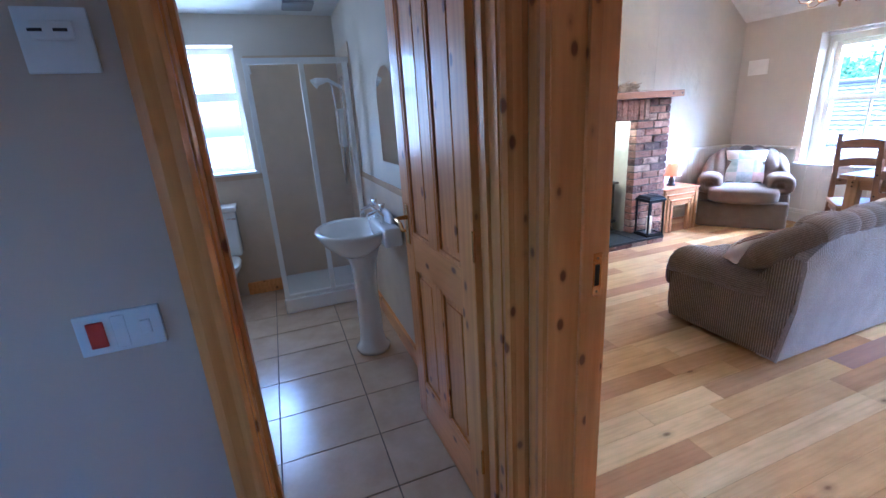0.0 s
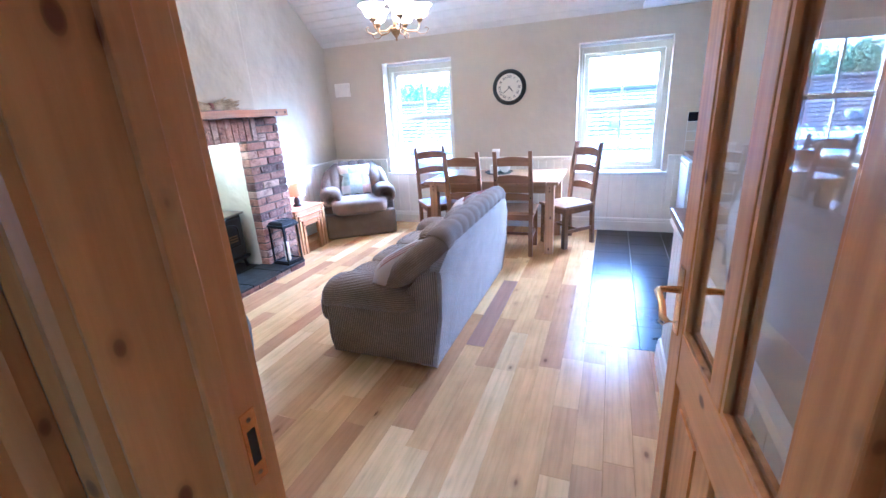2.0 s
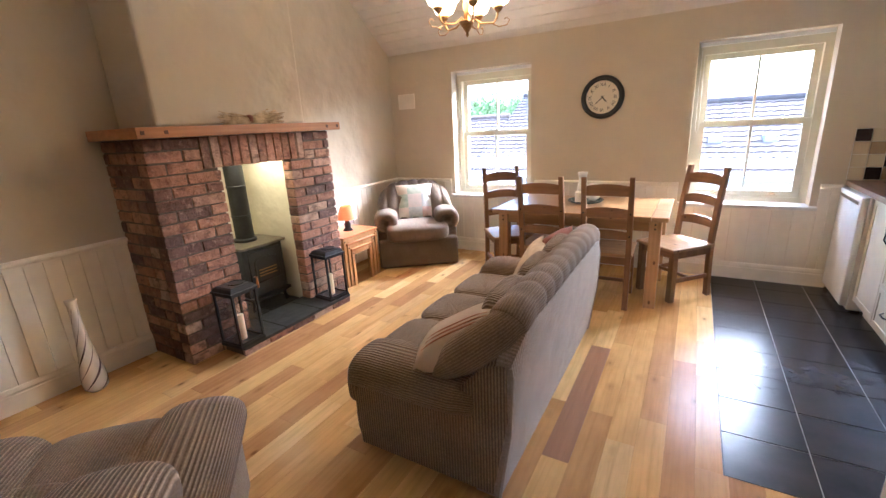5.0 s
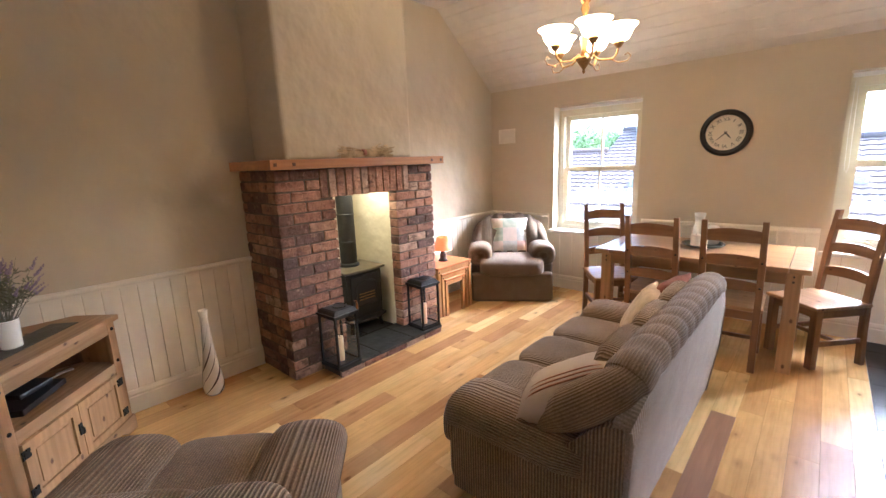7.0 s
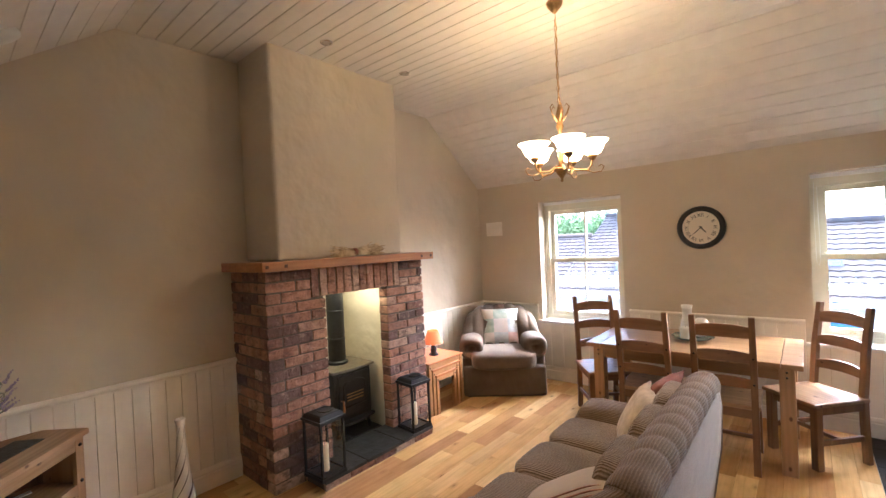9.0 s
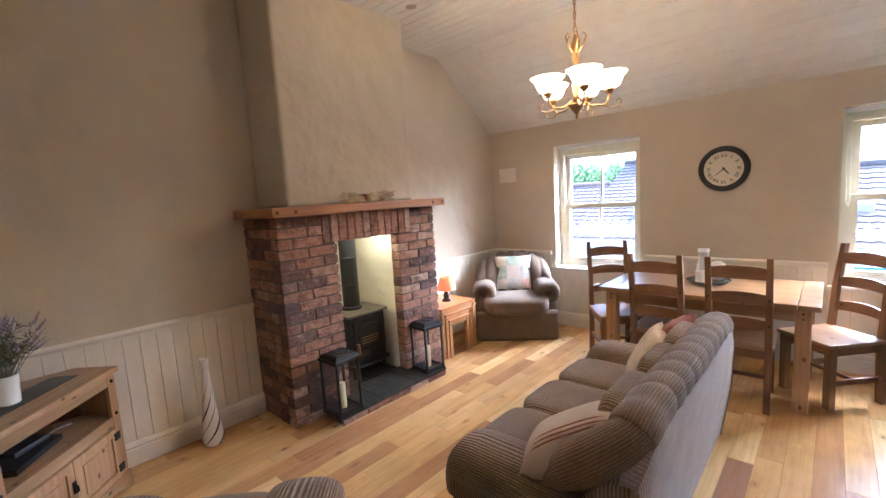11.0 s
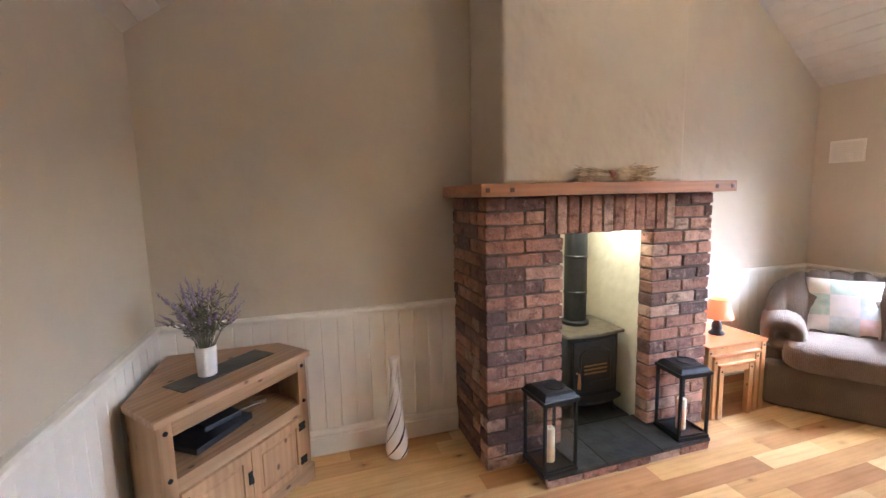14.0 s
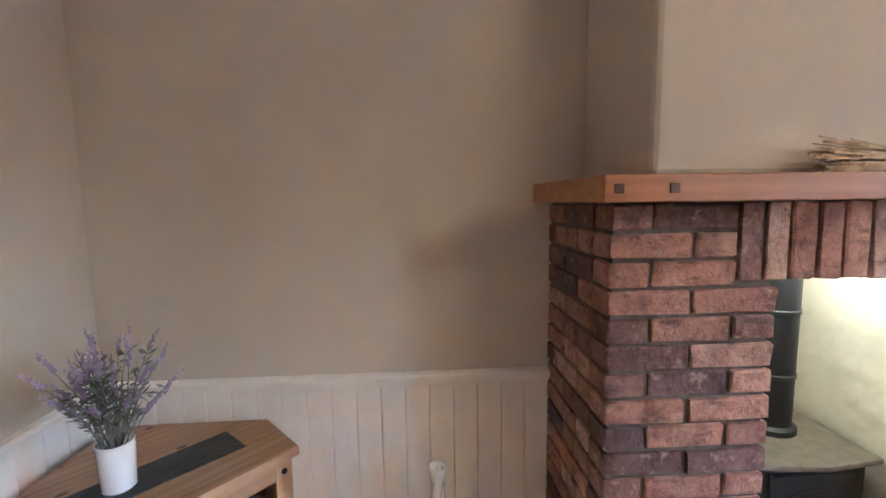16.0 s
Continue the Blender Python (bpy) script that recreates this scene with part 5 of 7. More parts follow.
def cabinet():
    A, B = Vector((-2.318, 1.652, 0)), Vector((-2.868, 2.165, 0))
    d = (B - A).normalized()
    w = (B - A).length
    ang = math.degrees(math.atan2(d.y, d.x))
    inv = pose(A.x, A.y, 0, 0, 0, ang).inverted()
    c = thing("corner_cabinet", pose(A.x, A.y, 0, 0, 0, ang), "waxed pine corner television cabinet with iron hinges", "cabinet")

    def loc(x, y):
        q = inv @ Vector((x, y, 0))
        return (q.x, q.y)
    E_, D_, C_ = loc(-2.50, 1.49), loc(-3.05, 1.49), loc(-3.05, 2.02)
    sgn = 1 if E_[1] > 0 else -1
    # local +y points into the corner when sgn is 1
    def P(pts, z0, z1, b=0.0):
        return prism(pts, z0, z1, b)
    y = sgn
    part("cabinet_top", P([(-0.02, -0.02 * y), (w + 0.02, -0.02 * y), (C_[0] + 0.01, C_[1]), D_, (E_[0] - 0.01, E_[1])], 0.685, 0.715, 0.006), PINE_WAX_X, c, "broad waxed pine top")
    part("side", P([(0, 0), (0.03, 0), (E_[0] + 0.02, E_[1]), (E_[0], E_[1])], 0.06, 0.685), PINE_WAX, c)
    part("side", P([(w - 0.03, 0), (w, 0), (C_[0], C_[1]), (C_[0] - 0.02, C_[1])], 0.06, 0.685), PINE_WAX, c)
    part("back", P([(E_[0] + 0.02, E_[1] - 0.02 * y), E_, D_, C_, (C_[0] - 0.02, C_[1] - 0.02 * y), (D_[0], D_[1] - 0.03 * y)], 0.06, 0.685), CHAIR_WOOD, c)
    inner = [(0.03, 0.02 * y), (w - 0.03, 0.02 * y), (C_[0] - 0.03, C_[1] - 0.02 * y), (D_[0], D_[1] - 0.05 * y), (E_[0] + 0.03, E_[1] - 0.02 * y)]
    part("shelf", P(inner, 0.425, 0.445), PINE_WAX_X, c)
    part("floor_board", P(inner, 0.06, 0.085), PINE_WAX_X, c)

    def front(x0, x1, z0, z1, proud=0.0, thick=0.022):
        ya, yb = sorted((-proud * y, (thick - proud) * y))
        return cuboid(x0, x1, ya, yb, z0, z1, 0.003)
    for x0, x1 in ((0, 0.055), (w - 0.055, w)):
        s_ = part("front_stile", front(x0, x1, 0.06, 0.685), PINE_WAX, c)
        for z in (0.645, 0.455):
            part("stud", lathe([(0.010, 0), (0.009, 0.005), (0.003, 0.009)], 10), BLACK_METAL, s_, "black iron stud").matrix_basis = pose((x0 + x1) / 2, -0.001 * y, z, 90 * y, 0, 0)
    part("front_rail", front(0.055, w - 0.055, 0.62, 0.685, -0.001), PINE_WAX_X, c)
    part("front_rail", front(0.055, w - 0.055, 0.385, 0.445, -0.001), PINE_WAX_X, c)
    bm = bmesh.new()
    pts = [(-0.01, 0), (0.07, 0), (0.12, 0.035), (w / 2, 0.045), (w - 0.12, 0.035), (w - 0.07, 0), (w + 0.01, 0), (w + 0.01, 0.09), (-0.01, 0.09)]
    ring_surface(bm, [[(a, q * y, b) for a, b in pts] for q in (-0.012, 0.02)])
    part("plinth", bm, PINE_WAX_X, c, "shaped plinth board")
    for sx, (x0, x1) in ((0, (0.058, w / 2 - 0.002)), (1, (w / 2 + 0.002, w - 0.058))):
        dr = part("door", front(x0, x1, 0.095, 0.382, 0.002, 0.012), PINE_WAX, c)
        f = 0.042
        part("door_frame", boxes(*[(a, b, *sorted((-0.012 * y, -0.002 * y)), z0, z1) for a, b, z0, z1 in ((x0, x0 + f, 0.095, 0.382), (x1 - f, x1, 0.095, 0.382), (x0 + f, x1 - f, 0.095, 0.095 + f), (x0 + f, x1 - f, 0.382 - f, 0.382))]), PINE_WAX, dr)
        part("door_panel", front(x0 + f + 0.02, x1 - f - 0.02, 0.095 + f + 0.02, 0.382 - f - 0.02, 0.008, 0.006), PINE_WAX, dr)
        hx = x0 + 0.006 if sx == 0 else x1 - 0.006
        for z in (0.15, 0.335):
            bm = bmesh.new()
            for k in range(4):
                a = math.pi / 4 + k * math.pi / 2
                box(bm, hx + 0.016 * math.cos(a) - 0.009, hx + 0.016 * math.cos(a) + 0.009, *sorted((-0.017 * y, -0.012 * y)), z + 0.016 * math.sin(a) - 0.009, z + 0.016 * math.sin(a) + 0.009)
            box(bm, hx - 0.013, hx + 0.013, *sorted((-0.019 * y, -0.0125 * y)), z - 0.013, z + 0.013)
            part("hinge", bm, BLACK_METAL, dr, "black iron star hinge")
        if sx == 0:
            bm = cuboid(x1 - 0.022, x1 + 0.0, *sorted((-0.018 * y, -0.012 * y)), 0.225, 0.285, 0.002)
            tube([(x1 - 0.011, -0.018 * y, 0.27), (x1 - 0.011, -0.03 * y, 0.26), (x1 - 0.011, -0.03 * y, 0.235), (x1 - 0.011, -0.022 * y, 0.23)], 0.004, 6, bm)
            part("drop_handle", bm, BLACK_METAL, dr, "black iron drop handle")
    # set-top boxes on the shelf are things of their own
    mw = c.matrix_basis
    single("media_box", cuboid(-0.16, 0.16, -0.10, 0.10, 0, 0.03, 0.006), BLACK, "flat black disc player on cabinet shelf", "media player", mw @ pose(0.33, 0.19 * y, 0.445, 0, 0, 8))
    single("media_box", cuboid(-0.09, 0.09, -0.06, 0.06, 0, 0.024, 0.006), BLACK, "small black receiver box on the player", "receiver", mw @ pose(0.38, 0.21 * y, 0.475, 0, 0, -4))
    single("cable", tube([(0.50, 0.22 * y, 0.46), (0.56, 0.17 * y, 0.475), (0.62, 0.16 * y, 0.465), (0.66, 0.2 * y, 0.455), (0.60, 0.24 * y, 0.452)], 0.003, 6), WHITE, "pale cable lying on cabinet shelf", "cable", mw, "", "", True)
    # runner of dark slate cloth
    single("table_mat", cuboid(-0.24, 0.24, -0.07, 0.07, 0, 0.004, 0.001), SLATE, "dark slate runner on the cabinet", "table mat", mw @ pose(0.42, 0.185 * y, 0.7155))
    return mw, y


CAB, CSIGN = cabinet()

# flower pot with lavender
pot = thing("lavender_pot", pose(-2.695, 1.75, 0.7197), "white ridged pot of artificial lavender", "plant")
prof = [(0.036, 0)]
for k in range(10):
    prof += [(0.041 + 0.0006 * k, 0.006 + 0.0125 * k), (0.0385 + 0.0006 * k, 0.011 + 0.0125 * k)]
prof += [(0.047, 0.135), (0.043, 0.137), (0.04, 0.11)]
part("pot", lathe(prof, 24), CERAMIC, pot, "white ceramic ridged pot", 60)
STEM = cloth("lavender_stem", (0.17, 0.18, 0.14), (0.27, 0.28, 0.22))
LAV = cloth("lavender_bloom", (0.30, 0.24, 0.37), (0.44, 0.37, 0.50))
rng = random.Random(11)
stems, leaves, blooms = bmesh.new(), bmesh.new(), bmesh.new()
for i in range(52):
    a, sp_ = rng.uniform(0, 6.28), rng.uniform(0.02, 0.17) + 0.06 * rng.random() ** 4
    h = rng.uniform(0.12, 0.30) - 0.35 * max(0, sp_ - 0.10)
    r0 = rng.uniform(0, 0.03)
    p0 = Vector((r0 * math.cos(a), r0 * math.sin(a), 0.11))
    p2 = Vector((sp_ * math.cos(a), sp_ * math.sin(a), 0.12 + h))
    p1 = p0.lerp(p2, 0.5) + Vector((0, 0, 0.03))
    tube([p0, p1, p2], [0.0018, 0.0014, 0.001], 4, stems)
    for k in range(13):
        t_ = rng.uniform(0.25, 0.85)
        q = p0.lerp(p1, t_ * 2) if t_ < 0.5 else p1.lerp(p2, t_ * 2 - 1)
        b = rng.uniform(0, 6.28)
        out = Vector((math.cos(b), math.sin(b), rng.uniform(0.2, 1.1))).normalized() * rng.uniform(0.018, 0.05)
        side = out.orthogonal().normalized() * rng.uniform(0.003, 0.0062)
        vs = [leaves.verts.new(v) for v in (q, q + out * 0.5 + side, q + out, q + out * 0.5 - side)]
        leaves.faces.new(vs)
    if rng.random() < 0.75:
        d = (p2 - p1).normalized()
        for k in range(11):
            q = p2 + d * (0.006 * (k - 5))
            b = rng.uniform(0, 6.28)
            off = d.orthogonal().normalized() * 0.004
            off.rotate(Euler((0, 0, b)))
            sz = 0.0078 * (1 - 0.06 * k)
            lathe([(0.0005, -sz), (sz, 0), (0.0005, sz * 1.2)], 5, blooms, tuple(q + off))
tagged(part("greenery", stems, STEM, pot, "grey-green stems"), kind="stuff")
tagged(part("foliage", leaves, STEM, pot), kind="stuff")
tagged(part("bloom", blooms, LAV, pot, "muted purple flower spikes"), kind="stuff")

# tall twisted vase on the floor
vz = thing("floor_vase", pose(-2.905, 2.64, 0), "tall white glass vase with dark spiral stripes", "vase")
prof = [(0.045, 0.0), (0.062, 0.02), (0.068, 0.06), (0.063, 0.12), (0.052, 0.19), (0.040, 0.28), (0.031, 0.38), (0.025, 0.48), (0.024, 0.555), (0.031, 0.598), (0.027, 0.600), (0.018, 0.55)]
VASE = mat("milk_glass", (0.84, 0.82, 0.80), 0.12, 0.0, 0.5)
part("body", lathe(prof, 24), VASE, vz, "milky white glass", True)
VASE_DARK = mat("plum_glass", (0.07, 0.04, 0.06), 0.15, 0.0, 0.4)


def vase_r(z):
    for (r0, z0), (r1, z1) in zip(prof, prof[1:9]):
        if z0 <= z <= z1:
            return r0 + (r1 - r0) * (z - z0) / (z1 - z0)
    return 0.02


for ph, wd in ((0.0, 0.16), (1.3, 0.07), (2.5, 0.12), (3.6, 0.06), (4.8, 0.14)):
    bm = bmesh.new()
    rr = []
    for k in range(61):
        z = 0.01 + 0.575 * k / 60
        a = ph + 6.0 * (k / 60) ** 0.8
        r = vase_r(z) + 0.0012
        hw_ = wd * (0.6 + 0.4 * math.sin(k * 0.21 + ph))
        rr.append([(r * math.cos(a + s), r * math.sin(a + s), z) for s in (-hw_, 0, hw_)])
    ring_surface(bm, rr, False, False)
    part("spiral_stripe", bm, VASE_DARK, vz, "dark plum glass stripe", True)

# ---- chandelier ----
cx, cy = -0.99, 4.155
chn = thing("chandelier", pose(cx, cy, 1.955), "antique brass five-arm chandelier with lit frosted shades", "chandelier")
part("finial", lathe([(0.003, 0.0), (0.010, 0.012), (0.006, 0.022), (0.020, 0.04), (0.045, 0.075), (0.048, 0.082), (0.02, 0.09)], 16), ANTIQUE, chn, "", True)
part("column", lathe([(0.02, 0.09), (0.014, 0.13), (0.022, 0.17), (0.012, 0.21), (0.010, 0.30), (0.024, 0.335), (0.014, 0.37), (0.026, 0.40), (0.012, 0.44), (0.006, 0.47)], 14), ANTIQUE, chn, "", True)
for k in range(5):
    a = 2 * math.pi * k / 5 + 0.35
    ux, uy = math.cos(a), math.sin(a)

    def at(r, z):
        return (ux * r, uy * r, z)
    arm_ = part("arm", tube([at(0.03, 0.10), at(0.08, 0.065), at(0.15, 0.06), at(0.17, 0.085), at(0.178, 0.125)], [0.006, 0.006, 0.006, 0.006, 0.008], 7), ANTIQUE, chn, "", True)
    part("scroll", tube([at(0.14, 0.06), at(0.18, 0.04), at(0.225, 0.045), at(0.24, 0.07), at(0.225, 0.085), at(0.21, 0.075)], 0.0035, 6), ANTIQUE, arm_, "", True)
    part("leaf_scroll", tube([at(0.012, 0.36), at(0.045, 0.41), at(0.06, 0.45), at(0.045, 0.47), at(0.032, 0.455)], [0.005, 0.006, 0.004, 0.003, 0.002], 6), ANTIQUE, chn, "", True)
    part("cup", lathe([(0.012, 0.115), (0.026, 0.135), (0.028, 0.145), (0.01, 0.147)], 14, None, at(0.178, 0)), ANTIQUE, arm_, "", True)
    part("shade", lathe([(0.028, 0.146), (0.050, 0.157), (0.062, 0.18), (0.072, 0.205), (0.094, 0.227), (0.091, 0.227), (0.068, 0.205), (0.056, 0.178)], 22, None, at(0.178, 0), False), SHADE_GLASS, chn, "lit frosted tulip glass shade", True)
    lamp("chandelier_bulb", "POINT", (cx + ux * 0.178, cy + uy * 0.178, 1.955 + 0.235), 0.075, (1.0, 0.70, 0.40), 0.04)
for k in range(14):
    z = 0.475 + k * 0.036
    lk = part("chain_link", tube([(0.008 * math.cos(a), 0, z + 0.02 + 0.021 * math.sin(a)) for a in (2 * math.pi * q / 10 for q in range(11))], 0.0022, 5), ANTIQUE, chn, "", True)
    lk.matrix_basis = pose(0, 0, 0, 0, 0, 90 * (k % 2))
part("flex", tube([(0.004, 0.003, 0.47), (-0.004, 0.003, 0.7), (0.004, -0.003, 0.9), (0, 0, 1.062)], 0.0025, 6), BRASS, chn, "", True)
part("ceiling_rose", lathe([(0.008, 1.017), (0.025, 1.035), (0.045, 1.06), (0.05, 1.081)], 18), ANTIQUE, chn, "", True)

# ---- clock ----
ck = thing("wall_clock", pose(-0.605, NY - 0.001, 1.655, 90, 0, 0), "round black wall clock with roman numerals", "clock")
part("rim", lathe([(0.148, 0.0), (0.193, 0.0), (0.197, 0.015), (0.185, 0.035), (0.165, 0.042), (0.150, 0.030)], 48, None, (0, 0, 0), False), BLACK, ck, "glossy black rim", 60)
part("dial", lathe([(0.152, 0.004), (0.152, 0.012)], 40), mat("cream_dial", (0.78, 0.72, 0.60), 0.5), ck, "cream dial")


def writing(text, size, m, material, parent, name="numeral"):
    cu = bpy.data.curves.new(name, "FONT")
    cu.body, cu.size, cu.align_x, cu.align_y, cu.extrude = text, size, "CENTER", "CENTER", 0.0006
    tmp = bpy.data.objects.new(name, cu)
    scene.collection.objects.link(tmp)
    me = bpy.data.meshes.new_from_object(tmp.evaluated_get(bpy.context.evaluated_depsgraph_get()))
    bpy.data.objects.remove(tmp)
    me.materials.append(material)
    ob = new(name, me)
    ob.parent, ob.matrix_basis = parent, m
    return ob


for k, tx in enumerate(("XII", "I", "II", "III", "IIII", "V", "VI", "VII", "VIII", "IX", "X", "XI")):
    a = math.pi / 2 - k * math.pi / 6
    writing(tx, 0.044, pose(0.113 * math.cos(a), 0.113 * math.sin(a), 0.0128, 0, 0, -30 * k), BLACK, ck)
for ang, ln, wd in ((-(4 + 38 / 60) * 30 + 90, 0.068, 0.006), (-38 * 6 + 90, 0.102, 0.004)):
    h_ = part("clock_hand", prism([(-0.015, -wd), (ln * 0.7, -wd * 0.8), (ln, 0), (ln * 0.7, wd * 0.8), (-0.015, wd)], 0.014, 0.0155), BLACK, ck)
    h_.matrix_basis = pose(0, 0, 0, 0, 0, ang)
part("hub", lathe([(0.007, 0.0155), (0.006, 0.019)], 12), BLACK, ck)

# vent high on the window wall
vt = thing("air_vent", pose(-2.86, NY - 0.001, 1.772, 90, 0, 0), "white plastic wall air vent", "vent")
part("frame", boxes((-0.115, 0.115, -0.085, -0.07, 0, 0.012), (-0.115, 0.115, 0.07, 0.085, 0, 0.012), (-0.115, -0.10, -0.07, 0.07, 0, 0.012), (0.10, 0.115, -0.07, 0.07, 0, 0.012), (-0.10, 0.10, -0.07, 0.07, 0, 0.003)), CREAM, vt)
for k in range(9):
    part("slat", shift(cuboid(-0.10, 0.10, -0.006, 0.006, 0, 0.002), pose(0, -0.062 + k * 0.0155, 0.007, 28, 0, 0)), CREAM, vt)


def downlight(x, y):
    d = thing("downlight", pose(x, y, FLAT - 0.001), "recessed chrome ceiling downlight, unlit", "downlight", "ceiling downlights")
    part("ring", lathe([(0.030, -0.002), (0.043, 0.0), (0.041, -0.005), (0.032, -0.006)], 20, None, (0, 0, 0), False), CHROME, d, "", True)
    part("lamp_face", lathe([(0.030, -0.003), (0.028, -0.001)], 16), mat("lamp_reflector", (0.45, 0.40, 0.33), 0.3, 0.6), d)


for x, y in ((-2.35, 3.48), (-2.36, 4.24)):
    downlight(x, y)

# alarm on the southern slope
sd = thing("smoke_alarm", pose(-2.6, 1.93, 2.66, 38, 0, 0), "white round smoke alarm on sloping ceiling", "smoke alarm")
part("body", lathe([(0.055, 0.0), (0.055, -0.02), (0.045, -0.035), (0.02, -0.038)], 22), WHITE, sd, "", 50)

# ---- dining table things ----
tray = thing("glass_dish", pose(-0.60, 5.64, 0.745), "shallow grey-green glass dish on the table", "dish")
part("dish", lathe([(0.05, 0.002), (0.06, 0.0), (0.13, 0.012), (0.155, 0.028), (0.152, 0.031), (0.125, 0.017), (0.04, 0.008)], 28), stone_tile("green_glaze", (0.16, 0.19, 0.17), (0.10, 0.13, 0.12), 0.2, False), tray, "", True)
cd = thing("pillar_candle", pose(-0.64, 5.585, 0.759), "thick white candle standing in the dish", "candle")
part("wax", lathe([(0.040, 0), (0.041, 0.088), (0.033, 0.094), (0.005, 0.090)], 18), mat("white_wax", (0.82, 0.79, 0.72), 0.5), cd, "", 50)
part("wick", tube([(0, 0, 0.088), (0, 0.001, 0.102)], 0.0012, 5), BLACK, cd)
jg = single("glass_hurricane", lathe([(0.042, 0), (0.048, 0.012), (0.050, 0.06), (0.044, 0.11), (0.034, 0.155), (0.036, 0.20), (0.044, 0.242), (0.042, 0.242), (0.032, 0.155), (0.03, 0.02)], 20), mat("frosted_glass", (0.80, 0.80, 0.78), 0.3), "frosted white glass vase on the table", "vase", pose(-0.66, 5.775, 0.760), "", "", True)
sh = single("ornament", shift(soft_block(0.13, 0.10, 0.165, 2.2, 18, 12), pose(0, 0, 0.0815)), VASE, "round white ornament standing in the dish", "ornament", pose(-0.545, 5.69, 0.757), "", "", True)

# ---- hall switches ----


def switch(m, w, h, label, red=False):
    s = thing("light_switch", m, label, "switch", "hall switches")
    part("plate", cuboid(-w / 2, w / 2, -0.009, 0, -h / 2, h / 2, 0.003), WHITE, s)
    if red:
        part("rocker", cuboid(-0.055, -0.025, -0.014, -0.008, -0.028, 0.028, 0.003), mat("red_plastic", (0.45, 0.05, 0.03), 0.35), s, "red rocker switch")
        part("rocker", cuboid(0.035, 0.055, -0.013, -0.008, -0.016, 0.016, 0.003), WHITE, s)
        part("module", cuboid(-0.012, 0.012, -0.0105, -0.008, -0.035, 0.035, 0.002), WHITE, s)
    else:
        part("dial", cuboid(-0.03, 0.03, -0.02, -0.008, 0.0, 0.03, 0.004), WHITE, s)
        for x in (-0.02, 0.015):
            part("mark", cuboid(x - 0.012, x + 0.008, -0.021, -0.0195, 0.012, 0.017), BLACK, s)
    return s


switch(pose(HALL_W, 0.262, 1.055, 0, 0, 90), 0.15, 0.088, "white double switch plate with red rocker", True)
switch(pose(HALL_W, 0.30, 1.60, 0, 0, 90), 0.105, 0.105, "white square thermostat on hall wall")

# ---- kitchen ----
CAB_CREAM = painted("cabinet_cream", (0.80, 0.76, 0.62), 0.35)
WORKTOP = wood("worktop_laminate", (0.30, 0.18, 0.11), (0.18, 0.10, 0.06), 1, 0.3, 0.1, False)
KF = 1.32                               # front of the base units


def knob(parent, y, z0, z1, x=KF):
    part("handle", tube([(x - 0.02, y, z0), (x - 0.04, y, z0 + 0.2 * (z1 - z0)), (x - 0.035, y, (z0 + z1) / 2), (x - 0.04, y, z1 - 0.2 * (z1 - z0)), (x - 0.02, y, z1)], [0.007, 0.004, 0.005, 0.004, 0.007], 6), BLACK_METAL, parent, "black iron bow handle", True)


def face(parent, y0, y1, z0, z1, x=KF):
    d = part("door", cuboid(x - 0.018, x, y0 + 0.002, y1 - 0.002, z0 + 0.002, z1 - 0.002, 0.003), CAB_CREAM, parent)
    f = 0.045 if z1 - z0 > 0.3 else 0.03
    part("door_frame", boxes(*[(x - 0.024, x - 0.0175, a, b, c0, c1) for a, b, c0, c1 in ((y0 + 0.003, y0 + f, z0 + 0.003, z1 - 0.003), (y1 - f, y1 - 0.003, z0 + 0.003, z1 - 0.003), (y0 + f, y1 - f, z0 + 0.003, z0 + f), (y0 + f, y1 - f, z1 - f, z1 - 0.003))]), CAB_CREAM, d)
    return d


fr = thing("fridge", pose(0, 0, 0), "white under-counter fridge beside window wall", "fridge")
part("body", cuboid(KF - 0.04, KX - 0.02, 5.68, 6.21, 0.02, 0.85, 0.01), WHITE, fr)
fd = part("door", cuboid(KF - 0.085, KF - 0.042, 5.68, 6.21, 0.05, 0.85, 0.012), WHITE, fr)
part("handle_recess", cuboid(KF - 0.088, KF - 0.084, 5.72, 6.17, 0.79, 0.815, 0.001), CHROME, fd)
part("feet", cuboid(KF, KF + 0.05, 5.72, 6.17, 0.0, 0.022), BLACK, fr)
y = 5.66
for i, (w, kind) in enumerate(((0.40, "door"), (0.40, "drawers"), (0.50, "door"), (0.50, "door"), (0.36, "door"))):
    u = thing("base_unit", pose(0, 0, 0), "cream panelled kitchen base unit", "cabinet", "kitchen base units")
    part("carcass", cuboid(KF, KX - 0.005, y - w + 0.001, y - 0.001, 0.10, 0.86), CAB_CREAM, u)
    part("kickboard", cuboid(KF + 0.05, KF + 0.065, y - w + 0.001, y - 0.001, 0.0, 0.10), CAB_CREAM, u)
    if kind == "door":
        knob(face(u, y - w, y, 0.11, 0.86), y - w + 0.05, 0.62, 0.76)
    else:
        for z0, z1 in ((0.11, 0.36), (0.36, 0.52), (0.52, 0.69), (0.69, 0.86)):
            d = face(u, y - w, y, z0, z1)
            part("handle", tube([(KF - 0.02, y - w / 2 - 0.06, (z0 + z1) / 2), (KF - 0.045, y - w / 2 - 0.03, (z0 + z1) / 2), (KF - 0.045, y - w / 2 + 0.03, (z0 + z1) / 2), (KF - 0.02, y - w / 2 + 0.06, (z0 + z1) / 2)], 0.005, 6), BLACK_METAL, d, "", True)
    y -= w
single("worktop", cuboid(KF - 0.06, KX, 3.5, NY - 0.02, 0.862, 0.90, 0.008), WORKTOP, "brown wood-effect kitchen worktop", "worktop")
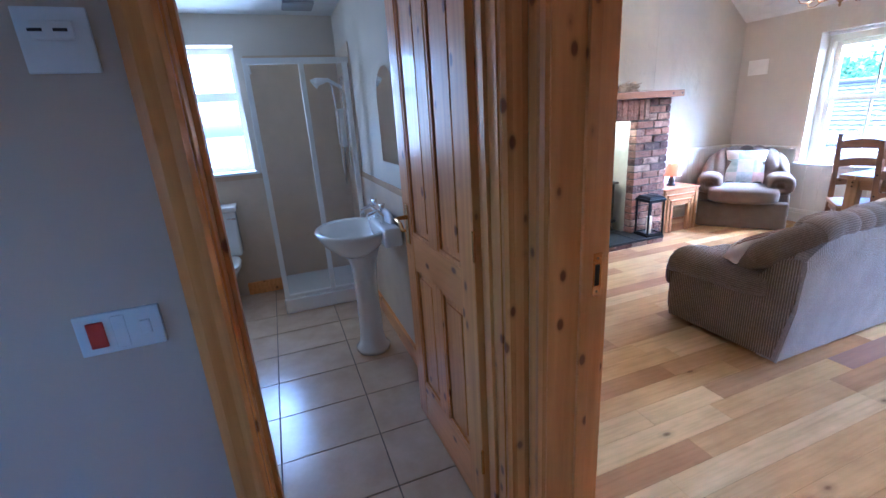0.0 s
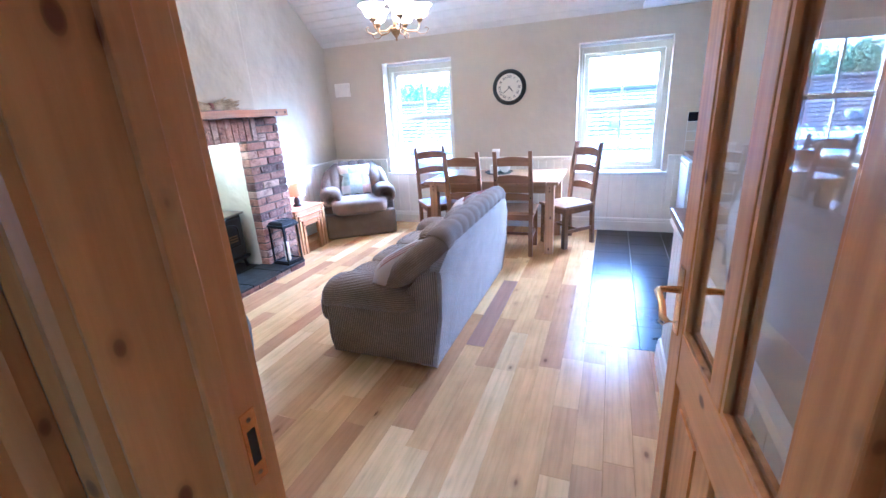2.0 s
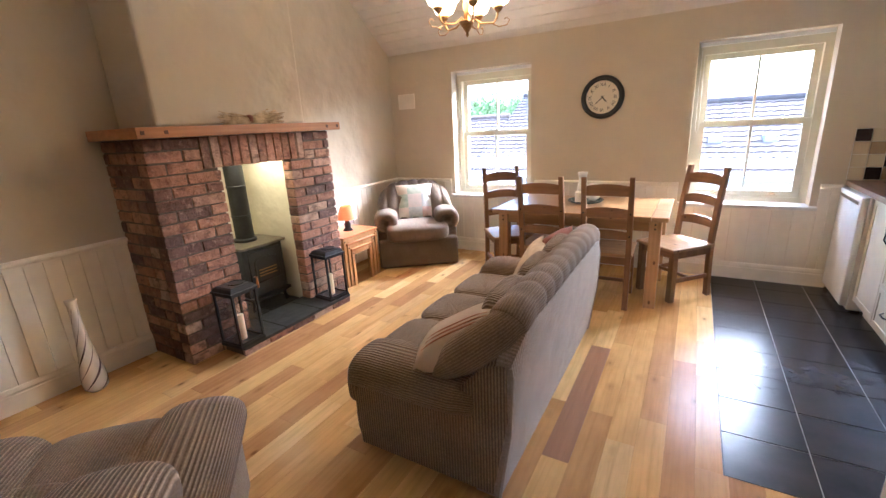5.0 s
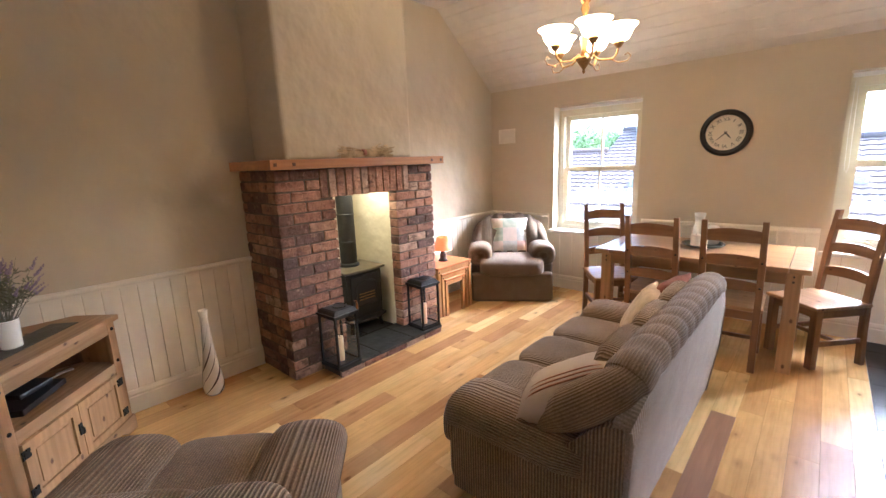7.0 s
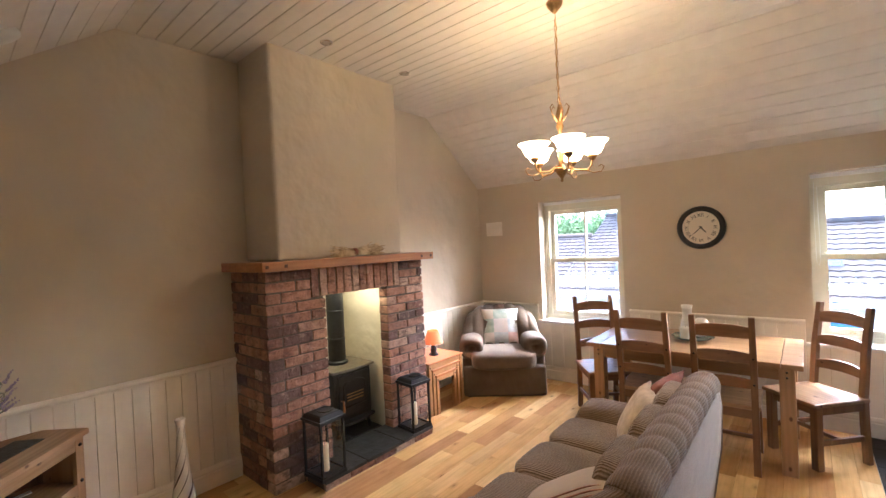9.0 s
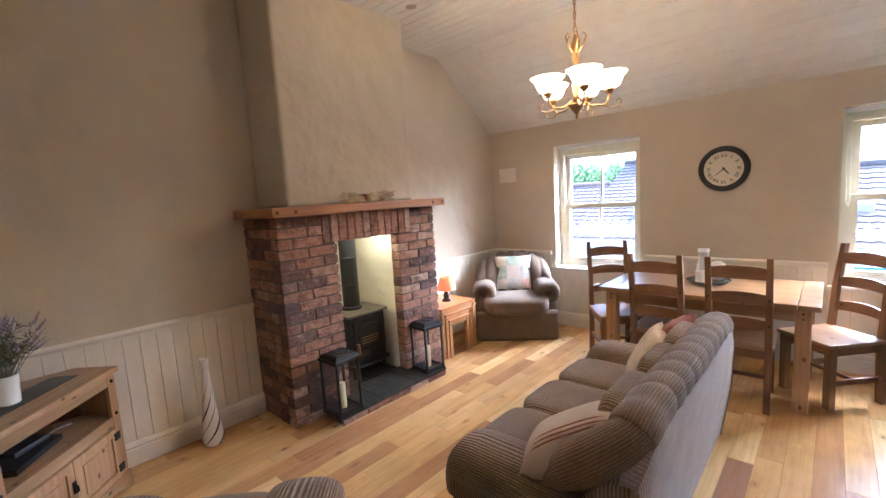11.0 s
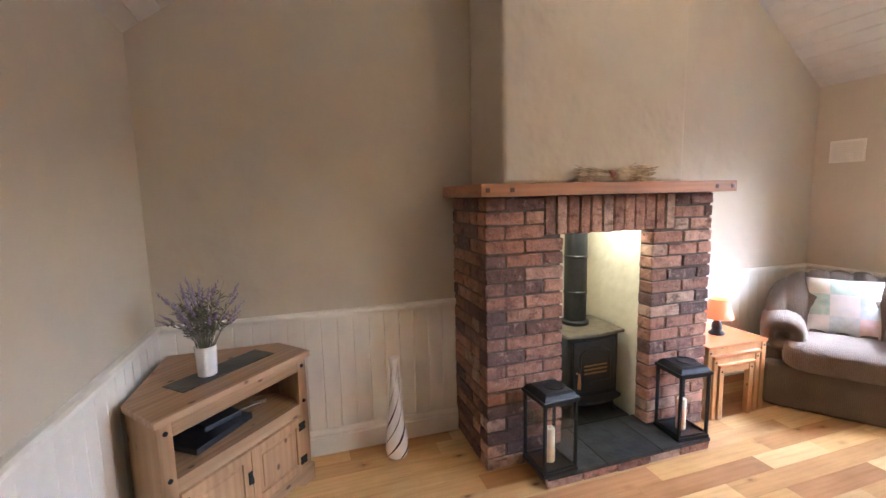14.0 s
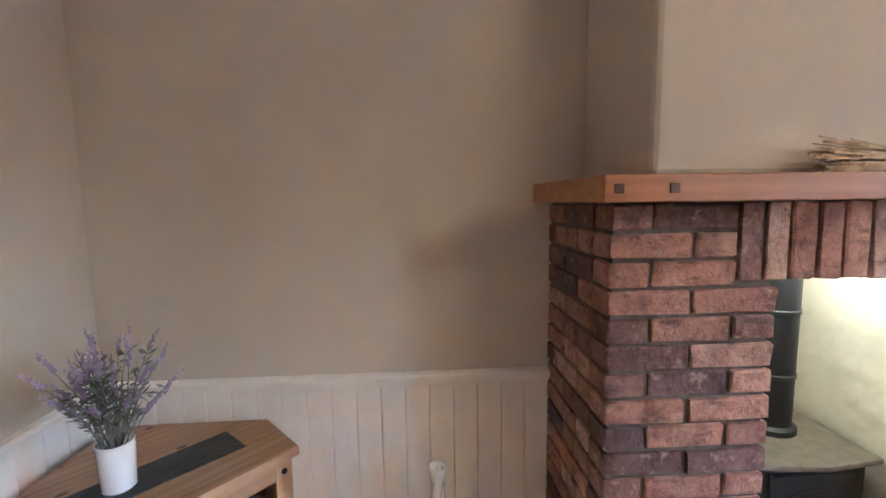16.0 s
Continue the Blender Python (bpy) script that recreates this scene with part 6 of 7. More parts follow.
single("worktop", cuboid(0.845, KX - 0.1, 3.02, 3.49, 0.868, 0.905, 0.008), WORKTOP, "brown wood-effect breakfast bar top", "worktop")
sk = thing("sink", pose(1.62, 5.15, 0.9005), "stainless steel sink with drainer in worktop", "sink")
part("rim", boxes((-0.24, 0.24, -0.45, -0.43, 0, 0.006), (-0.24, 0.24, 0.43, 0.45, 0, 0.006), (-0.24, -0.22, -0.43, 0.43, 0, 0.006), (0.22, 0.24, -0.43, 0.43, 0, 0.006), (-0.22, 0.22, -0.43, 0.43, 0, 0.002)), CHROME, sk)
for k in range(6):
    part("drainer_rib", cuboid(-0.18 + k * 0.07, -0.165 + k * 0.07, -0.40, -0.02, 0.002, 0.006, 0.001), CHROME, sk)
part("tap", tube([(0.18, 0.2, 0), (0.18, 0.2, 0.22), (0.15, 0.2, 0.27), (0.08, 0.2, 0.27), (0.06, 0.2, 0.24)], 0.011, 8), CHROME, sk, "chrome swan-neck tap", True)
for k, (x, y) in enumerate(((1.50, 5.95), (1.56, 6.02), (1.46, 6.05))):
    single("drinking_glass", lathe([(0.028, 0), (0.034, 0.10), (0.033, 0.10), (0.027, 0.008)], 14), GLASS, "clear drinking glass on worktop", "glass", pose(x, y, 0.9), "glasses by the sink", "", True)
bl = thing("tea_towel", pose(1.53, 5.94, 0.9), "small blue bottle brush by glasses", "brush")
part("handle", tube([(0, 0, 0), (0.01, 0, 0.12), (0.02, 0, 0.17)], [0.02, 0.008, 0.014], 8), mat("blue_plastic", (0.05, 0.12, 0.4), 0.4), bl, "", True)
y = 6.20
for w in (0.42, 0.42, 0.42):
    u = thing("wall_unit", pose(0, 0, 0), "cream panelled kitchen wall cupboard with cornice", "cabinet", "kitchen wall cupboards")
    part("carcass", cuboid(1.55, KX - 0.005, y - w + 0.001, y - 0.001, 1.32, 2.06), CAB_CREAM, u)
    knob(face(u, y - w, y, 1.34, 2.05, 1.55), y - w + 0.05, 1.40, 1.52, 1.55)
    bm = ring_surface(bmesh.new(), [[(1.56, yy, 2.06), (1.53, yy, 2.065), (1.50, yy, 2.10), (1.495, yy, 2.115), (1.6, yy, 2.115)] for yy in (y - w, y)])
    part("cornice", bm, CAB_CREAM, u)
    part("pelmet", cuboid(1.535, 1.555, y - w, y, 1.29, 1.335, 0.004), CAB_CREAM, u)
    y -= w
sg = thing("fire_notice", pose(EX - 0.001, 3.055, 1.72, 90, 0, 270), "red and white fire action notice", "sign")
part("board", cuboid(-0.06, 0.06, -0.17, 0.17, 0, 0.003), mat("sign_red", (0.55, 0.06, 0.05), 0.4), sg)
part("picture_panel", cuboid(-0.045, 0.045, 0.03, 0.13, 0.003, 0.0045), WHITE, sg)
for k in range(4):
    part("text_bar", cuboid(-0.045, 0.03 - 0.008 * k, -0.03 - 0.03 * k, -0.02 - 0.03 * k, 0.003, 0.0042), WHITE, sg)

# splashback tiles
sb = thing("splashback", pose(1.26, NY, 0.905), "chequered cream, beige and black splashback tiles", "tiles", "", "structure")
part("grout", cuboid(0, 0.68, -0.006, 0, 0, 0.385), WHITE, sb)
cols = [mat("cream_glaze", (0.66, 0.58, 0.44), 0.2), mat("beige_glaze", (0.42, 0.30, 0.20), 0.2), mat("black_glaze", (0.02, 0.018, 0.025), 0.15)]
tm = [mesh_from("tile", cuboid(-0.046, 0.046, -0.006, 0, -0.046, 0.046, 0.002, 1), c) for c in cols]
rng = random.Random(3)
for i in range(7):
    for j in range(4):
        piece("tile", tm[2 if (i + 3 - j) % 4 == 0 else rng.choice((0, 1, 0))], sb, pose(0.049 + i * 0.0965, -0.0062, 0.048 + j * 0.0965))

# ---- bathroom ----
bw = thing("window_3", pose(WX - 0.16, (BW[0] + BW[1]) / 2, BW[2], 0, 0, 90), "white bathroom window with frosted panes", "window", "", "structure")
hw, hh = (BW[1] - BW[0]) / 2, BW[3] - BW[2]
part("window_frame", boxes((-hw, -hw + 0.05, 0, 0.07, 0, hh), (hw - 0.05, hw, 0, 0.07, 0, hh), (-hw + 0.05, hw - 0.05, 0, 0.07, 0, 0.05), (-hw + 0.05, hw - 0.05, 0, 0.07, hh - 0.05, hh), (-hw + 0.05, hw - 0.05, 0, 0.07, 0.58, 0.65)), WHITE, bw)
for z0, z1 in ((0.05, 0.58), (0.65, hh - 0.05)):
    part("pane", cuboid(-hw + 0.05, hw - 0.05, 0.03, 0.036, z0, z1), PANE, bw).visible_shadow = False
part("window_sill", cuboid(-hw - 0.03, hw + 0.03, -0.19, 0.0, -0.02, 0.004, 0.005), WHITE, bw)
structure("bath_wall_tiles", boxes((WX, WX + 0.008, BATH_S, BATH_N - 0.012, 0.0, 1.05), (WX, WX + 0.009, 0.5, BATH_N - 0.012, 1.05, 2.0), (-2.5, HALL_W - 0.13, BATH_N - 0.02, BATH_N - 0.012, 0, 1.05), (WX + 0.009, -2.46, BATH_N - 0.021, BATH_N - 0.012, 0, 2.0)), SHOWER_TILE, "beige tiled lower bathroom walls and shower", "tiles")
structure("bath_border", boxes((WX + 0.009, WX + 0.014, BATH_S, 0.5, 1.03, 1.07), (-2.46, HALL_W - 0.13, BATH_N - 0.026, BATH_N - 0.02, 1.03, 1.07)), BATH_TILE, "raised tile border at dado height", "tiles")
structure("bath_skirting", boxes((WX + 0.009, WX + 0.03, 0.2, 0.53, 0, 0.11), (-2.45, HALL_W - 0.13, BATH_N - 0.04, BATH_N - 0.0205, 0, 0.11)), PINE_DOOR_Y, "varnished pine skirting in bathroom", "skirting")
shw = thing("shower_cubicle", pose(0, 0, 0), "white framed corner shower with glass doors", "shower")
part("tray", cuboid(WX + 0.012, -2.44, 0.50, BATH_N - 0.024, 0.0, 0.12, 0.012), CERAMIC, shw, "white shower tray")
SX = -2.49
for y_ in (0.525, 0.89, 1.20):
    part("post", cuboid(SX - 0.018, SX + 0.018, y_ - 0.018, y_ + 0.018, 0.12, 1.86, 0.003), WHITE, shw)
part("rail", cuboid(SX - 0.02, SX + 0.02, 0.505, BATH_N - 0.022, 1.86, 1.90, 0.003), WHITE, shw)
part("rail", cuboid(SX - 0.02, SX + 0.02, 0.505, BATH_N - 0.022, 0.12, 0.145, 0.003), WHITE, shw)
part("rail", cuboid(WX + 0.012, SX - 0.02, 0.507, 0.543, 1.86, 1.90, 0.003), WHITE, shw)
for q in ((SX - 0.003, SX + 0.003, 0.545, 0.87, 0.15, 1.86), (SX + 0.004, SX + 0.010, 0.91, 1.18, 0.15, 1.86), (WX + 0.013, SX - 0.02, 0.522, 0.528, 0.12, 1.86)):
    part("pane", cuboid(*q), GLASS, shw).visible_shadow = False
su = thing("shower_unit", pose(-2.80, BATH_N - 0.025, 1.4), "white electric shower with hose and head", "shower unit")
part("box", cuboid(-0.10, 0.10, -0.08, 0, -0.15, 0.15, 0.015), WHITE, su)
part("riser", tube([(0.16, -0.04, -0.3), (0.16, -0.04, 0.38)], 0.01, 8), CHROME, su)
part("shower_head", tube([(0.16, -0.04, 0.30), (0.16, -0.14, 0.36), (0.16, -0.22, 0.35), (0.16, -0.25, 0.33)], [0.012, 0.014, 0.03, 0.04], 10), WHITE, su, "", True)
part("hose", tube([(0.0, -0.05, -0.15), (0.05, -0.08, -0.45), (0.14, -0.10, -0.3), (0.17, -0.1, 0.1), (0.16, -0.12, 0.35)], 0.007, 6), CHROME, su, "", True)

bs = thing("pedestal_basin", pose(-1.60, BATH_N - 0.03, 0), "white ceramic pedestal basin with chrome taps", "basin")
rings = []
for k, (s, z) in enumerate(((0.35, 0.66), (0.62, 0.70), (0.85, 0.755), (1.0, 0.81), (1.02, 0.825), (0.98, 0.835), (0.86, 0.825), (0.70, 0.77), (0.45, 0.73), (0.1, 0.72))):
    ring = []
    for q in range(28):
        a = 2 * math.pi * q / 28
        yy = -0.24 + 0.22 * s * math.sin(a)
        ring.append((0.275 * s * math.cos(a), yy, z))
    rings.append(ring)
part("bowl", ring_surface(bmesh.new(), rings), CERAMIC, bs, "", True)
part("back_ledge", cuboid(-0.26, 0.26, -0.11, 0.0, 0.74, 0.85, 0.02, 3), CERAMIC, bs, "", True)
part("upstand", shift(soft_block(0.3, 0.04, 0.12, 2.5, 20, 10), pose(0, -0.025, 0.86)), CERAMIC, bs, "", True)
part("pedestal", lathe([(0.105, 0.0), (0.11, 0.03), (0.085, 0.06), (0.075, 0.12), (0.07, 0.4), (0.08, 0.6), (0.11, 0.70)], 20, None, (0, -0.2, 0)), CERAMIC, bs, "", True)
for x in (-0.1, 0.1):
    tp = part("tap", tube([(x, -0.07, 0.85), (x, -0.07, 0.90), (x, -0.10, 0.93), (x, -0.15, 0.915), (x, -0.155, 0.89)], [0.018, 0.013, 0.013, 0.011, 0.012], 8), CHROME, bs, "chrome pillar tap", True)
    part("tap_head", tube([(x, -0.07, 0.93), (x, -0.07, 0.97)], [0.012, 0.02], 8), CHROME, tp, "", True)

wc = thing("toilet", pose(WX + 0.012, 0.04, 0), "white close-coupled toilet with lid down", "toilet")
part("cistern", cuboid(0.0, 0.20, -0.19, 0.19, 0.42, 0.80, 0.03, 3), CERAMIC, wc, "", True)
part("cistern_lid", cuboid(-0.0, 0.215, -0.205, 0.205, 0.80, 0.845, 0.015, 3), CERAMIC, wc, "", True)
part("flush_handle", tube([(0.205, 0.13, 0.75), (0.22, 0.13, 0.75), (0.225, 0.19, 0.745)], 0.007, 6), CHROME, wc, "", True)
rings = []
for s, z, x in ((0.55, 0.0, 0.28), (0.5, 0.1, 0.28), (0.55, 0.22, 0.30), (0.85, 0.34, 0.36), (1.0, 0.39, 0.38), (0.98, 0.40, 0.38)):
    rings.append([(x + 0.24 * s * math.cos(a), 0.18 * s * math.sin(a), z) for a in (2 * math.pi * q / 24 for q in range(24))])
part("pan", ring_surface(bmesh.new(), rings), CERAMIC, wc, "", True)
part("seat_lid", shift(soft_block(0.47, 0.37, 0.045, 3.0, 26, 10), pose(0.39, 0, 0.422)), CERAMIC, wc, "", True)
part("neck", cuboid(0.02, 0.2, -0.10, 0.10, 0.2, 0.43, 0.03), CERAMIC, wc, "", True)

bt = thing("bathtub", pose(0, 0, 0), "white bath with varnished pine side panel", "bathtub")
part("side_panel", cuboid(-1.68, HALL_W - 0.14, 0.165, 0.185, 0.0, 0.50, 0.003), PINE_DOOR_Y, bt, "varnished pine bath panel")
part("end_panel", cuboid(-1.70, -1.68, BATH_S + 0.005, 0.185, 0.0, 0.50, 0.003), PINE_DOOR_Y, bt)
part("panel_skirting", boxes((-1.70, HALL_W - 0.14, 0.185, 0.203, 0, 0.10), (-1.718, -1.70, BATH_S + 0.005, 0.203, 0, 0.10)), PINE_DOOR_Y, bt)
bm = bmesh.new()
rr = []
x0, x1, y0, y1 = -1.705, HALL_W - 0.14, BATH_S + 0.005, 0.205
for ins, z in ((0.0, 0.50), (0.0, 0.545), (0.012, 0.555), (0.06, 0.553), (0.075, 0.54), (0.11, 0.25), (0.17, 0.16), (0.25, 0.15)):
    rr.append([(x0 + ins, y0 + ins, z), (x1 - ins, y0 + ins, z), (x1 - ins, y1 - ins, z), (x0 + ins, y1 - ins, z)])
ring_surface(bm, rr)
bmesh.ops.bevel(bm, geom=[e for e in bm.edges if abs(e.verts[0].co.z - e.verts[1].co.z) > 0.02], offset=0.05, segments=3, affect="EDGES")
part("tub", bm, CERAMIC, bt, "white acrylic tub", 40)

mr = thing("mirror", pose(-1.50, BATH_N - 0.013, 1.46), "arched frameless mirror above the basin", "mirror")
pts = [(-0.19, -0.26), (0.19, -0.26)] + [(0.19 * math.cos(a), 0.12 + 0.14 * math.sin(a)) for a in (math.pi * k / 14 for k in range(15))]
bm = ring_surface(bmesh.new(), [[(a, q, b) for a, b in pts] for q in (0.0, -0.006)])
part("glass", bm, MIRROR, mr)
ex = thing("extractor_fan", pose(-2.75, 0.95, 2.299), "square grey ceiling extractor fan grille", "fan")
part("grille", cuboid(-0.11, 0.11, -0.11, 0.11, -0.02, 0, 0.006), mat("grey_plastic", (0.35, 0.35, 0.36), 0.5), ex)
# daylight through the frosted pane
bl_ = lamp("bathroom_window_light", "AREA", (WX - 0.222, (BW[0] + BW[1]) / 2, (BW[2] + BW[3]) / 2), 0.52, (1.0, 0.83, 0.60), 0.34, aim=(0, (BW[0] + BW[1]) / 2, (BW[2] + BW[3]) / 2))
bl_.data.shape, bl_.data.size_y = "RECTANGLE", 0.9

# ---- outside ----
GROUND_Z = -3.2
ASPHALT = stone_tile("asphalt", (0.06, 0.06, 0.06), (0.04, 0.04, 0.04), 0.9, False, 0.3, 3)
ROOF_TILE = stone_tile("grey_roof_tile", (0.085, 0.058, 0.043), (0.05, 0.034, 0.026), 0.85, False, 0.4, 3.0)
RENDER_WALL = plaster("white_render", (0.72, 0.70, 0.64), 0.2)
structure("ground", boxes((-400, 400, -400, 400, GROUND_Z - 0.2, GROUND_Z)), ASPHALT, "grey yard ground outside the windows", "ground")


def house(name, m, length, depth, eave, ridge, label):
    """Gabled house along local x; the front eave faces local -y."""
    h = thing(name, m, label, "house")
    part("wall", prism([(0, 0.35), (length, 0.35), (length, depth - 0.35), (0, depth - 0.35)], GROUND_Z, eave), RENDER_WALL, h)
    gable = ring_surface(bmesh.new(), [[(x, 0.35, eave), (x, depth - 0.35, eave), (x, depth / 2, ridge - 0.1)] for x in (0.02, length - 0.02)])
    part("gable", gable, RENDER_WALL, h)
    rise, run = ridge - eave + 0.25, depth / 2
    n = max(6, round(math.hypot(rise, run) / 0.235))
    for side in (0, 1):
        bm = bmesh.new()
        for k in range(n):
            a, b = k / n, (k + 1.25) / n
            ya, yb = run * a, run * b
            za, zb = eave - 0.25 + rise * a, eave - 0.25 + rise * b
            cols = int(length / 0.24)
            rows = []
            for c in range(cols * 2 + 1):
                x = c * length / (cols * 2)
                lift = 0.020 if c % 2 else 0.0
                rows.append(((x, ya, za + 0.058 + lift), (x, yb, zb + 0.03 + lift), (x, ya, za + 0.02)))
            vs = [[bm.verts.new((p[0], p[1] if side == 0 else depth - p[1], p[2])) for p in r] for r in rows]
            for u, v in zip(vs, vs[1:]):
                bm.faces.new((u[0], v[0], v[1], u[1]))
                bm.faces.new((u[2], v[2], v[0], u[0]))
        part("roof", bm, ROOF_TILE, h, "grey concrete tiled roof slope")
    part("ridge", tube([(0, depth / 2, ridge + 0.03), (length, depth / 2, ridge + 0.03)], 0.12, 8), ROOF_TILE, h, "", True)
    part("gutter", cuboid(0, length, -0.1, 0.0, eave - 0.30, eave - 0.20, 0.03), WHITE, h)
    part("fascia", cuboid(0, length, 0.0, 0.05, eave - 0.32, eave - 0.13), WHITE, h)
    return h


VENT_GREY = stone_tile("weathered_lead", (0.30, 0.29, 0.28), (0.20, 0.19, 0.18), 0.6, False)
BLUE_PANE = mat("sky_blue_pane", (0.10, 0.22, 0.38), 0.1)
h1 = house("neighbour_house", pose(-1.25, 13.2, 0), 12.0, 6.4, 0.27, 1.68, "white rendered house with grey-brown tiled roof")
for x in (1.3, 2.75, 5.2):
    wn = part("window", cuboid(x, x + 0.95, 0.30, 0.36, -1.5, -0.25), WHITE, h1)
    part("pane", cuboid(x + 0.08, x + 0.87, 0.285, 0.302, -1.42, -0.33), BLUE_PANE, wn)
for x in (1.72, 2.82, 4.6):
    part("roof_vent", cuboid(x, x + 0.30, 1.25, 1.55, 0.55, 0.90, 0.05), VENT_GREY, h1, "small raised roof vent")
h2 = house("neighbour_house", pose(-17.0, 13.2, 0), 11.5, 6.4, 0.27, 1.62, "lower white house with grey-brown tiled roof")
part("roof_vent", cuboid(10.3, 10.6, 1.1, 1.4, 0.5, 0.85, 0.05), VENT_GREY, h2, "small raised roof vent")
h3 = house("neighbour_house", pose(-5.46, 13.15, 0), 4.15, 9.2, 0.27, 2.32, "taller white house with chimney and tiled roof")
part("roof_vent", cuboid(1.4, 1.7, 1.1, 1.4, 0.5, 0.85, 0.05), VENT_GREY, h3, "small raised roof vent")
ch = part("chimney", cuboid(0.55, 1.35, 4.2, 4.9, 1.9, 2.78, 0.01), RENDER_WALL, h3, "white rendered chimney stack")
part("chimney_cap", cuboid(0.49, 1.41, 4.14, 4.96, 2.78, 2.86, 0.01), ROOF_TILE, ch)

# trees on the rise behind the roofs
LEAF = cloth("tree_leaf", (0.10, 0.15, 0.05), (0.16, 0.23, 0.085))
BARK = cloth("tree_bark", (0.10, 0.08, 0.06), (0.16, 0.13, 0.10))


def tree(x, y, h, seed):
    rng = random.Random(seed)
    t = thing("tree", pose(x, y, GROUND_Z), "leafy green broad-crowned tree behind roofs", "tree", "trees behind the roofs")
    tr = bmesh.new()
    tube([(0, 0, 0), (0.1, 0.05, h * 0.3), (0.0, 0.1, h * 0.6)], [0.28, 0.2, 0.08], 8, tr)
    cr = bmesh.new()
    for k in range(9):
        a, r = rng.uniform(0, 6.28), rng.uniform(0.12, 0.36) * h
        tip = Vector((r * math.cos(a), r * math.sin(a), h * rng.uniform(0.5, 0.92)))
        tube([(0, 0, h * 0.3), tip * 0.5 + Vector((0, 0, h * 0.15)), tip], [0.1, 0.06, 0.02], 6, tr)
        for q in range(330):
            d = Vector((rng.gauss(0, 1), rng.gauss(0, 1), rng.gauss(0, 0.8))) * h * 0.075
            p = tip + d
            s = rng.uniform(0.10, 0.2)
            u = Vector((rng.gauss(0, 1), rng.gauss(0, 1), rng.gauss(0, 1))).normalized()
            w = u.orthogonal().normalized()
            cr.faces.new([cr.verts.new(p + v) for v in (u * s, w * s * 0.6, -u * s, -w * s * 0.6)])
    part("trunk", tr, BARK, t)
    part("crown", cr, LEAF, t)


for i, (x, y, h) in enumerate(((-24.5, 40, 7.0), (-21.8, 38.5, 6.6), (-19.6, 41, 7.3), (-17.4, 39, 6.7), (-15.3, 41, 7.2), (-13.2, 39.5, 6.5), (-11.0, 42, 6.9), (-28, 42, 7.2))):
    tree(x, y, h, 20 + i)

# ---- fireplace bricks ----
fp = thing("fireplace", pose(0, 0, 0), "red brick fireplace with soldier lintel", "fireplace", "", "structure")
BF, BY_0, BY_1 = -2.589, 3.075, 4.58
C_H = 1.487 / 20
G = 0.012
core = boxes((WX, -2.70, BY_0 + 0.008, FY0 - 0.125, 0, 1.487), (-2.70, BF - 0.011, BY_0 + 0.012, FY0 - 0.012, 0, 1.487), (-2.70, BF - 0.011, FY1 + 0.012, BY_1 - 0.012, 0, 1.487), (WX + 0.20, -2.70, FY1 + 0.145, BY_1 - 0.012, 0, 1.487), (-2.70, BF - 0.011, FY0 - 0.012, FY1 + 0.012, FZ + 0.012, 1.487), (WX, WX + 0.20, FY1 + 0.15, BY_1 - 0.012, 0, 1.487))
part("mortar", core, MORTAR, fp, "recessed grey-brown mortar joints")
rng = random.Random(7)
brick_meshes = {}


def brick_mesh(lx, ly, lz):
    key = (round(lx, 3), round(ly, 3), round(lz, 3), rng.randrange(3))
    if key not in brick_meshes:
        r = random.Random(hash(key[:3]) % 1000 + key[3])
        bm = cuboid(0, lx, 0, ly, 0, lz, 0.004, 1)
        for v in bm.verts:
            v.co += Vector((r.uniform(-1, 1), r.uniform(-1, 1), r.uniform(-1, 1))) * 0.003
        brick_meshes[key] = mesh_from("brick", bm, BRICK)
    return brick_meshes[key]


def lay(x0, x1, y0, y1, z0, z1):
    me = brick_mesh(x1 - x0, y1 - y0, z1 - z0)
    j = rng.uniform(-0.0025, 0.0025)
    piece("brick", me, fp, pose(x0 + j, y0 + rng.uniform(-0.0015, 0.0015), z0, rng.uniform(-0.3, 0.3), 0, rng.uniform(-0.3, 0.3)))


def split(a, b, first, step):
    """Lengths along a run, the first one short or long."""
    out, p = [], a
    q = a + first
    while p < b - 1e-4:
        q = min(q, b)
        if b - q < 0.05:
            q = b
        out.append((p, q))
        p, q = q, q + step
    return out


D_ = 0.1025
for c in range(20):
    z0, z1 = c * C_H + G / 2, (c + 1) * C_H - G / 2
    odd = c % 2
    top = z1 > FZ
    l_end, r_start = (3.413, 4.292) if top else (FY0, FY1)
    # left pier: front, then its outer side
    for a, b in split(BY_0, l_end, 0.1125 if odd else 0.225, 0.225):
        lay(BF - D_, BF, a + (0 if a == BY_0 else G / 2), b - (0 if b == l_end else G / 2), z0, z1)
    for a, b in split(0, BF - WX - D_, 0.1125 if not odd else 0.225, 0.225):
        x1 = BF - D_ - a - G
        x0 = max(WX + 0.001, BF - D_ - b)
        if x1 - x0 > 0.03:
            lay(x0, x1, BY_0, BY_0 + D_, z0, z1)
    # right pier
    for a, b in split(r_start, BY_1, 0.1125 if odd else 0.225, 0.225):
        lay(BF - D_, BF, a + (0 if a == r_start else G / 2), b - (0 if b == BY_1 else G / 2), z0, z1)
    for a, b in split(0, BF - WX - D_, 0.1125 if not odd else 0.225, 0.225):
        x1 = BF - D_ - a - G
        x0 = max(WX + 0.001, BF - D_ - b)
        if x1 - x0 > 0.03:
            lay(x0, x1, BY_1 - D_, BY_1, z0, z1)
n = 12
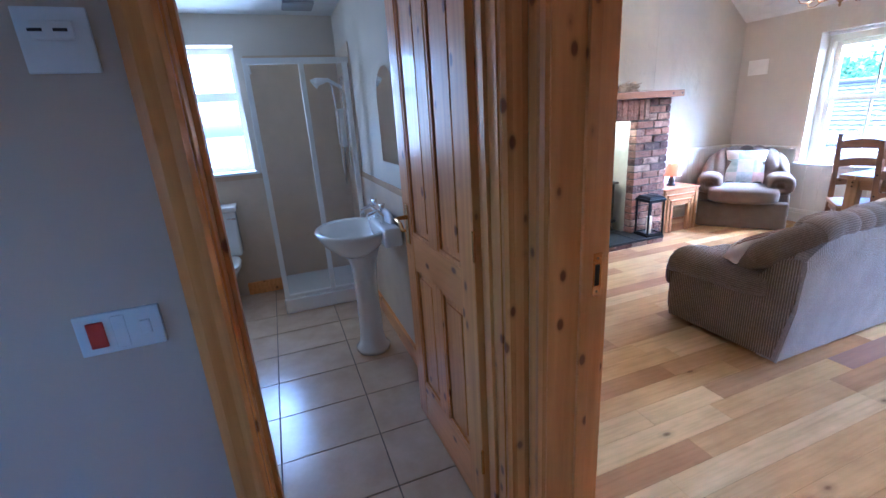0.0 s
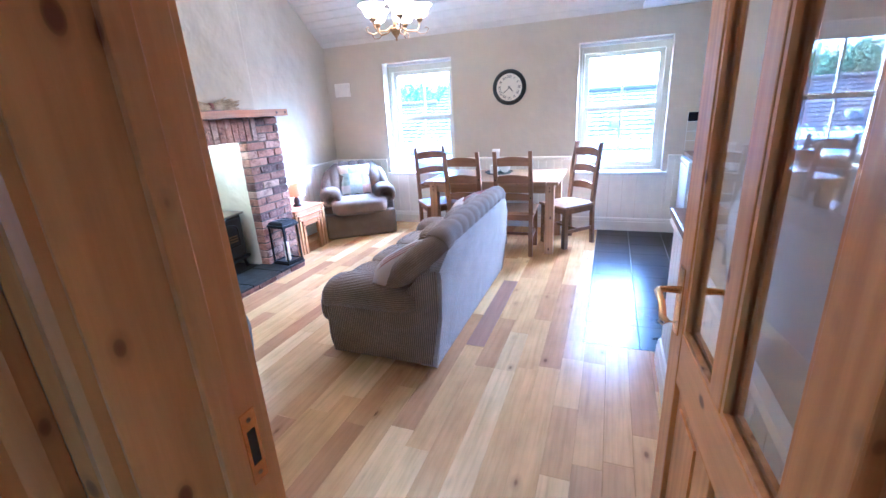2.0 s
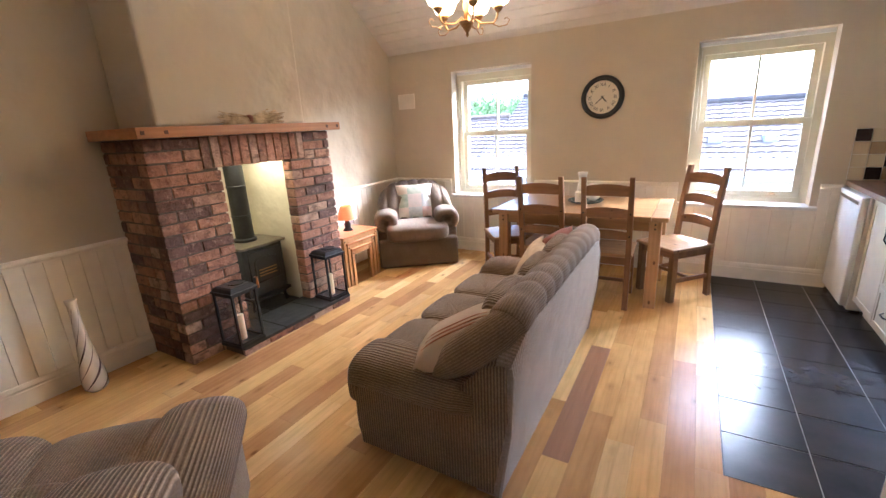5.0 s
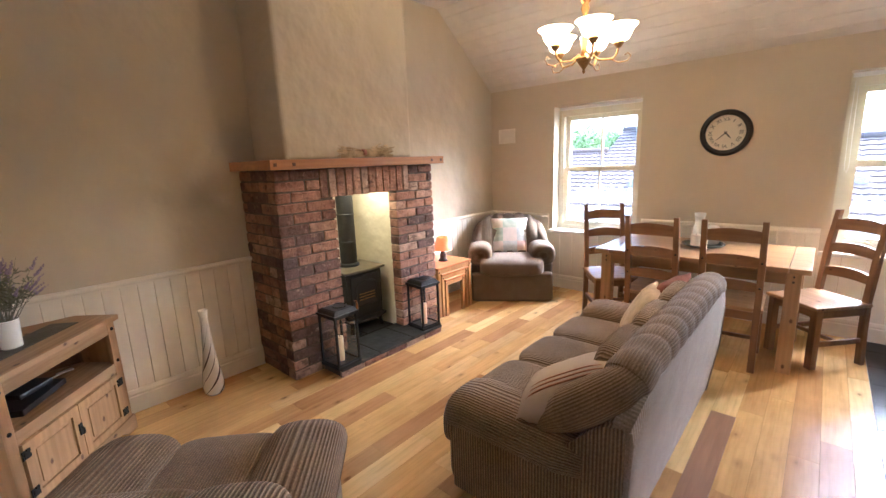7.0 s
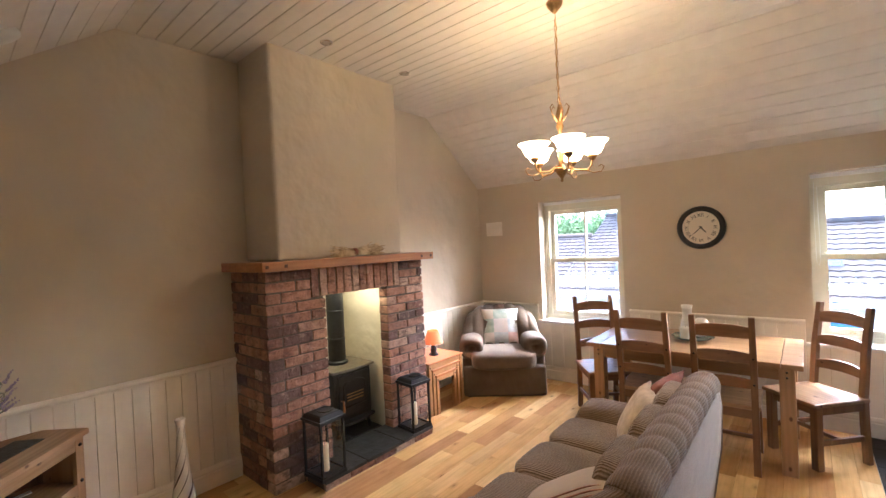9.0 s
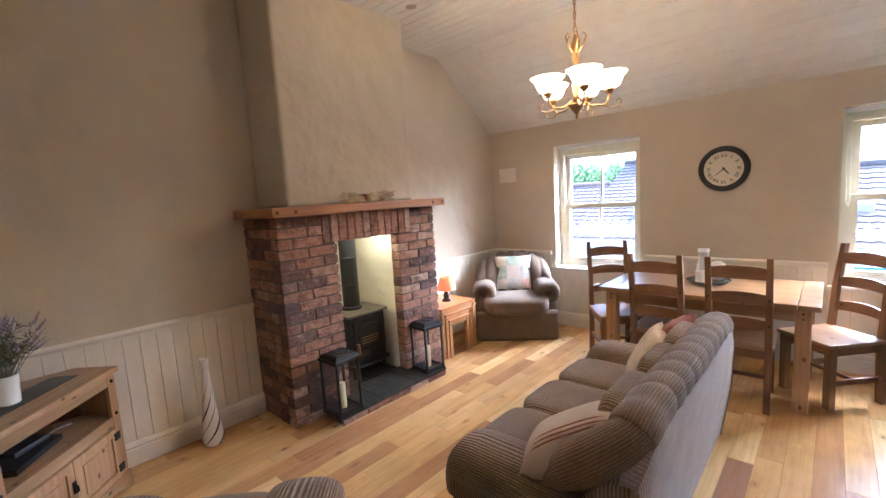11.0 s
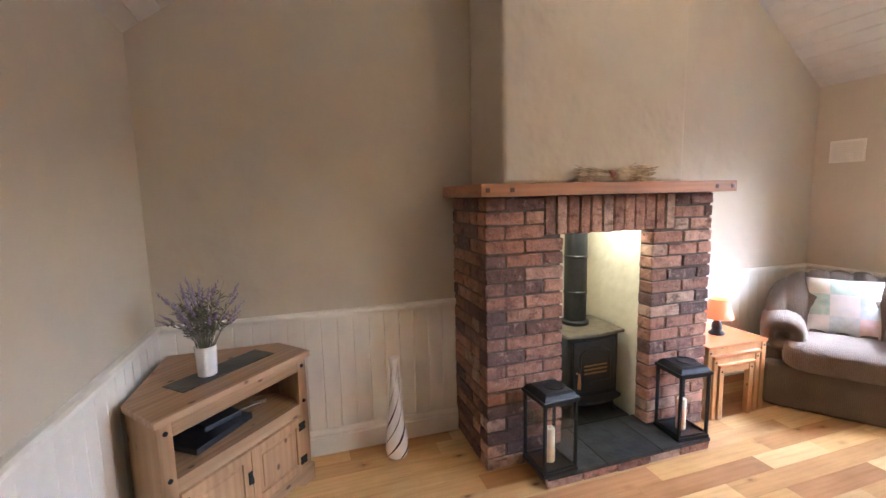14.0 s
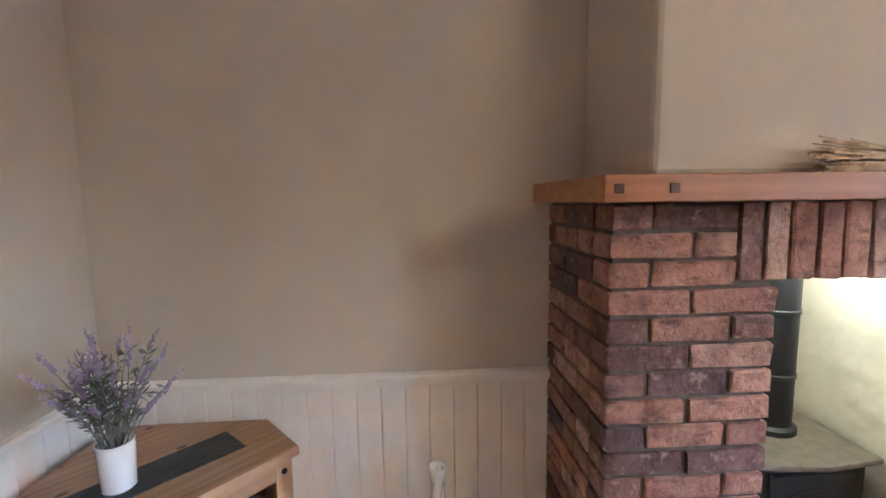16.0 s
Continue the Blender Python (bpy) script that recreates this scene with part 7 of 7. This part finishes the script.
for i in range(n):
    w = (4.292 - 3.413) / n
    lay(BF - D_, BF + 0.002, 3.413 + i * w + G / 2, 3.413 + (i + 1) * w - G / 2, FZ, 1.487 - 0.004)

# hearth
he = thing("hearth", pose(0, 0, 0), "dark slate hearth slab edged with brick", "hearth", "", "structure")
part("bed", boxes((REC, -2.372, 3.315, 4.365, 0, 0.045)), MORTAR, he)
for i, (y0, y1) in enumerate(((3.302, 3.66), (3.66, 4.02), (4.02, 4.379))):
    part("slab", shift(cuboid(-2.72, -2.352, y0 + 0.003, y1 - 0.003, 0.05, 0.072, 0.004), Matrix()), SLATE, he)
for y0, y1 in ((3.535, 3.83), (3.83, 4.13)):
    part("slab", cuboid(REC + 0.002, -2.726, y0 + 0.003, y1 - 0.003, 0.05, 0.074, 0.004), SLATE, he)
for i in range(5):
    w = (4.379 - 3.302) / 5
    ob = piece("brick", brick_mesh(0.03, w - 0.008, 0.046), he, pose(-2.388, 3.302 + i * w + 0.004, 0.002))

# ---- boards, tiles ----
TX0, TY0 = 0.44, 3.553                  # corner of the kitchen tiling
fw = thing("floor_boards", pose(0, 0, 0), "honey oak strip floor with varied board tones", "floor", "", "structure")
rng = random.Random(21)
PW = 0.122
lengths = [0.45, 0.62, 0.80, 1.0, 1.25]
plank_mesh = {}
rest = bmesh.new()


def plank(x0, x1, y0, y1):
    near = y1 > 1.3 and -2.9 < x0 < 0.8 and y0 < 5.2
    if near and plank.count < 300:
        plank.count += 1
        key = (round(x1 - x0, 3), round(y1 - y0, 3))
        if key not in plank_mesh:
            bm = cuboid(0.0003, key[0] - 0.0003, 0.0003, key[1] - 0.0003, -0.018, 0)
            bmesh.ops.bevel(bm, geom=[e for e in bm.edges if e.verts[0].co.z > -0.001 and e.verts[1].co.z > -0.001], offset=0.0007, segments=1, affect="EDGES")
            plank_mesh[key] = mesh_from("plank", bm, FLOOR_WOOD)
        me_ = plank_mesh[key]
        if abs(x0 + 0.2725) < 0.01 and abs(y0 - 3.33) < 0.01:
            me_ = plank_mesh[key].copy()
            me_.materials.clear()
            me_.materials.append(DARK_PLANK)
        piece("plank", me_, fw, pose(x0, y0, 0))
    else:
        box(rest, x0 + 0.0006, x1 - 0.0006, y0 + 0.0006, y1 - 0.0006, -0.018, 0)


plank.count = 0
x = -0.2725 - 24 * PW
while x < HALL_E:
    x1 = x + PW
    y = HALL_S - rng.uniform(0, 0.6) if x > HALL_W - 0.1 else SY - 0.2 - rng.uniform(0, 0.6)
    lo = HALL_S if x > HALL_W - 0.1 else BATH_N + 0.03
    stop = NY if x < TX0 - 0.01 else TY0
    while y < stop:
        y1 = y + rng.choice(lengths)
        if abs(x + 0.2725) < 0.01 and y < 3.33 < y1:
            y1 = 3.33
        elif abs(x + 0.2725) < 0.01 and abs(y - 3.33) < 0.01:
            y1 = 4.44
        a, b = max(y, lo), min(y1, stop)
        if b - a > 0.02 and x1 > WX:
            if x1 > TX0 and b > TY0:
                if a < TY0 - 0.02:
                    plank(x, x1, a, TY0)
                    a = TY0
                plank(x, TX0, max(a, TY0), b)
            else:
                plank(max(x, WX), x1, a, b)
        y = y1
    x = x1
tagged(part("planks", rest, FLOOR_WOOD_REST, fw), kind="stuff")

ft = thing("floor_tiles", pose(0, 0, 0), "charcoal ceramic kitchen floor tiles with pale joints", "floor", "", "structure")
part("grout", cuboid(TX0, KX, TY0, NY, -0.018, -0.003), GROUT, ft)
tx, ty = 0.335, 0.305
me_t = mesh_from("tile", cuboid(0.0025, tx - 0.0025, 0.0025, ty - 0.0025, -0.012, 0, 0.0012, 1), FLOOR_TILE)
for i in range(5):
    for j in range(9):
        x0, y0 = TX0 + i * tx, TY0 + j * ty
        if x0 + tx < KX + 0.2 and y0 + 0.1 < NY:
            if y0 + ty > NY or x0 + tx > KX:
                part("tile", cuboid(x0 + 0.0025, min(x0 + tx, KX) - 0.0025, y0 + 0.0025, min(y0 + ty, NY) - 0.0025, -0.012, 0, 0.0012, 1), FLOOR_TILE, ft)
            else:
                piece("tile", me_t, ft, pose(x0, y0, 0))
# bare screed under the units, south of the tiles
structure("floor_kitchen_rest", cuboid(EX + 0.12, KX, SY, TY0, -0.018, -0.001), FLOOR_TILE, "dark floor behind the partition", "floor")

fb = thing("floor_tiles_bathroom", pose(0, 0, 0), "beige stone-effect bathroom floor tiles", "floor", "", "structure")
part("grout", cuboid(WX, HALL_W, BATH_S, BATH_N, -0.018, -0.003), mat("brown_grout", (0.16, 0.13, 0.10), 0.9), fb)
bx, by = 0.335, 0.45
me_b = mesh_from("tile", cuboid(0.0025, bx - 0.0025, 0.0025, by - 0.0025, -0.012, 0, 0.0012, 1), BATH_TILE)
for i in range(10):
    for j in range(-1, 5):
        x0, y0 = HALL_W - 0.06 - (i + 1) * bx, BATH_S + j * by + 0.02
        xa, xb, ya, yb = max(x0, WX), min(x0 + bx, HALL_W), max(y0, BATH_S), min(y0 + by, BATH_N)
        if xb - xa < 0.02 or yb - ya < 0.02:
            continue
        if (xa, ya) == (x0, y0) and yb == y0 + by:
            piece("tile", me_b, fb, pose(x0, y0, 0))
        else:
            part("tile", cuboid(xa + 0.0025, xb - 0.0025, ya + 0.0025, yb - 0.0025, -0.012, 0, 0.0012, 1), BATH_TILE, fb)
